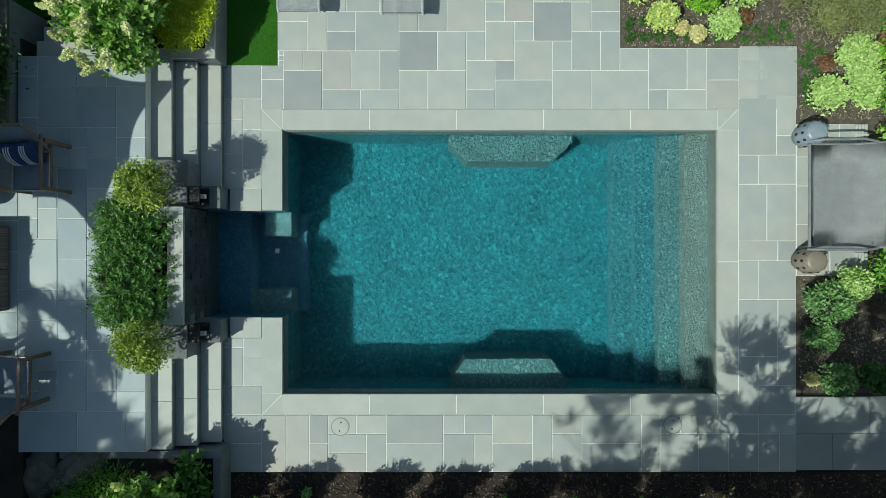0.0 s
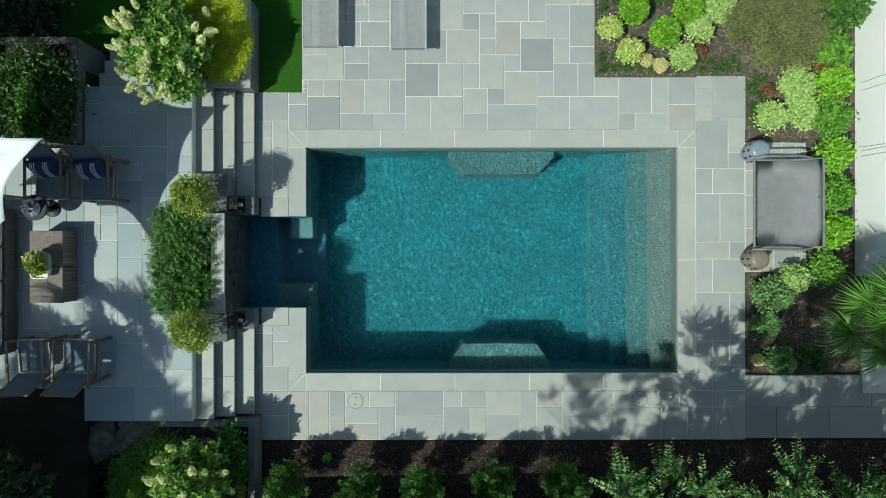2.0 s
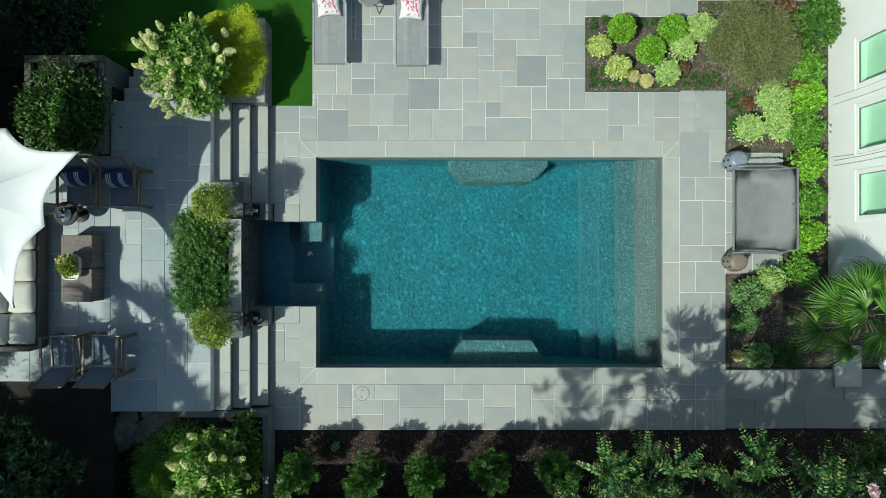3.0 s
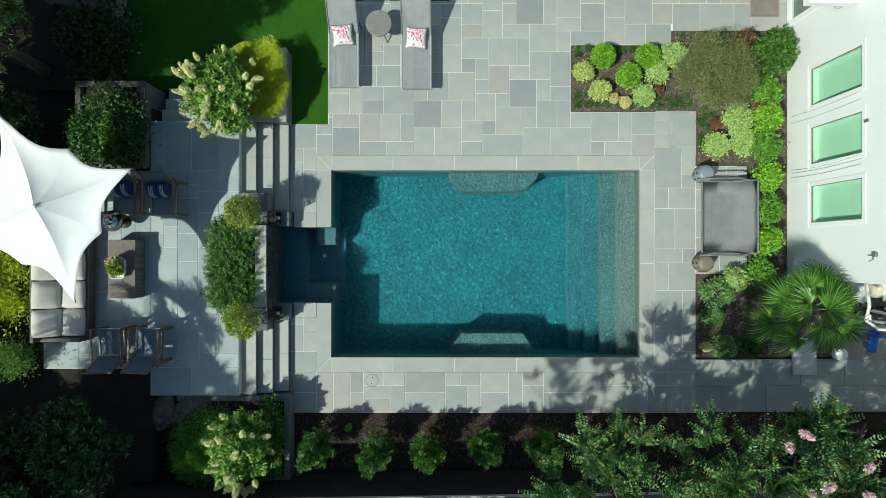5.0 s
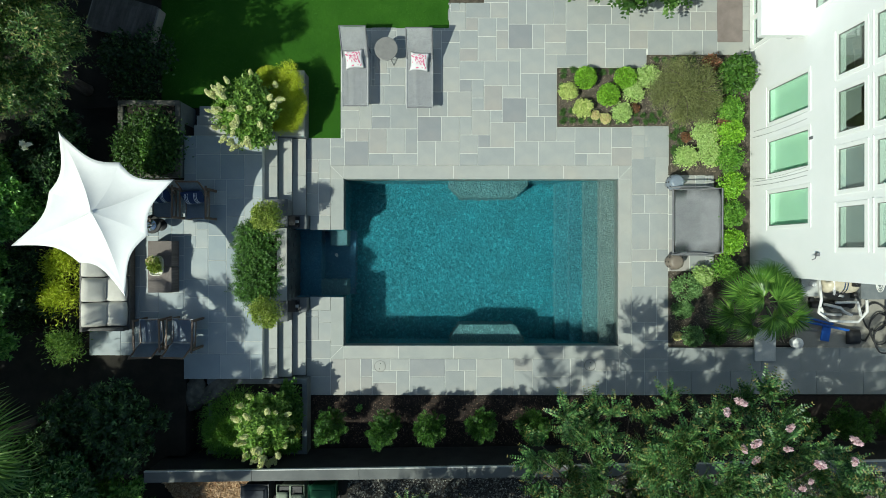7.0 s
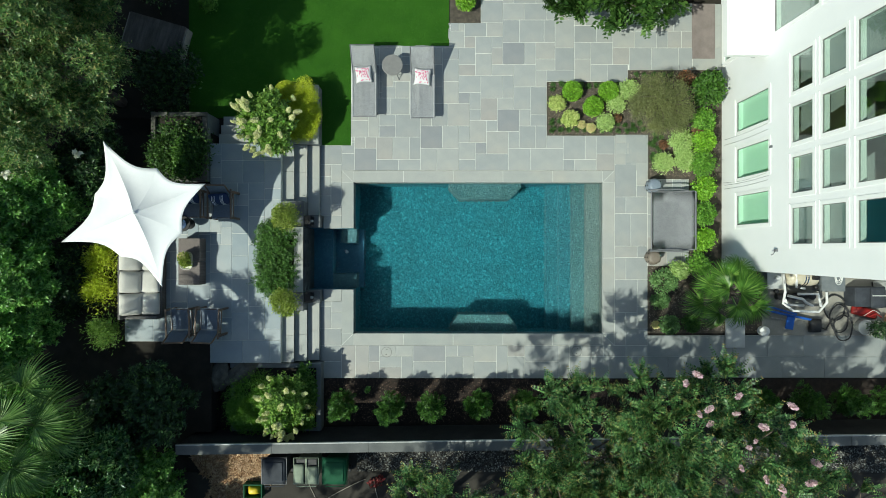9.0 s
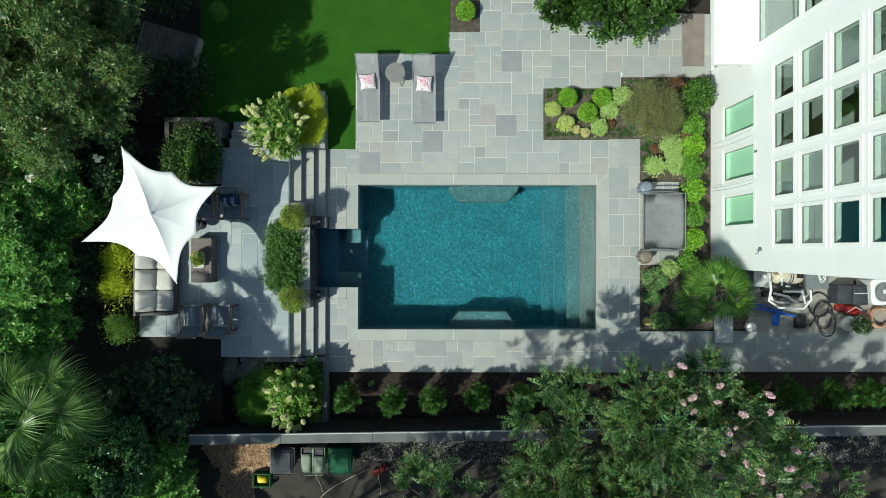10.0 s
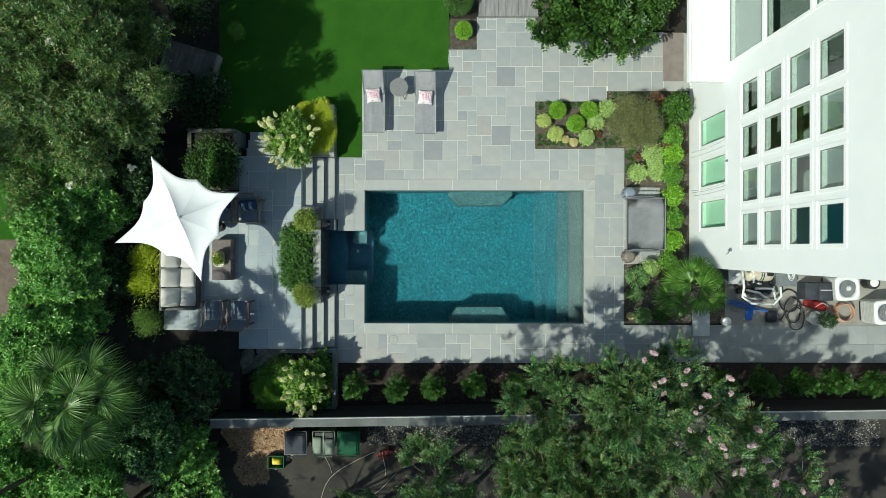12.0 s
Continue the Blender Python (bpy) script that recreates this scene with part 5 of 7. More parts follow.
# extends the broad evergreen's crown; added to shade the lawn's near corner
tree(-9.45, 3.35, 0.3, 2.2, (0.0, 0.0, 3.3), (0.75, 0.7, 0.7), 26, 0.36, 20000, (0.085, 0.026), TREE_LEAF, 305, "evergreen crown added beside the broad evergreen to shade the lawn's corner", 0.09, **TWIGGY)
for i, (x, y) in enumerate(((-10.9, 0.9), (-10.6, -0.5), (-10.8, -1.8), (-10.2, 1.3), (-10.3, -0.9), (-10.7, 2.1), (-9.3, 2.3), (-11.3, 1.3), (-11.4, -0.2), (-11.45, -1.6))):
    hh = (1.9, 1.6, 1.4, 1.0, 0.5, 1.6, 0.5, 1.6, 1.3, 1.3)[i]
    # the dark-leaved ones stand in for shadow between hedge and patio
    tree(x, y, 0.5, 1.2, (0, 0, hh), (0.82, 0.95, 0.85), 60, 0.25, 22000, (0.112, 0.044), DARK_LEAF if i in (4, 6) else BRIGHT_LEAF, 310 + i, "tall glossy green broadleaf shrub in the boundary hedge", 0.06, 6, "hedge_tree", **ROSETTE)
for i, (x, y, h, m) in enumerate(((-7.3, -3.9, 1.5, DARK_LEAF), (-8.2, -5.2, 2.2, GLINT_LEAF), (-7.8, -6.2, 0.7, BRIGHT_LEAF), (-9.6, -6.3, 2.5, BRIGHT_LEAF), (-10.9, -4.2, 2.3, BRIGHT_LEAF), (-8.3, -7.3, 0.45, GLINT_LEAF), (-10.8, -7.5, 2.5, BRIGHT_LEAF), (-11.6, -2.6, 2.0, BRIGHT_LEAF), (-12.2, -5.6, 2.4, BRIGHT_LEAF), (-12.6, -8.0, 2.6, BRIGHT_LEAF), (-9.7, -8.8, 2.2, BRIGHT_LEAF), (-7.2, -8.8, 0.9, BRIGHT_LEAF), (-7.4, -7.9, 0.5, BRIGHT_LEAF), (-11.2, -3.2, 2.0, BRIGHT_LEAF), (-8.3, -4.2, 1.2, DARK_LEAF), (-9.9, -5.3, 1.6, BRIGHT_LEAF), (-11.5, -6.6, 2.2, BRIGHT_LEAF), (-12.6, -4.4, 2.0, BRIGHT_LEAF), (-13.2, -6.6, 2.0, BRIGHT_LEAF))):
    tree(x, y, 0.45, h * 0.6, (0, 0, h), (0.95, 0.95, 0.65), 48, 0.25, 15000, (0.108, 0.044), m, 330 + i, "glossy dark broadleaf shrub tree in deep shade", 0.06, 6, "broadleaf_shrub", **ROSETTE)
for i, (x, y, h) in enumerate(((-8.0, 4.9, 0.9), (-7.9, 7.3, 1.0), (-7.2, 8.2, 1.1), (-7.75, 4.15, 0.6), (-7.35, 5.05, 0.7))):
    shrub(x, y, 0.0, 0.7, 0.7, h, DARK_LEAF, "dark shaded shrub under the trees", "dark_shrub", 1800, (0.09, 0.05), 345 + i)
shrub(-6.62, 6.92, 0.0, 0.30, 0.32, 0.6, GREEN_LEAF, "rounded green shrub at the lawn's edge", "green_shrub", 1800, (0.06, 0.03), 349)
# white flowers in the evergreen tree
fl = leaf_mesh("flower", [(0, 0, 0, 0.07, 0.07, 0.05)], 26, 0.12, 0.07, 350, low=0.0)
fl.materials.append(WHITE_PETAL)
for p in ((-9.09, 4.77, 5.2), (-8.86, 1.99, 4.05), (-8.1, 2.1, 3.6), (-9.9, 1.7, 3.3), (-9.5, 3.0, 4.3)):
    f = obj("flower", fl, WHITE_PETAL, evergreen, "white blossom" if p[2] > 5 else "")
    f.matrix_basis = Matrix.Translation(Vector(p) - Vector((-9.2, 4.2, 0.3))) @ pose(0, 0, 0, 0, 0, 60 * p[0])

# crape myrtles beyond the wall, whose crowns lean over the path, and unseen trees added for shade
CRAPE = dict(per=22, reach=0.42, spiral=False, tips=BRONZE_LEAF, lift=0.45, bundle=0.66)
crapes_and_shade = []
# crowns at z 7 and trees past y -9 are unseen, added for shade
for x, y, c, sp, n, cnt, s, lp in ((3.1, -5.9, (-0.1, 1.75, 3.6), (1.25, 1.1, 1.3), 42, 14000, 361, 0.20), (5.3, -5.7, (-0.2, 2.0, 4.4), (1.65, 1.3, 1.6), 80, 40000, 362, 0.22), (4.1, -7.6, (-0.2, 1.7, 3.3), (2.5, 1.25, 1.2), 95, 48000, 363, 0.24),
                              (0.1, -6.9, (-0.3, 0.6, 2.7), (1.0, 1.1, 1.2), 40, 16000, 364, 0.22), (-2.1, -8.2, (0.0, 0.7, 2.0), (0.9, 0.6, 0.7), 16, 7000, 365, 0.24), (8.6, -9.4, (0.0, 0.4, 4.2), (2.4, 1.6, 1.4), 46, 26000, 366, 0.34), (-1.2, -10.2, (0.0, 0.0, 4.4), (2.8, 1.8, 1.4), 46, 26000, 367, 0.34),
                              (0.6, -8.0, (-3.2, 1.0, 7.9), (1.3, 0.9, 0.9), 26, 4000, 368, 0.20), (6.0, -8.0, (-1.1, 1.4, 7.6), (2.4, 1.3, 1.0), 54, 14500, 369, 0.30), (-0.5, -10.3, (0.0, 0.0, 7.0), (3.0, 1.4, 1.0), 44, 15000, 370, 0.34), (-5.0, -8.95, (0.0, 0.0, 7.0), (3.2, 0.95, 0.9), 44, 8000, 371, 0.32), (7.3, -6.8, (0.1, 1.4, 3.6), (1.15, 1.25, 1.2), 62, 20000, 373, 0.21), (-6.6, -10.2, (0.0, 0.0, 7.0), (3.2, 1.5, 1.0), 40, 8000, 372, 0.32), (-11.2, -6.1, (0.0, 0.0, 7.0), (1.9, 1.2, 0.8), 52, 20000, 374, 0.26), (-13.2, 2.6, (0.0, 0.0, 7.2), (1.4, 1.7, 0.8), 40, 20000, 375, 0.30), (2.5, -6.9, (0.0, 1.5, 3.6), (0.8, 1.0, 1.0), 34, 15000, 376, 0.22), (9.4, -7.0, (0.0, 0.7, 2.8), (1.3, 0.9, 0.8), 20, 6500, 377, 0.2), (-9.75, -7.85, (0.0, 0.0, 7.0), (0.95, 0.6, 0.5), 22, 9000, 378, 0.24), (3.75, -7.3, (0.0, 1.75, 4.1), (1.25, 0.75, 0.55), 40, 17000, 379, 0.2)):
    crapes_and_shade.append(tree(x, y, -0.04, max(1.8, c[2] * 0.75), c, sp, n, lp, cnt, (0.066, 0.036), CRAPE_LEAF, s, "crape myrtle with bronze-tipped green leaves and pink blossom; tall and outlying ones unseen, added for shade", 0.09, 16, "crape_or_shade_tree", (0.7, 1.15, 0.9), **CRAPE)[0])
pk = leaf_mesh("blossom", [(0, 0, 0, 0.07, 0.06, 0.05), (0.06, 0.02, 0.03, 0.05, 0.05, 0.04)], 120, 0.05, 0.04, 370, low=-0.6)
pk.materials.append(PINK_PETAL)
rng = np.random.default_rng(37)
places = [(4.62, -2.80, 6.0), (5.07, -2.86, 6.05), (5.96, -2.68, 6.2), (4.5, -2.9, 5.9), (5.2, -2.6, 5.9), (5.6, -3.1, 6.0), (5.45, -3.35, 6.0), (6.1, -3.05, 6.0), (5.4, -3.5, 5.9), (5.9, -4.0, 5.9), (5.75, -4.1, 5.8), (6.0, -4.25, 5.8), (6.3, -4.6, 5.4), (5.3, -3.9, 5.8), (4.55, -2.25, 5.7), (4.35, -2.4, 5.7), (4.75, -3.1, 5.8), (6.6, -5.1, 5.2)]
for i, p in enumerate(places):
    b = obj("blossom", pk, PINK_PETAL, crapes_and_shade[1], "pink blossom cluster" if i == 0 else "")
    b.matrix_basis = Matrix.Translation(Vector(p) - Vector((5.3, -5.7, -0.04))) @ Euler((rng.uniform(-0.6, 0.6), rng.uniform(-0.6, 0.6), rng.uniform(0, 6.28))).to_matrix().to_4x4() @ Matrix.Scale(rng.uniform(0.6, 0.95), 4)
for p in ((9.2, -6.2, 3.6), (9.9, -6.6, 3.3), (8.8, -5.9, 3.5), (10.2, -6.1, 3.2)):
    b = obj("blossom", pk, PINK_PETAL, crapes_and_shade[16])
    b.matrix_basis = Matrix.Translation(Vector(p) - Vector((9.4, -7.0, -0.04))) @ Euler((rng.uniform(-0.6, 0.6), 0, rng.uniform(0, 6.28))).to_matrix().to_4x4() @ Matrix.Scale(0.8, 4)
for p in ((7.6, -5.0, 4.7), (7.95, -5.6, 4.5), (7.2, -4.6, 4.8), (8.1, -6.0, 4.3), (7.0, -5.2, 4.8), (7.5, -4.3, 4.5)):
    b = obj("blossom", pk, PINK_PETAL, crapes_and_shade[11])
    b.matrix_basis = Matrix.Translation(Vector(p) - Vector((7.3, -6.8, -0.04))) @ Euler((rng.uniform(-0.6, 0.6), 0, rng.uniform(0, 6.28))).to_matrix().to_4x4()
shrub(9.6, -6.2, -0.04, 0.7, 0.6, 1.6, CRAPE_LEAF, "thin young crape myrtle by the driveway", "green_shrub", 1500, (0.08, 0.035), 371)


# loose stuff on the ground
stuff("wood_chips", strewn("wood_chips", -3.4, 9.0, -4.9, -3.68, -0.03, 9000, 0.05, 0.018, 401), SHADED_CHIP, "brown shredded wood chips on the mulch strip", "mulch")
stuff("bed_chips", strewn("bed_chips", 2.9, 7.8, 2.1, 5.1, -0.02, 17000, 0.036, 0.013, 402, keep=lambda a, c: a > 5.8 or (a > 2.93 and 3.29 < c < 4.75) or (a > 5.24 and c > 3.29)), CHIP, "brown shredded wood chips in the planting bed", "mulch")
stuff("palm_bed_chips", strewn("palm_bed_chips", 5.8, 8.9, -2.3, -0.5, -0.022, 3500, 0.045, 0.016, 403), CHIP, "brown shredded wood chips in the palm bed", "mulch")
stuff("leaf_litter", strewn("leaf_litter", -7.2, -4.9, -7.6, -5.35, -0.05, 9000, 0.14, 0.04, 404, 0.5, keep=lambda a, c: (a + 6.0) ** 2 + (c + 6.35) ** 2 < 1.15 + 0.6 * math.sin(3 * math.atan2(c + 6.4, a + 6.1) + 0.6) + 0.25 * math.sin(9 * a) * math.cos(8 * c)), DRY_LEAF, "pile of dry brown leaves beside the bins", "leaf litter")
stuff("gravel", strewn("gravel", -2.5, 14, -6.3, -5.45, -0.04, 12000, 0.05, 0.04, 405, 0.3), GRAVEL, "grey mixed gravel along the garden wall", "gravel")
stuff("grass", strewn("grass", -7.6, 0.1, 2.98, 9.5, 0.0, 76000, 0.028, 0.007, 406, 0.45, keep=lambda a, c: (c > 3.76 or a > -6.1) and a > -7.32 + 0.2 * math.sin(2.3 * c) * math.sin(7.1 * c) and not (-4.7 < a < -3.45 and c < 4.6) and not (a > -2.7 and c < 5.8)), BLADE, "short green grass blades of the lawn", "grass")


# ---- furniture on the terrace ----
def lounger(x, y):
    """A sling lounger, 0.66 m wide and 1.9 m long, its back raised towards north; the origin is the middle of its foot end."""
    t = thing("sun_lounger", pose(x, y, 0), "grey sling sun lounger with a raised back on the terrace", "lounger", "sun loungers")
    w = 0.32
    for s in (-1, 1):
        bm = tube(bmesh.new(), [(s * w, 0.0, 0.31), (s * w, 0.05, 0.34), (s * w, 1.75, 0.34), (s * w, 1.80, 0.32)], 0.022, seg=8)
        part("side_rail", bm, RAIL, t)
        for yy in (0.18, 1.50):
            part("leg", tube(bmesh.new(), [(s * w, yy, 0.33), (s * (w + 0.01), yy - 0.03, 0.0)], 0.02, seg=8), ALU, t)
        part("lower_rail", tube(bmesh.new(), [(s * (w + 0.006), 0.17, 0.10), (s * (w + 0.006), 1.48, 0.10)], 0.011, seg=6), RAIL, t)
    bm = bmesh.new()
    n = 10
    rows = []
    for i in range(n + 1):
        yy = 0.03 + 1.20 * i / n
        rows.append([bm.verts.new((u * (w - 0.01), yy, 0.35 - 0.022 * (1 - u * u))) for u in (-1, -0.5, 0, 0.5, 1)])
    for a, b in zip(rows, rows[1:]):
        for k in range(4):
            bm.faces.new((a[k], a[k + 1], b[k + 1], b[k]))
    bmesh.ops.solidify(bm, geom=bm.faces[:], thickness=0.006)
    part("seat_sling", bm, GREY_SLING, t)
    bm = bmesh.new()
    rows = []
    for i in range(n + 1):
        f = i / n
        rows.append([bm.verts.new((u * (w - 0.01), 1.23 + 0.59 * f, 0.35 + 0.46 * f - 0.02 * (1 - u * u))) for u in (-1, -0.5, 0, 0.5, 1)])
    for a, b in zip(rows, rows[1:]):
        for k in range(4):
            bm.faces.new((a[k], a[k + 1], b[k + 1], b[k]))
    bmesh.ops.solidify(bm, geom=bm.faces[:], thickness=0.006)
    part("back_sling", bm, GREY_SLING, t)
    part("back_frame", tube(bmesh.new(), [(-w, 1.22, 0.345), (-w, 1.83, 0.82), (w, 1.83, 0.82), (w, 1.22, 0.345)], 0.018, seg=8), ALU, t)
    part("cross_bar", tube(bmesh.new(), [(-w, 0.02, 0.325), (w, 0.02, 0.325)], 0.018, seg=8), ALU, t)
    for s in (-1, 1):
        part("back_stay", tube(bmesh.new(), [(s * (w - 0.03), 1.60, 0.66), (s * (w - 0.03), 1.70, 0.34)], 0.010, seg=6), ALU, t)
    return t


def lounger_pillow(x, y, z, turn_z):
    t = thing("throw_pillow", pose(x, y, z, 14, 0, turn_z), "white throw pillow with a pink floral print on the lounger", "pillow", "pillows on loungers")
    n = 12

    def swell(u, v):
        return 0.075 * max(0.0, (1 - u * u) * (1 - v * v)) ** 0.38

    def at(u, v, side):
        return (0.24 * u * (1 - 0.13 * (1 - v * v)), 0.23 * v * (1 - 0.13 * (1 - u * u)), 0.055 + side * swell(u, v))

    bm = bmesh.new()
    for side in (1, -1):
        grid = [[bm.verts.new(at(-1 + 2 * i / n, -1 + 2 * k / n, side)) for k in range(n + 1)] for i in range(n + 1)]
        for i in range(n):
            for k in range(n):
                q = (grid[i][k], grid[i + 1][k], grid[i + 1][k + 1], grid[i][k + 1])
                bm.faces.new(q if side > 0 else q[::-1])
    bmesh.ops.remove_doubles(bm, verts=bm.verts, dist=0.001)
    part("cover", bm, WHITE_CLOTH, t, smooth=True)
    rng = np.random.default_rng(9)
    for k in range(34):
        u, v = rng.uniform(-0.82, 0.82), rng.uniform(-0.82, 0.82)
        x0, y0, z0 = at(u, v, 1)
        bm = bmesh.new()
        m = Matrix.Translation((x0, y0, z0 + 0.006)) @ Matrix.Rotation(-0.25 * v, 4, "X") @ Matrix.Rotation(0.25 * u, 4, "Y") @ Matrix.Rotation(rng.uniform(0, 3), 4, "Z")
        bmesh.ops.create_circle(bm, cap_ends=True, segments=10, radius=0.012 + 0.014 * rng.random(), matrix=m @ Matrix.Diagonal((1.7, 0.6, 1, 1)))
        part("print", bm, PINK, t)
    return t


WHITE_CLOTH = surface("white_cloth", (0.60, 0.59, 0.60), (0.70, 0.69, 0.69), 6, 140, 0.95, 0.08)
lounger(-2.26, 3.70)
lounger(-0.64, 3.66)
lounger_pillow(-2.27, 4.86, 0.385, 5)
lounger_pillow(-0.64, 4.80, 0.385, -4)

t = thing("side_table", pose(-1.47, 5.10, 0), "round grey metal side table between the loungers", "table")
part("tabletop", lathe(bmesh.new(), [(0.0, 0.455), (0.28, 0.455), (0.29, 0.462), (0.29, 0.478), (0.28, 0.484), (0.0, 0.484)][1:-1], 36), TABLE_GREY, t)
for k in range(3):
    a = radians(-60 + 120 * k)
    part("leg", tube(bmesh.new(), [(0.14 * math.cos(a), 0.14 * math.sin(a), 0.455), (0.20 * math.cos(a), 0.20 * math.sin(a), 0.2), (0.30 * math.cos(a), 0.30 * math.sin(a), 0.0)], 0.012, seg=6), ALU, t)
part("foot_ring", tube(bmesh.new(), [(0.2 * math.cos(k * 0.349), 0.2 * math.sin(k * 0.349), 0.2) for k in range(18)], 0.007, seg=6, closed=True), ALU, t)

# wide sling love seat on its pad
t = thing("sling_love_seat", pose(5.72, 0.82, 0), "wide grey sling lounge seat on a stone pad by the house", "seat")
for s in (-1, 1):
    y = s * 0.80
    part("side_rail", tube(bmesh.new(), [(-0.02, y, 0.36), (0.70, y, 0.34), (1.12, y, 0.52)], 0.024, seg=8), ALU, t)
    part("armrest", tube(bmesh.new(), [(-0.06, y + s * 0.04, 0.40), (0.10, y + s * 0.04, 0.54), (0.72, y + s * 0.05, 0.55), (0.98, y + s * 0.02, 0.48)], 0.02, seg=8), ALU, t)
    for x in (0.06, 0.92):
        part("leg", tube(bmesh.new(), [(x, y, 0.35), (x, y + s * 0.02, 0.0)], 0.022, seg=8), ALU, t)
bm = bmesh.new()
rows = []
for i in range(15):
    f = i / 14
    x = 1.10 * f
    z = 0.375 - 0.008 * math.sin(min(1, f / 0.65) * math.pi) + (0.30 * ((f - 0.65) / 0.35) ** 1.2 if f > 0.65 else 0) * 0.65
    rows.append([bm.verts.new((x, u * 0.785, z - 0.005 * (1 - u * u))) for u in (-1, -0.6, -0.2, 0.2, 0.6, 1)])
for a, b in zip(rows, rows[1:]):
    for k in range(5):
        bm.faces.new((a[k], b[k], b[k + 1], a[k + 1]))
bmesh.ops.solidify(bm, geom=bm.faces[:], thickness=0.006)
part("sling", bm, DARK_SLING, t, smooth=True)
for x, z in ((-0.01, 0.375), (1.13, 0.57)):
    part("cross_bar", tube(bmesh.new(), [(x, -0.80, z), (x, 0.80, z)], 0.022, seg=8), ALU, t)
part("rear_stretcher", tube(bmesh.new(), [(0.92, -0.80, 0.12), (0.92, 0.80, 0.12)], 0.014, seg=8), ALU, t)
part("side_stretcher", tube(bmesh.new(), [(0.06, 0.82, 0.10), (0.92, 0.82, 0.10)], 0.012, seg=8), ALU, t)
# white slatted grate at the end of the pad
for y0 in (1.68, -0.40):
    g = thing("slatted_grate", pose(6.78, y0, 0.0), "small pale slatted grate at the pad's corner", "grate", "grates at the pad")
    for k in range(4):
        part("slat", one_box(-0.09 + 0.05 * k, -0.06 + 0.05 * k, 0, 0.32, 0.0, 0.02), AC_GREY, g)
    part("rail", one_box(-0.09, 0.12, 0.14, 0.17, 0.02, 0.03), AC_GREY, g)


def garden_stool(x, y, glaze, label):
    """A barrel stool with pierced sides."""
    t = thing("garden_stool", pose(x, y, 0), label, "stool", "ceramic garden stools")
    prof = [(0.13, 0.0), (0.155, 0.02), (0.19, 0.14), (0.205, 0.24), (0.19, 0.36), (0.165, 0.43), (0.14, 0.455), (0.10, 0.462), (0.02, 0.465)]
    part("barrel", lathe(bmesh.new(), prof, 28), glaze, t, smooth=True)
    for k in range(10):
        a = k * 0.628
        for z, r in ((0.35, 0.19), (0.22, 0.204)):
            bm = bmesh.new()
            m = Matrix.Translation((r * math.cos(a), r * math.sin(a), z)) @ Matrix.Rotation(a, 4, "Z") @ Matrix.Diagonal((0.008, 0.028, 0.045, 1))
            bmesh.ops.create_icosphere(bm, subdivisions=1, radius=1.0, matrix=m)
            part("piercing", bm, BLACK, t)
    for k in range(14):
        a = k * 0.449
        bm = bmesh.new()
        bmesh.ops.create_icosphere(bm, subdivisions=1, radius=0.012, matrix=Matrix.Translation((0.172 * math.cos(a), 0.172 * math.sin(a), 0.42)))
        part("stud", bm, glaze, t)
    return t


garden_stool(5.80, 1.80, BLUE_GLAZE, "blue-grey glazed ceramic garden stool with pierced sides")
garden_stool(5.79, -0.20, BROWN_GLAZE, "brown glazed ceramic garden stool with pierced sides")

for x, y in ((-1.67, -2.90), (3.73, -2.87)):
    t = thing("skimmer_lid", pose(x, y, -0.004), "round pale skimmer lid with two finger holes", "lid", "skimmer lids")
    part("ring", lathe(bmesh.new(), [(0.150, 0.0), (0.150, 0.009), (0.136, 0.009)], 40, cap=False), TABLE_GREY, t)
    part("cover", lathe(bmesh.new(), [(0.134, 0.0), (0.134, 0.008), (0.10, 0.0095), (0.02, 0.010)], 40), COPING, t)
    for a in (80, 260):
        part("finger_hole", lathe(bmesh.new(), [(0.014, 0.0098), (0.014, 0.0125), (0.004, 0.0125)], 12, (0.07 * math.cos(radians(a)), 0.07 * math.sin(radians(a)))), BLACK, t)

t = thing("doormat", pose(7.32, 6.3, -0.01), "large brown doormat in front of the glazed door", "mat")
bm = one_box(-0.31, 0.31, -0.84, 0.68, 0.0, 0.022, 0.006)
part("mat_face", bm, MAT_BROWN, t)
part("edging", one_box(-0.33, 0.33, -0.86, 0.70, -0.002, 0.010, 0.003), MAT_BROWN, t)

# weathered timber step at the north end
t = thing("timber_deck", pose(2.0, 7.9, 0), "weathered grey timber deck boards at the terrace's end", "deck")
for k in range(9):
    part("board", one_box(-0.95 + 0.212 * k, -0.745 + 0.212 * k, -0.40, 1.6, 0.10, 0.14, 0.004), GREY_WOOD, t)
part("fascia", one_box(-0.97, 0.97, -0.425, -0.402, 0.0, 0.14), GREY_WOOD, t)


# ---- furniture on the patio ----
Z = PATIO_Z
sofa = thing("wicker_sofa", pose(-8.08, -0.60, Z), "grey wicker sofa with beige cushions on the patio", "sofa")
part("base", one_box(-0.40, 0.50, -1.22, 1.28, 0.06, 0.30, 0.02), WICKER_GREY, sofa)
part("back", one_box(-0.49, -0.41, -1.24, 1.30, 0.06, 0.66, 0.03), WICKER_GREY, sofa)
for y in (-1.24, 1.22):
    part("arm", one_box(-0.41, 0.46, y, y + 0.09, 0.06, 0.50, 0.03), WICKER_GREY, sofa)
for x in (-0.42, 0.42):
    for y in (-1.16, 1.20):
        part("foot", one_box(x - 0.03, x + 0.03, y - 0.03, y + 0.03, 0.0, 0.06), BLACK, sofa)
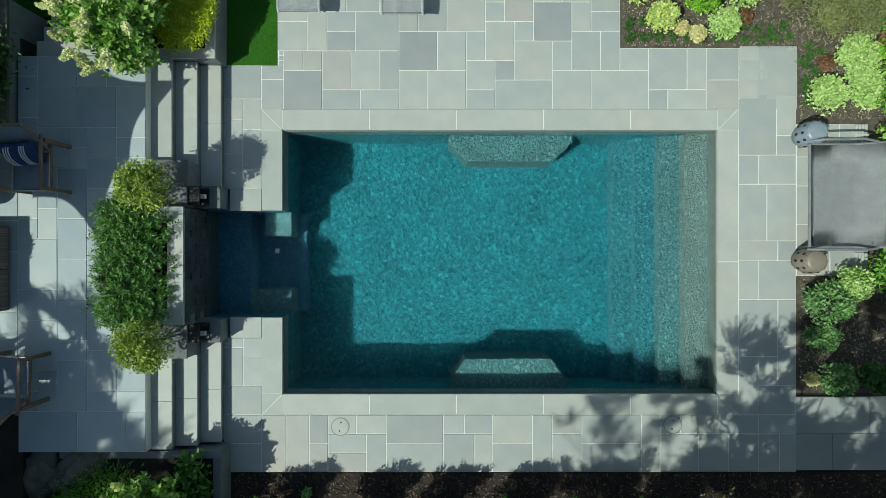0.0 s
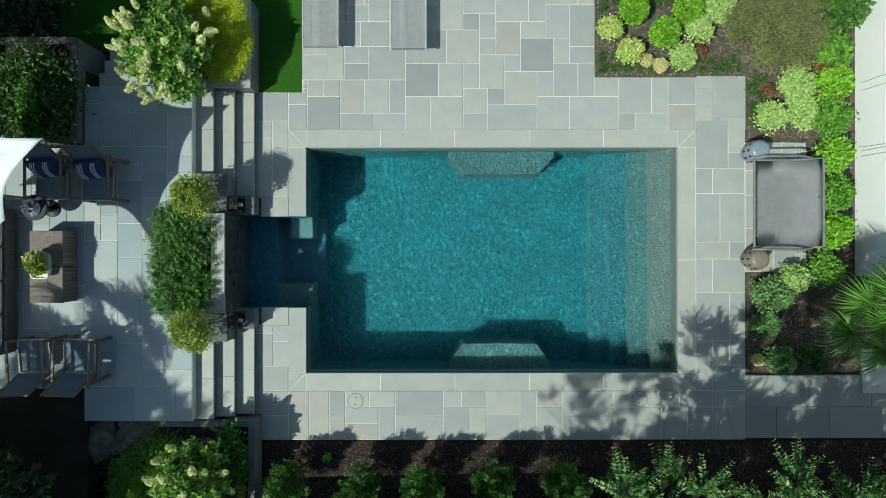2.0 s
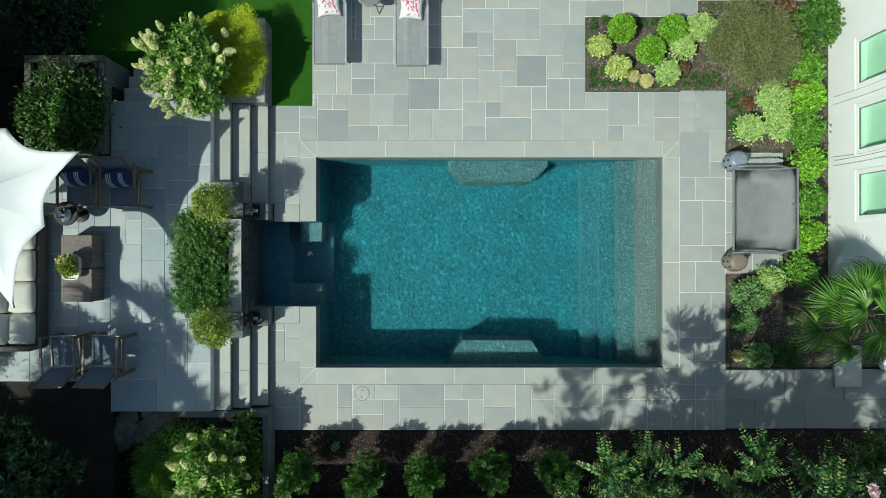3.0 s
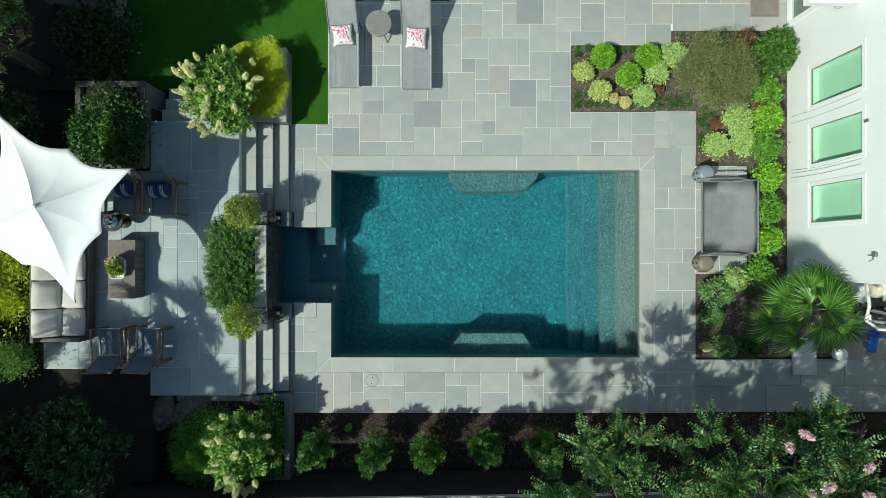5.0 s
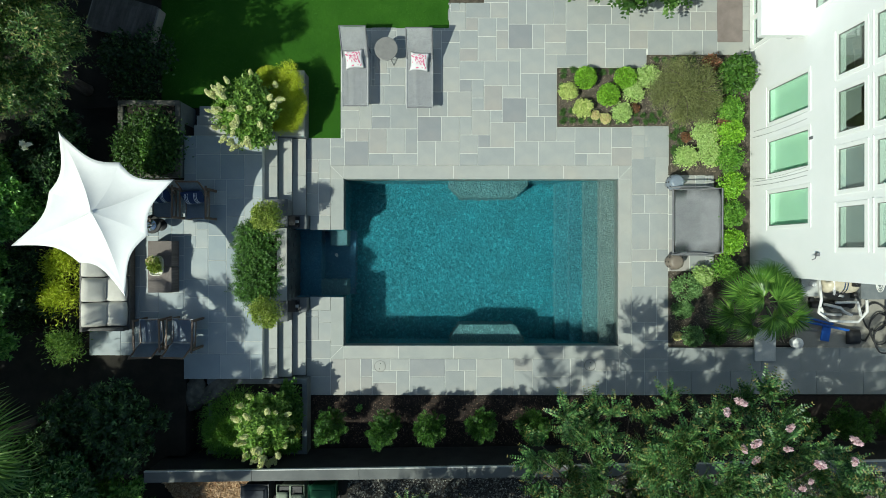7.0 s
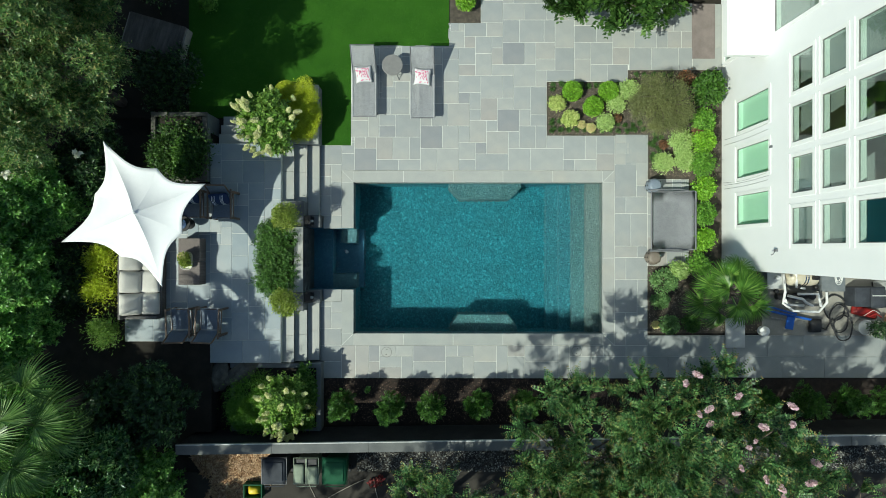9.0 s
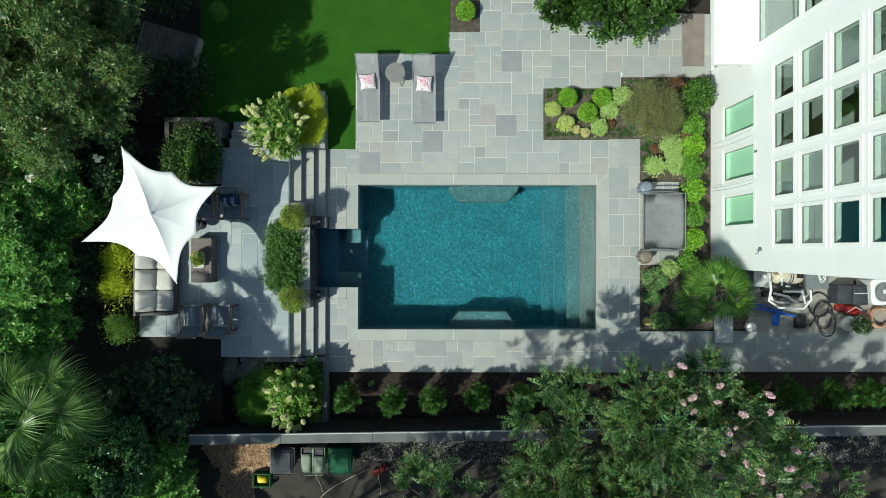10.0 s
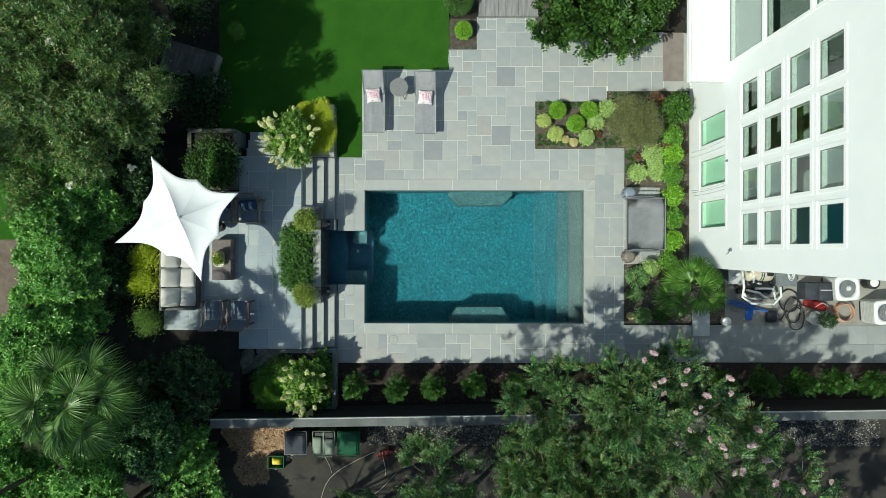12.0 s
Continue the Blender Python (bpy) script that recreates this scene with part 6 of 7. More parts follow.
for k in range(4):
    y0 = -1.13 + 0.588 * k
    part("seat_cushion", cushion(bmesh.new(), -0.06, 0.47, y0 + 0.003, y0 + 0.585, 0.30, 0.43, 0.035, 8), CUSHION, sofa, smooth=True)
    m = Matrix.Translation((-0.19, y0 + 0.294, 0.56)) @ Matrix.Rotation(radians(36 + 3 * math.sin(k * 2)), 4, "Y") @ Matrix.Rotation(radians(2.5 * math.sin(k * 5)), 4, "Z")
    part("back_cushion", cushion(bmesh.new(), -0.27, 0.27, -0.285, 0.285, -0.08, 0.06, 0.06, 8, m), CUSHION, sofa, smooth=True)

t = thing("coffee_table", pose(-6.81, -0.31, Z), "brown wicker coffee table in two halves", "table")
for y0 in (-0.62, 0.004):
    part("half", one_box(-0.285, 0.285, y0, y0 + 0.612, 0.03, 0.41, 0.012), WICKER, t)
    part("foot", one_box(-0.26, 0.26, y0 + 0.04, y0 + 0.57, 0.0, 0.03), BLACK, t)
t = thing("table_planter", pose(-6.83, -0.28, Z + 0.41), "cream oblong ceramic pot with yellow-green plants on the coffee table", "planter")
bm = bmesh.new()
prev = None
for sx, sy, z in ((0.12, 0.19, 0.0), (0.15, 0.225, 0.13), (0.16, 0.235, 0.14), (0.145, 0.22, 0.14), (0.14, 0.21, 0.10)):
    ring = [bm.verts.new((sx * math.copysign(abs(math.cos(a)) ** 0.4, math.cos(a)), sy * math.copysign(abs(math.sin(a)) ** 0.4, math.sin(a)), z)) for a in (2 * math.pi * (k + 0.5) / 24 for k in range(24))]
    if prev:
        for k in range(24):
            bm.faces.new((prev[k], prev[(k + 1) % 24], ring[(k + 1) % 24], ring[k]))
    prev = ring
bm.faces.new(prev)
part("pot", bm, CERAMIC, t)
obj("plant", leaf_mesh("plant", [(0.0, 0.05, 0.22, 0.15, 0.18, 0.15), (0.02, -0.06, 0.18, 0.14, 0.12, 0.12), (-0.05, 0.10, 0.28, 0.09, 0.09, 0.09)], 900, 0.075, 0.026, 501, out=1.0), LIME_LEAF, t)
obj("flowers", leaf_mesh("flowers", [(-0.02, 0.12, 0.33, 0.12, 0.10, 0.06)], 60, 0.05, 0.03, 502), CORAL_LEAF, t)


def armchair(x, y, turn_z, pillow, seed):
    """A teak armchair with a sling seat and back; it faces its own +y."""
    t = thing("armchair", pose(x, y, Z, 0, 0, turn_z), "teak armchair with a navy sling seat on the patio", "chair", "armchairs on the patio")
    for s in (-1, 1):
        part("front_leg", one_box(s * 0.30 - 0.025, s * 0.30 + 0.025, 0.33, 0.385, 0.0, 0.60, 0.006), TEAK, t)
        part("rear_leg", one_box(s * 0.30 - 0.025, s * 0.30 + 0.025, -0.36, -0.30, 0.0, 0.56, 0.006), TEAK, t)
        part("armrest", one_box(s * 0.302 - 0.022, s * 0.302 + 0.022, -0.40, 0.39, 0.60, 0.63, 0.008), TEAK, t)
        part("side_rail", one_box(s * 0.265 - 0.02, s * 0.265 + 0.02, -0.34, 0.36, 0.34, 0.39, 0.006), TEAK, t)
        part("back_post", tube(bmesh.new(), [(s * 0.258, -0.20, 0.36), (s * 0.258, -0.46, 0.92)], 0.022, seg=8), TEAK, t)
    part("top_rail", tube(bmesh.new(), [(-0.265, -0.46, 0.92), (0.265, -0.46, 0.92)], 0.022, seg=8), TEAK, t)
    part("front_rail", one_box(-0.285, 0.285, 0.34, 0.375, 0.33, 0.39, 0.006), TEAK, t)
    for name, prof in (("seat_sling", [(0.36, 0.40), (0.20, 0.385), (0.0, 0.37), (-0.18, 0.37)]), ("back_sling", [(-0.20, 0.39), (-0.265, 0.56), (-0.37, 0.73), (-0.455, 0.91)])):
        bm = bmesh.new()
        rows = [[bm.verts.new((u * 0.248, yy, zz - 0.015 * (1 - u * u))) for u in (-1, -0.5, 0, 0.5, 1)] for yy, zz in prof]
        for a, b in zip(rows, rows[1:]):
            for k in range(4):
                bm.faces.new((a[k], a[k + 1], b[k + 1], b[k]))
        bmesh.ops.solidify(bm, geom=bm.faces[:], thickness=0.006)
        part(name, bm, NAVY_SLING, t)
    part("seat_frame", tube(bmesh.new(), [(-0.265, 0.37, 0.40), (0.265, 0.37, 0.40), (0.265, -0.19, 0.375), (-0.265, -0.19, 0.375)], 0.016, seg=6, closed=True), RAIL, t, "grey metal seat frame")
    part("back_frame", tube(bmesh.new(), [(-0.26, -0.21, 0.40), (0.26, -0.21, 0.40), (0.26, -0.465, 0.925), (-0.26, -0.465, 0.925)], 0.015, seg=6, closed=True), RAIL, t, "grey metal back frame")
    if pillow:
        m = pose(x, y, Z, 0, 0, turn_z) @ pose(0.02, -0.14, 0.54, -52, 0, 6 * math.sin(seed))
        p = thing("throw_pillow", m, "navy throw pillow with white stripes on the armchair", "pillow", "striped pillows")
        part("cover", cushion(bmesh.new(), -0.25, 0.25, -0.19, 0.19, -0.05, 0.05, 0.055, 8), NAVY, p, smooth=True)
        for k in range(3):
            bm = bmesh.new()
            pts = [(0.06 + 0.035 * k + 0.04 * math.sin(f * 3), -0.17 + 0.34 * f, 0.052 + 0.055 * (1 - ((0.06 + 0.035 * k) / 0.25) ** 2) ** 0.5 * max(0.0, 1 - (2 * f - 1) ** 2) ** 0.5) for f in [i / 10 for i in range(11)]]
            tube(bm, pts, 0.006, seg=5)
            part("stripe", bm, STRIPE, p)
            bm = bmesh.new()
            pts = [(-0.15 + 0.03 * k + 0.04 * math.sin(f * 3), -0.17 + 0.34 * f, 0.052 + 0.055 * (1 - ((-0.13 + 0.03 * k) / 0.25) ** 2) ** 0.5 * max(0.0, 1 - (2 * f - 1) ** 2) ** 0.5) for f in [i / 10 for i in range(11)]]
            tube(bm, pts, 0.006, seg=5)
            part("stripe", bm, STRIPE, p)
    return t


armchair(-6.72, 1.22, 180, True, 1)
armchair(-5.93, 1.20, 180, True, 2)
armchair(-7.02, -1.93, 2, False, 3)
armchair(-6.25, -1.93, -2, False, 4)

t = thing("lantern_table", pose(-6.98, 0.70, Z), "round dark side table carrying a polished metal lantern", "table")
part("tabletop", lathe(bmesh.new(), [(0.21, 0.42), (0.22, 0.43), (0.22, 0.455), (0.21, 0.46)], 32), BLACK, t)
part("column", lathe(bmesh.new(), [(0.14, 0.0), (0.14, 0.02), (0.05, 0.06), (0.04, 0.40), (0.10, 0.42)], 24), BLACK, t)
t = thing("lantern", pose(-6.99, 0.68, Z + 0.46), "polished silver hurricane lantern on the round table", "lantern")
part("base", lathe(bmesh.new(), [(0.13, 0.0), (0.135, 0.02), (0.10, 0.04), (0.06, 0.06)], 28), SILVER, t)
part("body", lathe(bmesh.new(), [(0.06, 0.06), (0.085, 0.12), (0.07, 0.20), (0.03, 0.24)], 24), SILVER, t)
part("handle", tube(bmesh.new(), [(-0.07, 0, 0.18), (-0.11, 0, 0.26), (0.0, 0.0, 0.31), (0.11, 0, 0.26), (0.07, 0, 0.18)], 0.008, seg=6), SILVER, t)

# the four-pointed umbrella: ribs to long tips and short tips, cloth hung between them
umb = thing("umbrella", pose(-7.30, 0.87, Z), "large white four-pointed canvas umbrella with scooped edges", "umbrella")
TOP = Vector((0.18, -0.02, 2.41))
TIPS = [Vector(v) for v in ((1.65, 0.69, 2.1), (0.5, 1.05, 2.08), (-0.76, 1.69, 2.1), (-0.97, 0.44, 2.08), (-1.75, -0.69, 2.1), (-0.34, -1.04, 2.08), (0.63, -1.74, 2.1), (1.1, -0.47, 2.08))]
bm = bmesh.new()
NR, NS = 10, 8
for i in range(8):
    a, b = TIPS[i] - TOP, TIPS[(i + 1) % 8] - TOP
    grid = []
    for r in range(NR + 1):
        row = []
        for s in range(NS + 1):
            u, f = s / NS, r / NR
            edge = a.lerp(b, u)
            scoop = 1 - 0.17 * 4 * u * (1 - u) * f
            sag = -0.022 * 4 * u * (1 - u) * math.sin(f * math.pi * 0.9) - 0.30 * (f - f * f)
            p = TOP + edge * f * scoop + Vector((0, 0, sag + 0.10 * (1 - f) ** 4))
            row.append(bm.verts.new(p))
        grid.append(row)
    for r in range(NR):
        for s in range(NS):
            bm.faces.new((grid[r][s], grid[r + 1][s], grid[r + 1][s + 1], grid[r][s + 1]))
bmesh.ops.remove_doubles(bm, verts=bm.verts, dist=0.0005)
bmesh.ops.solidify(bm, geom=bm.faces[:], thickness=0.004)
for e in bm.edges:
    # the cloth is creased where it runs over a rib
    for v in TIPS:
        d = (v - TOP).to_2d().normalized()
        if all(abs((q.co - TOP).to_2d().cross(d)) < 0.004 and (q.co - TOP).to_2d().dot(d) > -0.001 for q in e.verts):
            e.smooth = False
part("canopy", bm, CANVAS, umb, "white canvas canopy", smooth=True)
for v in TIPS:
    part("rib", tube(bmesh.new(), [tuple(TOP.lerp(v, q / 8) + Vector((0, 0, 0.10 * (1 - q / 8) ** 4 - 0.30 * (q / 8 - q * q / 64) - 0.022))) for q in range(9)], 0.011, seg=6), ALU, umb)
part("pole", tube(bmesh.new(), [(TOP.x, TOP.y, 0.05), (TOP.x, TOP.y, TOP.z + 0.06)], 0.03, seg=12), ALU, umb)
part("finial", lathe(bmesh.new(), [(0.035, TOP.z + 0.085), (0.04, TOP.z + 0.105), (0.02, TOP.z + 0.12), (0.008, TOP.z + 0.125)], 16, (TOP.x, TOP.y)), CANVAS, umb)
part("base", lathe(bmesh.new(), [(0.13, 0.0), (0.14, 0.02), (0.13, 0.05), (0.06, 0.07), (0.05, 0.25)], 32, (TOP.x, TOP.y)), BLACK, umb)


def boulder(x, y, z, r, seed, label):
    bm = bmesh.new()
    bmesh.ops.create_icosphere(bm, subdivisions=4, radius=1.0)
    for v in bm.verts:
        k = 1 + 0.28 * noise.noise(v.co * 1.3 + Vector((seed, 0, 0))) + 0.16 * noise.noise(v.co * 3 + Vector((0, seed, 0))) + 0.07 * noise.noise(v.co * 8 + Vector((seed, seed, 0)))
        v.co = Vector((v.co.x * r[0] * k, v.co.y * r[1] * k, v.co.z * r[2] * k))
    o = part("boulder", bm, ROCK, None, "", True)
    o.matrix_world = pose(x, y, z, 0, 0, seed * 40)
    return tagged(o, label, "rock", "boulders by the patio")


boulder(-5.60, -3.36, 0.36, (0.62, 0.24, 0.24), 1, "long rough grey boulder at the patio's edge")
boulder(-6.30, -3.52, 0.34, (0.40, 0.32, 0.24), 2, "rough dark grey boulder in the shade")

# board platform in the shade by the lawn
t = thing("garden_platform", pose(-8.15, 5.88, 0.0, 0, 0, -16), "low dark weathered board platform in deep shade by the lawn", "platform")
for k in range(7):
    part("slat", one_box(-0.80, 0.80, -0.42 + 0.14 * k, -0.282 + 0.14 * k, 0.31, 0.35, 0.003), AGED_BOARD, t)
for x in (-0.8, 0.8):
    part("support", one_box(x - 0.05, x + 0.05, -0.40, 0.54, 0.0, 0.31), GREY_WOOD, t)


# ---- behind the wall ----
def wheelie_bin(x, y, mat, lid_mat, label, half=False):
    t = thing("wheelie_bin", pose(x, y, -0.04, 0, 0, 180), label, "bin", "wheeled bins")
    bm = bmesh.new()
    lo = [bm.verts.new((a * 0.22, b * 0.26, 0.06)) for a, b in ((-1, -1), (1, -1), (1, 1), (-1, 1))]
    hi = [bm.verts.new((a * 0.29, b * 0.33, 0.96)) for a, b in ((-1, -1), (1, -1), (1, 1), (-1, 1))]
    bm.faces.new(lo[::-1])
    for k in range(4):
        bm.faces.new((lo[k], lo[(k + 1) % 4], hi[(k + 1) % 4], hi[k]))
    bmesh.ops.bevel(bm, geom=bm.edges[:], offset=0.02, segments=2, affect="EDGES")
    part("body", bm, mat, t)
    if half:
        part("inside", one_box(-0.27, 0.27, -0.31, 0.30, 0.90, 0.95), BLACK, t, "dark open mouth")
        lid = part("lid", cushion(bmesh.new(), -0.32, -0.03, -0.14, 0.33, 0.965, 1.02, 0.03, 8), lid_mat, t, smooth=True)
        part("lid", cushion(bmesh.new(), 0.05, 0.32, -0.20, 0.33, 0.965, 1.02, 0.03, 8), lid_mat, t, smooth=True)
        part("divider", one_box(-0.02, 0.03, -0.34, 0.33, 0.95, 0.985, 0.006), mat, t)
    else:
        lid = part("lid", cushion(bmesh.new(), -0.32, 0.32, -0.36, 0.33, 0.965, 1.02, 0.03, 8), lid_mat, t, smooth=True)
        part("lid_panel", one_box(-0.24, 0.24, -0.26, 0.24, 1.045, 1.057, 0.005), lid_mat, lid)
    part("rim", tube(bmesh.new(), [(-0.33, -0.36, 0.97), (0.33, -0.36, 0.97), (0.33, 0.34, 0.97), (-0.33, 0.34, 0.97)], 0.018, seg=6, closed=True), ALU if mat is CHAR_PLASTIC else mat, t)
    part("handle", tube(bmesh.new(), [(-0.26, 0.34, 0.93), (-0.26, 0.41, 0.95), (0.26, 0.41, 0.95), (0.26, 0.34, 0.93)], 0.016, seg=8), mat, t)
    for s in (-1, 1):
        w = part("wheel", bmesh.new(), RUBBER, t)
        bm = lathe(bmesh.new(), [(0.10, -0.025), (0.10, 0.025), (0.04, 0.03)], 18)
        bm.to_mesh(w.data)
        bm.free()
        w.matrix_basis = Matrix.Translation((s * 0.27, 0.26, 0.10)) @ Matrix.Rotation(radians(90), 4, "Y")
    return t


wheelie_bin(-4.58, -5.92, CHAR_PLASTIC, CHAR_PLASTIC, "charcoal wheeled bin with a closed lid behind the wall")
wheelie_bin(-3.72, -5.92, OLIVE_PLASTIC, OLIVE_PLASTIC, "faded olive wheeled bin with a split lid behind the wall", True)
wheelie_bin(-2.96, -5.92, GREEN_PLASTIC, GREEN_PLASTIC, "green wheeled bin with a closed lid behind the wall")
t = thing("crate", pose(-5.40, -6.78, -0.04), "green plastic crate holding something yellow", "crate")
bm = bmesh.new()
for a in ((-0.26, 0.26, -0.20, -0.17, 0, 0.26), (-0.26, 0.26, 0.17, 0.20, 0, 0.26), (-0.26, -0.23, -0.17, 0.17, 0, 0.26), (0.23, 0.26, -0.17, 0.17, 0, 0.26), (-0.23, 0.23, -0.17, 0.17, 0, 0.03)):
    box(bm, *a)
part("body", bm, GREEN_PLASTIC, t)
part("contents", cushion(bmesh.new(), -0.15, 0.17, -0.10, 0.12, 0.03, 0.24, 0.05), YELLOW, t, "crumpled yellow contents", True)
# loose hoses and a red scrap on the driveway
for k, (ax, ay, bx, by, bow) in enumerate(((-4.05, -8.3, -2.25, -6.55, 0.35), (-3.5, -8.1, -1.55, -7.25, -0.22), (-2.05, -6.5, -1.95, -7.3, 0.12), (-3.9, -6.5, -3.65, -7.2, -0.05))):
    pts = []
    for q in range(13):
        f = q / 12
        w = bow * math.sin(math.pi * f) + 0.05 * math.sin(7 * f + k)
        pts.append((ax + (bx - ax) * f - (by - ay) * 0.5 * w, ay + (by - ay) * f + (bx - ax) * 0.5 * w, -0.02))
    o = part("garden_hose", tube(bmesh.new(), pts, 0.010, seg=6), PALE_HOSE)
    tagged(o, "thin pale hose curling over the dark driveway", "hose", "hoses on the driveway")
o = obj("red_seedling", leaf_mesh("red_seedling", [(-2.0, -6.6, 0.02, 0.20, 0.12, 0.08), (-1.82, -6.48, 0.03, 0.10, 0.10, 0.10)], 90, 0.09, 0.05, 620), DULL_RED)
tagged(o, "small dark red leaved seedling by the driveway", "plant")

# ---- pool equipment beside the house ----
t = thing("filter_tank", pose(9.85, -0.72, -0.02), "tan fibreglass pool filter tank with metal bands", "tank")
m = Matrix.Translation((0, 0, 0.42)) @ Matrix.Rotation(radians(90), 4, "Y")
bm = lathe(bmesh.new(), [(0.05, -0.46), (0.18, -0.43), (0.25, -0.34), (0.26, -0.10), (0.26, 0.22), (0.24, 0.34), (0.14, 0.42), (0.05, 0.44)], 28)
bm.transform(m)
part("shell", bm, TAN_PLASTIC, t, smooth=True)
for x in (-0.05, 0.02):
    bm = lathe(bmesh.new(), [(0.262, x), (0.270, x + 0.005), (0.270, x + 0.03), (0.262, x + 0.035)], 28, cap=False)
    bm.transform(m)
    part("band", bm, SILVER, t)
part("valve", one_box(0.12, 0.26, -0.08, 0.08, 0.66, 0.80, 0.02), BLACK, t)
part("gauge", lathe(bmesh.new(), [(0.05, 0.80), (0.05, 0.83), (0.04, 0.84)], 18, (0.19, 0)), BLACK, t)
for x in (-0.25, 0.2):
    part("foot", one_box(x - 0.06, x + 0.06, -0.20, 0.20, 0.0, 0.20), BLACK, t)
t = thing("pipework", pose(9.75, -1.25, -0.02), "white plastic pool pipes with elbows and valves", "pipes")
runs = [[(-0.45, 0.60, 0.5), (-0.40, 0.10, 0.5), (-0.40, -0.22, 0.4), (-0.08, -0.43, 0.35), (0.62, -0.46, 0.35), (0.85, -0.20, 0.35), (0.80, 0.10, 0.40)], [(-0.05, 0.05, 0.5), (0.5, 0.05, 0.5), (0.62, -0.30, 0.45)],
        [(-0.30, 0.0, 0.45), (0.15, -0.10, 0.40), (0.30, -0.20, 0.30), (0.50, -0.30, 0.30)], [(-0.50, 0.75, 0.6), (-0.20, 0.60, 0.65), (-0.15, 0.25, 0.6), (0.10, 0.20, 0.55)], [(-0.40, -0.10, 0.5), (-0.20, -0.26, 0.25), (0.30, -0.30, 0.2)]]
for r in runs:
    part("pipe", tube(bmesh.new(), r, 0.036, seg=10), PVC, t, smooth=True)
for x, y, z in ((-0.60, 0.12, 0.42), (0.25, 0.02, 0.22), (-0.10, 0.26, 0.58), (0.45, 0.24, 0.48)):
    part("valve", lathe(bmesh.new(), [(0.05, z - 0.06), (0.06, z - 0.02), (0.06, z + 0.05), (0.03, z + 0.08)], 14, (x, y)), BLACK, t)
part("union", lathe(bmesh.new(), [(0.055, 0.50), (0.06, 0.52), (0.06, 0.60), (0.05, 0.62)], 14, (-0.65, 0.5)), PVC, t)
for i, (x, y) in enumerate(((9.55, -1.28), (10.05, -1.26))):
    t = thing("pool_pump", pose(x, y - 0.02, -0.02), "black pool pump beside the pipes", "pump", "pool pumps")
    bm = lathe(bmesh.new(), [(0.05, -0.25), (0.09, -0.24), (0.10, 0.0), (0.09, 0.12), (0.05, 0.14)], 16)
    bm.transform(Matrix.Translation((0, 0, 0.14)) @ Matrix.Rotation(radians(90), 4, "Y"))
    part("motor", bm, BLACK, t)
    part("strainer", lathe(bmesh.new(), [(0.08, 0.0), (0.09, 0.24), (0.10, 0.25), (0.10, 0.28), (0.03, 0.30)], 18, (0.2, 0)), BLACK, t)
t = thing("control_box", pose(9.12, -0.80, -0.02), "grey equipment box against the house", "box")
part("case", one_box(-0.22, 0.22, -0.25, 0.25, 0.0, 0.42, 0.015), SLATE_GREY, t)
part("lid", one_box(-0.23, 0.23, -0.26, 0.26, 0.42, 0.45, 0.008), AC_GREY, t)
t = thing("wall_panel", pose(10.75, -0.72, -0.02), "grey pool heater cabinet with coiled clear hose on top", "heater")
part("case", one_box(-0.33, 0.33, -0.42, 0.28, 0.0, 0.40, 0.015), SLATE_GREY, t)
for r in (0.10, 0.14, 0.18):
    part("coil", tube(bmesh.new(), [(0.12 + 0.6 * r * math.cos(k * 0.393), r * 1.3 * math.sin(k * 0.393), 0.41 + 0.02 * (r > 0.12)) for k in range(16)], 0.010, seg=6, closed=True), PVC, t)
t = thing("folded_frame", pose(9.78, -1.92, -0.02, 0, 0, -10), "bright blue folded plastic ladder and pole lying by the pipes", "ladder")
part("pole", tube(bmesh.new(), [(-0.80, 0.10, 0.12), (0.70, 0.05, 0.12)], 0.035, seg=8), BLUE_PLASTIC, t)
part("pole", tube(bmesh.new(), [(-0.80, 0.22, 0.10), (0.10, 0.14, 0.12)], 0.03, seg=8), BLUE_PLASTIC, t)
part("panel", one_box(-0.14, 0.08, -0.32, 0.06, 0.08, 0.12, 0.015), BLUE_PLASTIC, t)
part("slat", one_box(-0.60, 0.0, -0.10, -0.06, 0.04, 0.08, 0.006), GREY_WOOD, t)
for i, (x, y, rx, ry) in enumerate(((11.02, -1.62, 0.30, 0.36), (11.12, -1.92, 0.26, 0.40), (11.20, -2.18, 0.26, 0.36))):
    o = part("hose_coil", tube(bmesh.new(), [(x + rx * math.cos(k * 0.262), y + ry * math.sin(k * 0.262), 0.03 + 0.045 * i + 0.02 * math.sin(k)) for k in range(24)], 0.020, seg=8, closed=True), RUBBER)
    tagged(o, "loop of thick black vacuum hose on the pad", "hose", "hose loops")
t = thing("pool_cleaner", pose(10.42, -2.12, -0.02), "black pool cleaner head on the pad", "cleaner")
part("body", cushion(bmesh.new(), -0.17, 0.17, -0.19, 0.19, 0.03, 0.20, 0.05), RUBBER, t, smooth=True)
for y in (-0.15, 0.15):
    bm = lathe(bmesh.new(), [(0.07, -0.02), (0.08, 0.0), (0.07, 0.02)], 14)
    bm.transform(Matrix.Translation((0, y, 0.08)) @ Matrix.Rotation(radians(90), 4, "X"))
    part("wheel", bm, RUBBER, t)
part("tail", tube(bmesh.new(), [(0.15, -0.05, 0.1), (0.35, -0.12, 0.06), (0.55, 0.2, 0.05)], 0.02, seg=8), RUBBER, t)
t = thing("red_sled", pose(11.85, -1.74, -0.02, 0, 0, -14), "bright red plastic tray with a scooped end", "tray")
part("tray", cushion(bmesh.new(), -0.38, 0.36, -0.14, 0.14, 0.02, 0.13, 0.05), RED_PLASTIC, t, smooth=True)
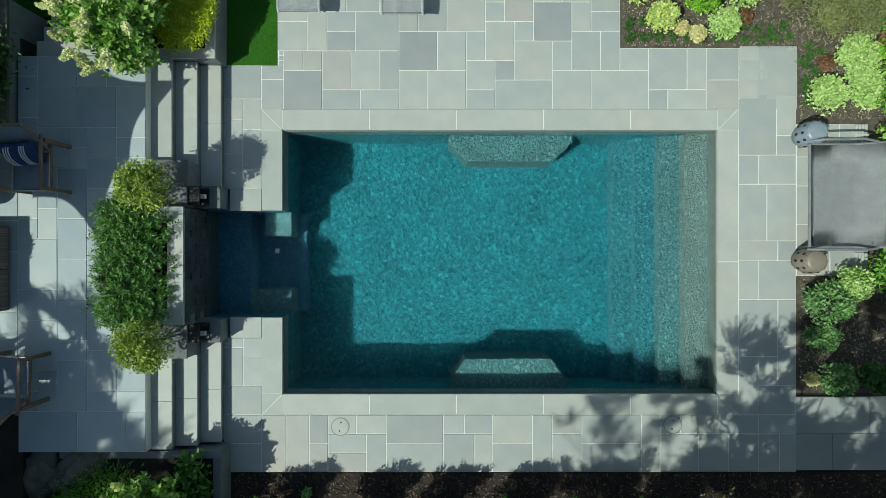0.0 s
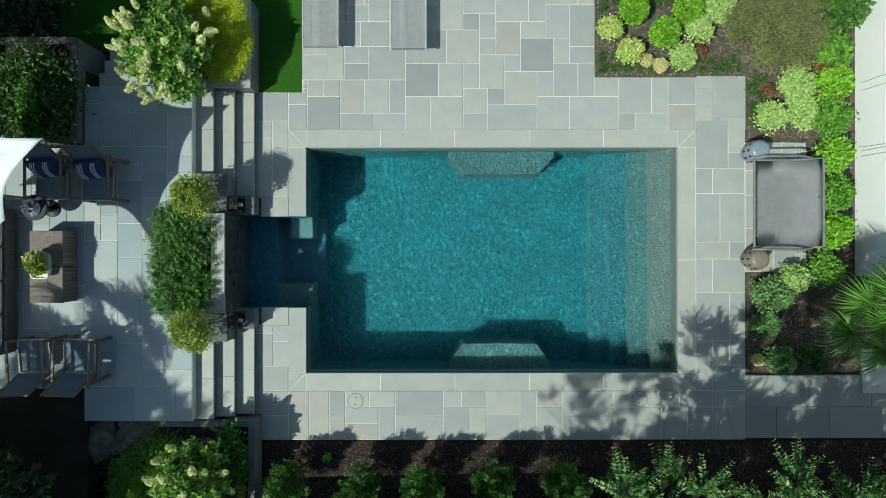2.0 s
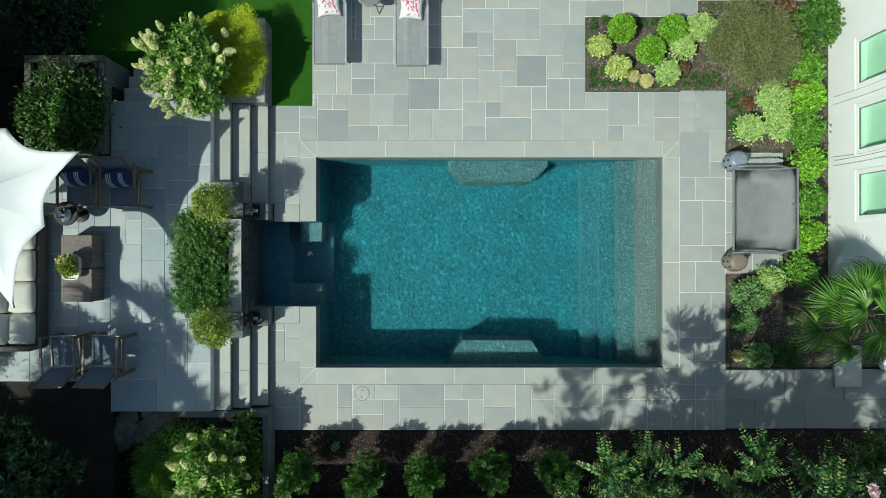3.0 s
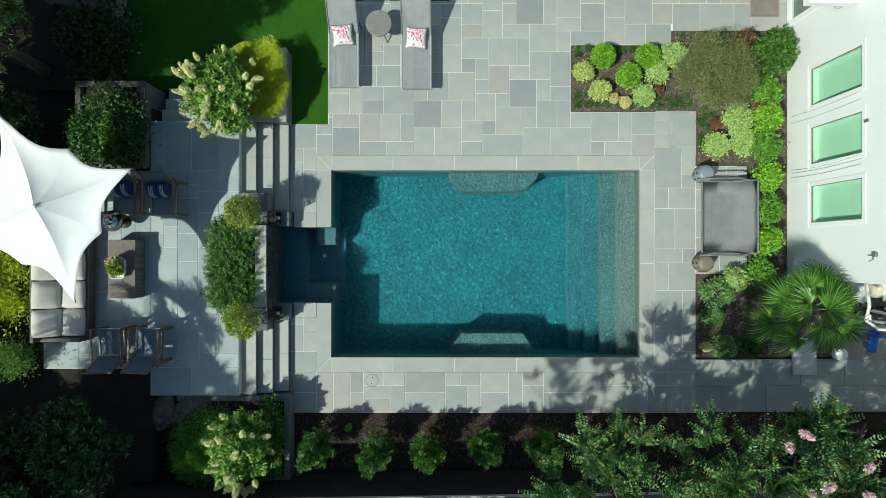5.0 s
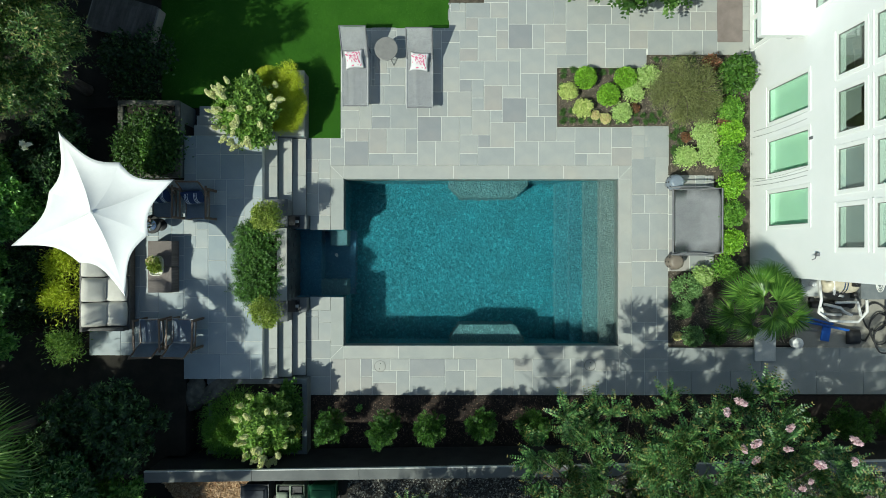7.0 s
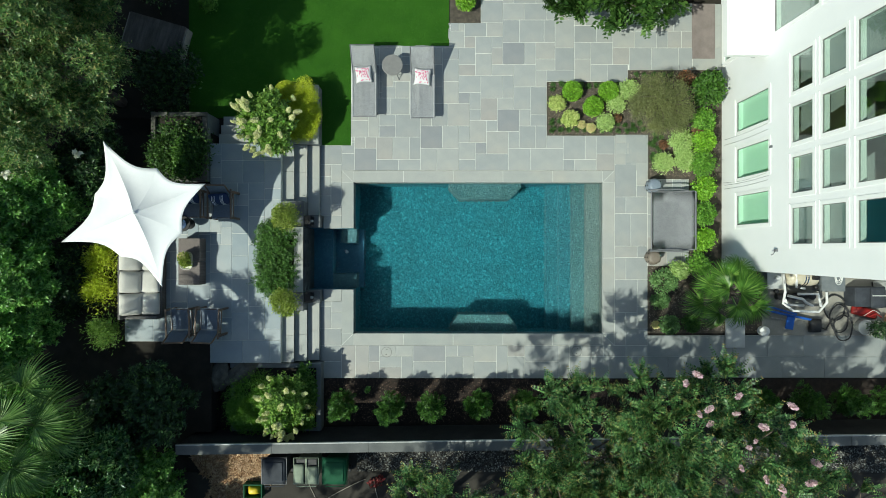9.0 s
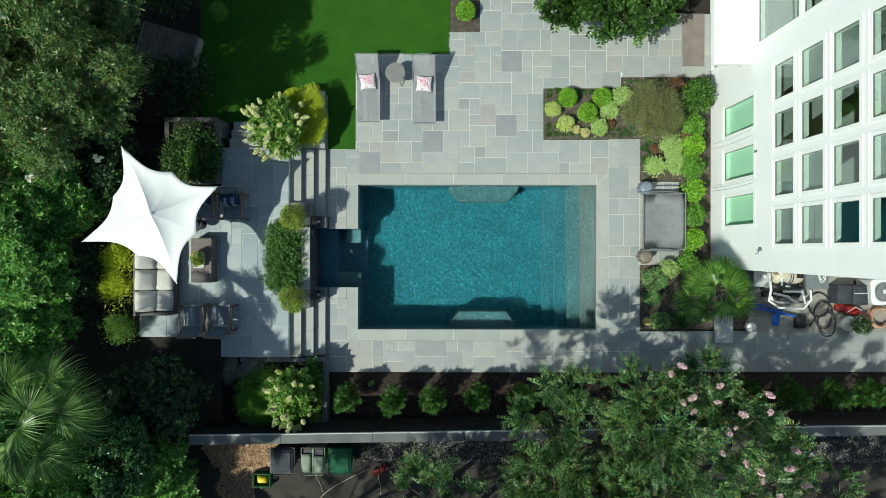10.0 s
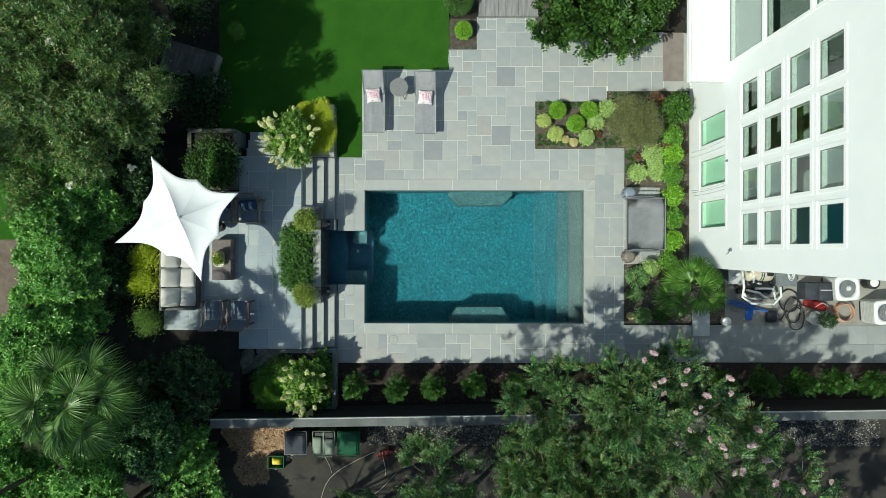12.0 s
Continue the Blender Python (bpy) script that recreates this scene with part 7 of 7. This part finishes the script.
part("grip", tube(bmesh.new(), [(0.05, -0.10, 0.22), (0.18, 0.02, 0.26), (0.40, -0.04, 0.2)], 0.02, seg=6), RED_PLASTIC, t)
part("rope", tube(bmesh.new(), [(-0.1, -0.12, 0.22), (0.1, 0.10, 0.24), (0.32, 0.05, 0.22)], 0.008, seg=5), PVC, t)
t = thing("grey_tote", pose(11.72, -1.26, -0.02), "dark grey storage tote with a snap lid", "bin")
part("body", one_box(-0.42, 0.42, -0.30, 0.24, 0.0, 0.46, 0.03), CHAR_PLASTIC, t)
part("lid", cushion(bmesh.new(), -0.02, 0.44, -0.32, 0.26, 0.46, 0.52, 0.02), CHAR_PLASTIC, t, smooth=True)
part("clip", one_box(0.0, 0.40, 0.0, 0.03, 0.53, 0.55, 0.004), AC_GREY, t)
t = thing("plant_pot", pose(11.75, -2.15, -0.02), "grey round pot with a leafy plant on the pad", "pot")
part("pot", lathe(bmesh.new(), [(0.16, 0.0), (0.20, 0.24), (0.22, 0.25), (0.22, 0.28), (0.19, 0.28), (0.18, 0.22), (0.05, 0.22)], 24), AC_GREY, t)
obj("foliage", leaf_mesh("foliage", [(0.30, -0.05, 0.36, 0.28, 0.24, 0.20)], 620, 0.08, 0.03, 601), DARK_LEAF, t)
t = thing("hose_reel", pose(12.74, -1.98, -0.02), "coil of tan garden hose on the pad", "hose")
for k in range(7):
    r = 0.30 - 0.014 * (k % 4)
    part("loop", tube(bmesh.new(), [(r * math.cos(a * 0.314) + 0.01 * math.sin(k), r * math.sin(a * 0.314), 0.03 + 0.034 * k) for a in range(20)], 0.016, seg=6, closed=True), COPPER_HOSE, t)


def condenser(x, y, turn_z, label):
    t = thing("air_conditioner", pose(x, y, -0.02, 0, 0, turn_z), label, "air conditioner", "air conditioners by the house")
    part("cabinet", one_box(-0.35, 0.35, -0.35, 0.35, 0.05, 0.66, 0.05), AC_GREY, t)
    rim = bmesh.new()
    loops = []
    for r, z, sq in ((0.375, 0.66, 0.35), (0.375, 0.70, 0.35), (0.31, 0.72, 0.5), (0.27, 0.70, 0.9), (0.26, 0.60, 1.0)):
        ring_pts = []
        for k in range(32):
            c, s = math.cos(2 * math.pi * k / 32), math.sin(2 * math.pi * k / 32)
            ring_pts.append(rim.verts.new((r * math.copysign(abs(c) ** sq, c), r * math.copysign(abs(s) ** sq, s), z)))
        loops.append(ring_pts)
    for a, b in zip(loops, loops[1:]):
        for k in range(32):
            rim.faces.new((a[k], a[(k + 1) % 32], b[(k + 1) % 32], b[k]))
    part("top_rim", rim, PVC, t, "pale moulded rim round the fan", True)
    for side in range(4):
        for k in range(9):
            bm = one_box(-0.365, -0.351, -0.30, 0.30, 0.10 + 0.06 * k, 0.135 + 0.06 * k)
            bm.transform(Matrix.Rotation(radians(90 * side), 4, "Z"))
            part("louvre", bm, AC_GREY, t)
    part("fan_well", lathe(bmesh.new(), [(0.262, 0.662), (0.262, 0.666), (0.02, 0.666)], 32), SLATE_GREY, t, "dark fan opening")
    for k in range(3):
        bm = one_box(0.05, 0.25, -0.10, 0.10, -0.005, 0.005)
        bm.transform(Matrix.Translation((0, 0, 0.70)) @ Matrix.Rotation(k * 2.094 + 0.4, 4, "Z") @ Matrix.Rotation(radians(16), 4, "X"))
        part("blade", bm, ALU, t)
    part("hub", lathe(bmesh.new(), [(0.075, 0.69), (0.075, 0.725), (0.03, 0.73)], 16), AC_GREY, t)
    part("badge", one_box(-0.07, 0.07, -0.045, 0.045, 0.732, 0.737), PVC, t)
    for r in (0.10, 0.15, 0.20, 0.245):
        part("guard_ring", tube(bmesh.new(), [(r * math.cos(k * 0.262), r * math.sin(k * 0.262), 0.745) for k in range(24)], 0.003, seg=5, closed=True), RAIL, t)
    for k in range(6):
        a = k * 1.047
        part("guard_wire", tube(bmesh.new(), [(0.03 * math.cos(a), 0.03 * math.sin(a), 0.75), (0.30 * math.cos(a), 0.30 * math.sin(a), 0.725)], 0.003, seg=5), RAIL, t)
    for x0 in (-0.3, 0.3):
        part("foot", one_box(x0 - 0.04, x0 + 0.04, -0.3, 0.3, 0.0, 0.05), BLACK, t)
    return t


condenser(12.46, -1.18, 4, "light grey air conditioner with a round top fan")
condenser(13.66, -1.92, 3, "light grey air conditioner with louvred sides")
t = thing("round_vent", pose(13.55, -1.02, -0.02), "dark round drum with a pale lid by the house", "drum")
part("drum", lathe(bmesh.new(), [(0.20, 0.0), (0.21, 0.30), (0.20, 0.32)], 24), RUBBER, t)
part("lid", lathe(bmesh.new(), [(0.13, 0.32), (0.13, 0.35), (0.08, 0.37), (0.02, 0.375)], 24), PVC, t)
t = thing("white_jug", pose(8.98, -2.28, -0.02), "white plastic jug by the path", "jug")
part("jug", lathe(bmesh.new(), [(0.12, 0.0), (0.14, 0.03), (0.14, 0.18), (0.05, 0.24), (0.04, 0.27)], 18), PVC, t)
t = thing("stepping_slab", pose(8.22, -2.34, -0.03), "grey stone slab beside the palm bed, coloured pale as if sunlit", "slab")
# the pale grey stands in for sun that the palm keeps off
part("slab", one_box(-0.27, 0.27, -0.42, 0.42, 0.0, 0.06, 0.008), AC_GREY, t)
o = part("white_tarp", cushion(bmesh.new(), -14.2, -13.5, -3.3, -2.3, 0.56, 0.80, 0.15), PVC, smooth=True)
tagged(o, "pale folded tarpaulin on the bare yard", "tarpaulin")


# ---- paving stones, last ----
def paving(parent, x0, x1, y0, y1, z, thick, material, seed, joint=0.011, unit=0.1524, sizes=((2, 2), (4, 4), (4, 3), (3, 4), (3, 3), (2, 3), (3, 2), (4, 2), (6, 4), (4, 5), (5, 4), (3, 5), (2, 4))):
    """Squared stones of several sizes fitted together at random, each a piece of its own."""
    rng = random.Random(seed)
    nx, ny = max(1, round((x1 - x0) / unit)), max(1, round((y1 - y0) / unit))
    ux, uy = (x1 - x0) / nx, (y1 - y0) / ny
    free = [[True] * ny for _ in range(nx)]
    cache = {}
    for j in range(ny):
        for i in range(nx):
            if not free[i][j]:
                continue
            fits = []
            for w, h in sizes + ((3, 1), (1, 3), (2, 1), (1, 2), (1, 1)):
                if i + w <= nx and j + h <= ny and all(free[a][b] for a in range(i, i + w) for b in range(j, j + h)):
                    # leave no slivers of one unit beside the stone
                    gap = 0
                    while i + w + gap < nx and free[i + w + gap][j]:
                        gap += 1
                    fits.append((w, h, (0.0005 if gap == 1 or ny - j - h == 1 else 1.0) * (w * h) ** (0.75 if min(w, h) > 1 else 5) * (0.0002 if min(w, h) < 2 else 1)))
            w, h, _ = rng.choices(fits, [f[2] for f in fits])[0]
            for a in range(i, i + w):
                for b in range(j, j + h):
                    free[a][b] = False
            if (w, h) not in cache:
                hw, hh, c = w * ux / 2 - joint / 2, h * uy / 2 - joint / 2, 0.004
                v = [(-hw, -hh, -thick), (hw, -hh, -thick), (hw, hh, -thick), (-hw, hh, -thick), (-hw, -hh, -c), (hw, -hh, -c), (hw, hh, -c), (-hw, hh, -c),
                     (-hw + c, -hh + c, 0), (hw - c, -hh + c, 0), (hw - c, hh - c, 0), (-hw + c, hh - c, 0)]
                f = [(8, 9, 10, 11)] + [(k, (k + 1) % 4, 4 + (k + 1) % 4, 4 + k) for k in range(4)] + [(4 + k, 4 + (k + 1) % 4, 8 + (k + 1) % 4, 8 + k) for k in range(4)]
                me = raw_mesh("flagstone", v, f)
                me.materials.append(material)
                cache[w, h] = me
            o = new("flagstone", cache[w, h])
            o.parent = parent
            o.location = (x0 + (i + w / 2) * ux, y0 + (j + h / 2) * uy, z + rng.uniform(-0.0015, 0.0015))


def coping_row(x0, x1, y0, y1, n, along):
    for k in range(n):
        a = (x0 + (x1 - x0) * k / n, x0 + (x1 - x0) * (k + 1) / n) if along == "x" else (x0, x1)
        b = (y0 + (y1 - y0) * k / n, y0 + (y1 - y0) * (k + 1) / n) if along == "y" else (y0, y1)
        gx, gy = (0.005, 0.0) if along == "x" else (0.0, 0.005)
        part("coping", one_box(a[0] + gx, a[1] - gx, b[0] + gy, b[1] - gy, -0.065, 0.004, 0.006), COPING, terrace)


def mitre(cx, cy, sx, sy, w=0.335):
    """A corner of the coping in two stones that meet on the diagonal."""
    for k in (0, 1):
        bm = bmesh.new()
        pts = [(0, 0), (w, w), (0, w)] if k else [(0, 0), (w, 0), (w, w)]
        up = [(cx + sx * (a + (0.006 if not k else -0.0)), cy + sy * (b + (0.006 if k else 0.0)), 0.004) for a, b in pts]
        if sx * sy < 0:
            up.reverse()
        hi = [bm.verts.new(p) for p in up]
        lo = [bm.verts.new((p[0], p[1], -0.065)) for p in up]
        bm.faces.new(hi)
        for i in range(3):
            bm.faces.new((lo[i], lo[(i + 1) % 3], hi[(i + 1) % 3], hi[i]))
        part("coping", bm, COPING, terrace)


CW = 0.335
coping_row(PX0, PX1, PY1, PY1 + CW, 5, "x")
coping_row(PX0, PX1, PY0 - CW, PY0, 5, "x")
coping_row(PX1, PX1 + CW, PY0, PY1, 2, "y")
coping_row(PX0 - CW, PX0, SY1, PY1, 1, "y")
coping_row(PX0 - CW, PX0, PY0, SY0, 1, "y")
coping_row(-3.47, PX0 - CW, SY1, SY1 + 0.355, 1, "x")
coping_row(-3.47, PX0 - CW, SY0 - 0.335, SY0, 1, "x")
for cx, cy, sx, sy in ((PX0, PY1, -1, 1), (PX1, PY1, 1, 1), (PX1, PY0, 1, -1), (PX0, PY0, -1, -1)):
    mitre(cx, cy, sx, sy)

def flag_mesh(w, h, thick, material):
    """One squared stone with a small chamfer round its top."""
    a, b, c = w / 2, h / 2, 0.004
    v = [(-a, -b, -thick), (a, -b, -thick), (a, b, -thick), (-a, b, -thick), (-a, -b, -c), (a, -b, -c), (a, b, -c), (-a, b, -c),
         (-a + c, -b + c, 0), (a - c, -b + c, 0), (a - c, b - c, 0), (-a + c, b - c, 0)]
    f = [(8, 9, 10, 11)] + [(k, (k + 1) % 4, 4 + (k + 1) % 4, 4 + k) for k in range(4)] + [(4 + k, 4 + (k + 1) % 4, 8 + (k + 1) % 4, 8 + k) for k in range(4)]
    me = raw_mesh("flagstone", v, f)
    me.materials.append(material)
    return me


def lay(parent, x0, y0, u, v, low, high, plan, areas, seed, joint=0.012):
    """Bluestone laid to a plan in steps of u by v: each line is a course, "row | column width depth | ...", d marks a dark stone; the rest of the areas is filled at random."""
    rng = random.Random(seed)
    cache = {}
    free = {}
    for i in range(low, high[0]):
        for j in range(high[1]):
            x, y = x0 + (i + 0.5) * u, y0 + (j + 0.5) * v
            free[i, j] = any(a <= x <= b and c <= y <= d for a, b, c, d in areas)

    def put(i, j, w, h, material):
        key = round(w, 2), round(h, 2), material.name
        if key not in cache:
            cache[key] = flag_mesh(w * u - joint, h * v - joint, 0.03, material)
        o = new("flagstone", cache[key])
        o.parent = parent
        o.location = (x0 + (i + w / 2) * u, y0 + (j + h / 2) * v, rng.uniform(-0.0015, 0.0015))
        for a, b in free:
            if i <= a + 0.5 <= i + w and j <= b + 0.5 <= j + h:
                free[a, b] = False

    for line in plan.split("\n"):
        course = line.split("|")
        for stone in course[1:]:
            n = stone.split()
            put(float(n[0]), float(course[0]), float(n[1]), float(n[2]), STONE_DARK if len(n) > 3 else STONE)
    sizes = ((8, 8), (8, 6), (6, 8), (6, 6), (4, 6), (6, 4), (8, 4), (4, 4), (4, 8), (12, 8), (3, 4), (4, 3), (3, 3), (2, 4), (4, 2), (2, 3), (3, 2), (2, 2), (1, 4), (4, 1), (1, 2), (2, 1), (1, 1))
    for j in range(high[1]):
        for i in range(low, high[0]):
            if not free[i, j]:
                continue
            fits = [(w, h) for w, h in sizes if all(free.get((a, b), False) for a in range(i, i + w) for b in range(j, j + h))]
            w, h = rng.choices(fits, [(a * b) ** (1.3 if min(a, b) > 3 else 0.6) * (0.02 if min(a, b) < 3 else 1) for a, b in fits])[0]
            put(i, j, w, h, STONE)


NORTH_PLAN = """0 | -4.6 4.6 6.1 | 0 8 8 d | 8 8 4 | 16 8 4 | 24 6 8 | 30 8 8 | 38 6 4 | 44 12 6 | 56 8 8 | 64 12 8 | 76 4 4 | 80 8 4 | 88 6.8 6
4 | 8 6 8 | 14 6 8 | 20 4 8 | 38 6 6 | 76 8 8.5 | 84 4 8.5
6 | 44 4 4 d | 48 8 8 | 88 6.8 6.5
6.1 | -4.6 4.6 3
8 | 0 4 4 | 4 4 4 | 24 8 8 d | 32 6 8 | 56 4 6 | 60 6 8 | 66 4 8 | 70 6 4.5
10 | 38 4 6 | 42 6 8
12 | -1.3 6.3 6 | 5 4 8 | 9 6 4 d | 15 9 8
14 | 48 4 4 | 52 8 8 d
16 | 9 6 4 | 24 4 8 | 28 6 8 | 34 8 8 | 60 4 6 | 64 6 4
18 | -1.3 6.3 6 | 42 4 4 | 46 6 8
20 | 5 8 6 | 13 7 6 | 64 6 10
22 | 42 4 6 | 52 6 4 | 58 6 8
24 | 38 4 4 d | 32 6 8
26 | 10 5 4 | 15 5 6 | 46 8 8 | 54 4 8
28 | 38 8 6
30 | 58 8 8 | 66 4 6
32 | 70 10 4 | 32 6 8 | 80 6 8 | 86 6 6 | 92 7.5 6
34 | 38 6 4 | 44 6 8 | 50 8 4
36 | 66 7 4 | 73 7 8 | 100 8 8 | 108 10 8 | 118 5 8
38 | 38 6 6 | 50 4 6 | 54 8 8 d | 62 4 8 | 86 8 8 | 94 6 6
40 | 32 6 4 | 66 7 6 | 80 6 6
42 | 44 6 6
44 | 34.6 5.4 6 | 40 4 4 | 50 4 4 | 73 7 10 | 94 8 6 | 102 8 6 | 110 4 6 | 114 5 6 | 119 4 6
46 | 54 6 8 | 60 9 8 | 69 4 8 | 80 8 6 | 88 6 6
48 | 40 8 5 | 48 6 5
50 | 94 8 8 | 102 8 8 | 110 6 8 | 116 7 8"""
SOUTH_PLAN = """0 | -12.4 7.8 6 | -4.6 5 12 | 0.4 4.9 12 | 5.3 3.9 6 | 9.2 8 4 | 17.2 4.2 8 | 21.4 11.8 6 | 33.2 6.4 8 | 39.6 3.9 8 | 43.5 8.3 6 | 51.8 4.1 12 | 55.9 6.2 8 | 62.1 12.4 6 | 74.5 3.9 12 | 78.4 8 8 | 86.4 6.3 8 | 92.7 6.2 8 | 98.9 4.4 8 | 103.3 3.5 8
4 | 9.2 8 4
6 | -12.4 7.8 6 | 5.3 3.9 6 d | 21.4 11.8 6 d | 43.5 8.3 6 | 62.1 12.4 6
8 | 9.2 5.9 4 | 15.1 6.3 4 | 33.2 4.4 4 | 37.6 5.9 4 | 55.9 6.2 4 | 78.4 4.3 4 | 82.7 8 4 | 90.7 8.2 4 | 98.9 7.9 4"""
EAST_PLAN = """0 | 0 4.1 12 | 4.1 7.9 6
6 | 4.1 4.1 6 | 8.2 3.8 8
12 | 0 8.2 11.7
14 | 8.2 3.8 9.7
23.7 | 0 4.1 8 | 4.1 7.9 8
31.7 | 0 8.2 4.1 | 8.2 3.8 4.1
35.8 | 0 5.9 11.7 | 5.9 6.1 11.7
47.5 | 0 4.1 6 | 4.1 7.9 6
53.5 | 0 7.9 11.7 | 7.9 4.1 4
57.5 | 7.9 4.1 8.1
65.2 | 0 4 6.2
65.6 | 4 8 9.9
71.4 | 0 4 4.1"""
WEST_PLAN = """0 | 0 3.9 7.2 | 3.9 3.9 4.2
4.2 | 3.9 3.9 8
7.2 | 0 3.9 7
12.2 | 3.9 3.9 6.3
14.2 | 0 3.9 4.3
18.5 | 0 7.8 6.9"""
lay(terrace, -2.59, 2.256, 0.07805, 0.0793, -5, (124, 67), NORTH_PLAN, [a for a in TERRACE if a[2] > 2.0 and a[0] > -3.0 and a[1] != 6.91], 21)
lay(terrace, -2.59, -3.64, 0.07805, 0.0775, -13, (107, 12), SOUTH_PLAN, [(-3.56, 5.74, -3.64, -2.71)], 22)
lay(terrace, 4.805, -2.71, 0.0779, 0.0789, 0, (12, 76), EAST_PLAN, [(4.80, 5.745, -2.71, 3.25)], 23)
lay(terrace, -3.56, 0.97, 0.0782, 0.0787, 0, (8, 25), WEST_PLAN, [(-3.56, -2.95, 0.97, 2.97)], 24)
lay(terrace, -3.56, -2.71, 0.0782, 0.0781, 0, (8, 16), "0 | 0 7.8 6", [(-3.56, -2.95, -2.71, -1.46)], 25)
lay(terrace, 5.745, -0.45, 0.0777, 0.0788, 0, (15, 31), "0 | 0 7 10.5 | 7 8 10.5\n10.5 | 0 6 8 | 6 9 8\n18.5 | 0 9 6 | 9 6 12.6\n24.5 | 0 9 6.6", [(5.74, 6.91, -0.45, 2.01)], 26)
paving(patio, -6.42, -4.49, -3.08, 2.90, PATIO_Z, 0.03, PATIO_STONE, 5)
paving(patio, -8.75, -6.42, -2.50, 1.80, PATIO_Z, 0.03, PATIO_STONE, 6)
paving(side_path, 5.74, 18, -3.62, -2.42, -0.012, 0.02, PATH_STONE, 7, 0.006, 0.2, ((6, 3), (3, 3), (5, 3), (4, 3)))
paving(terrace, 7.02, 7.85, 5.12, 7.0, -0.015, 0.02, COPING, 8, 0.006, 0.2, ((4, 3), (2, 3)))
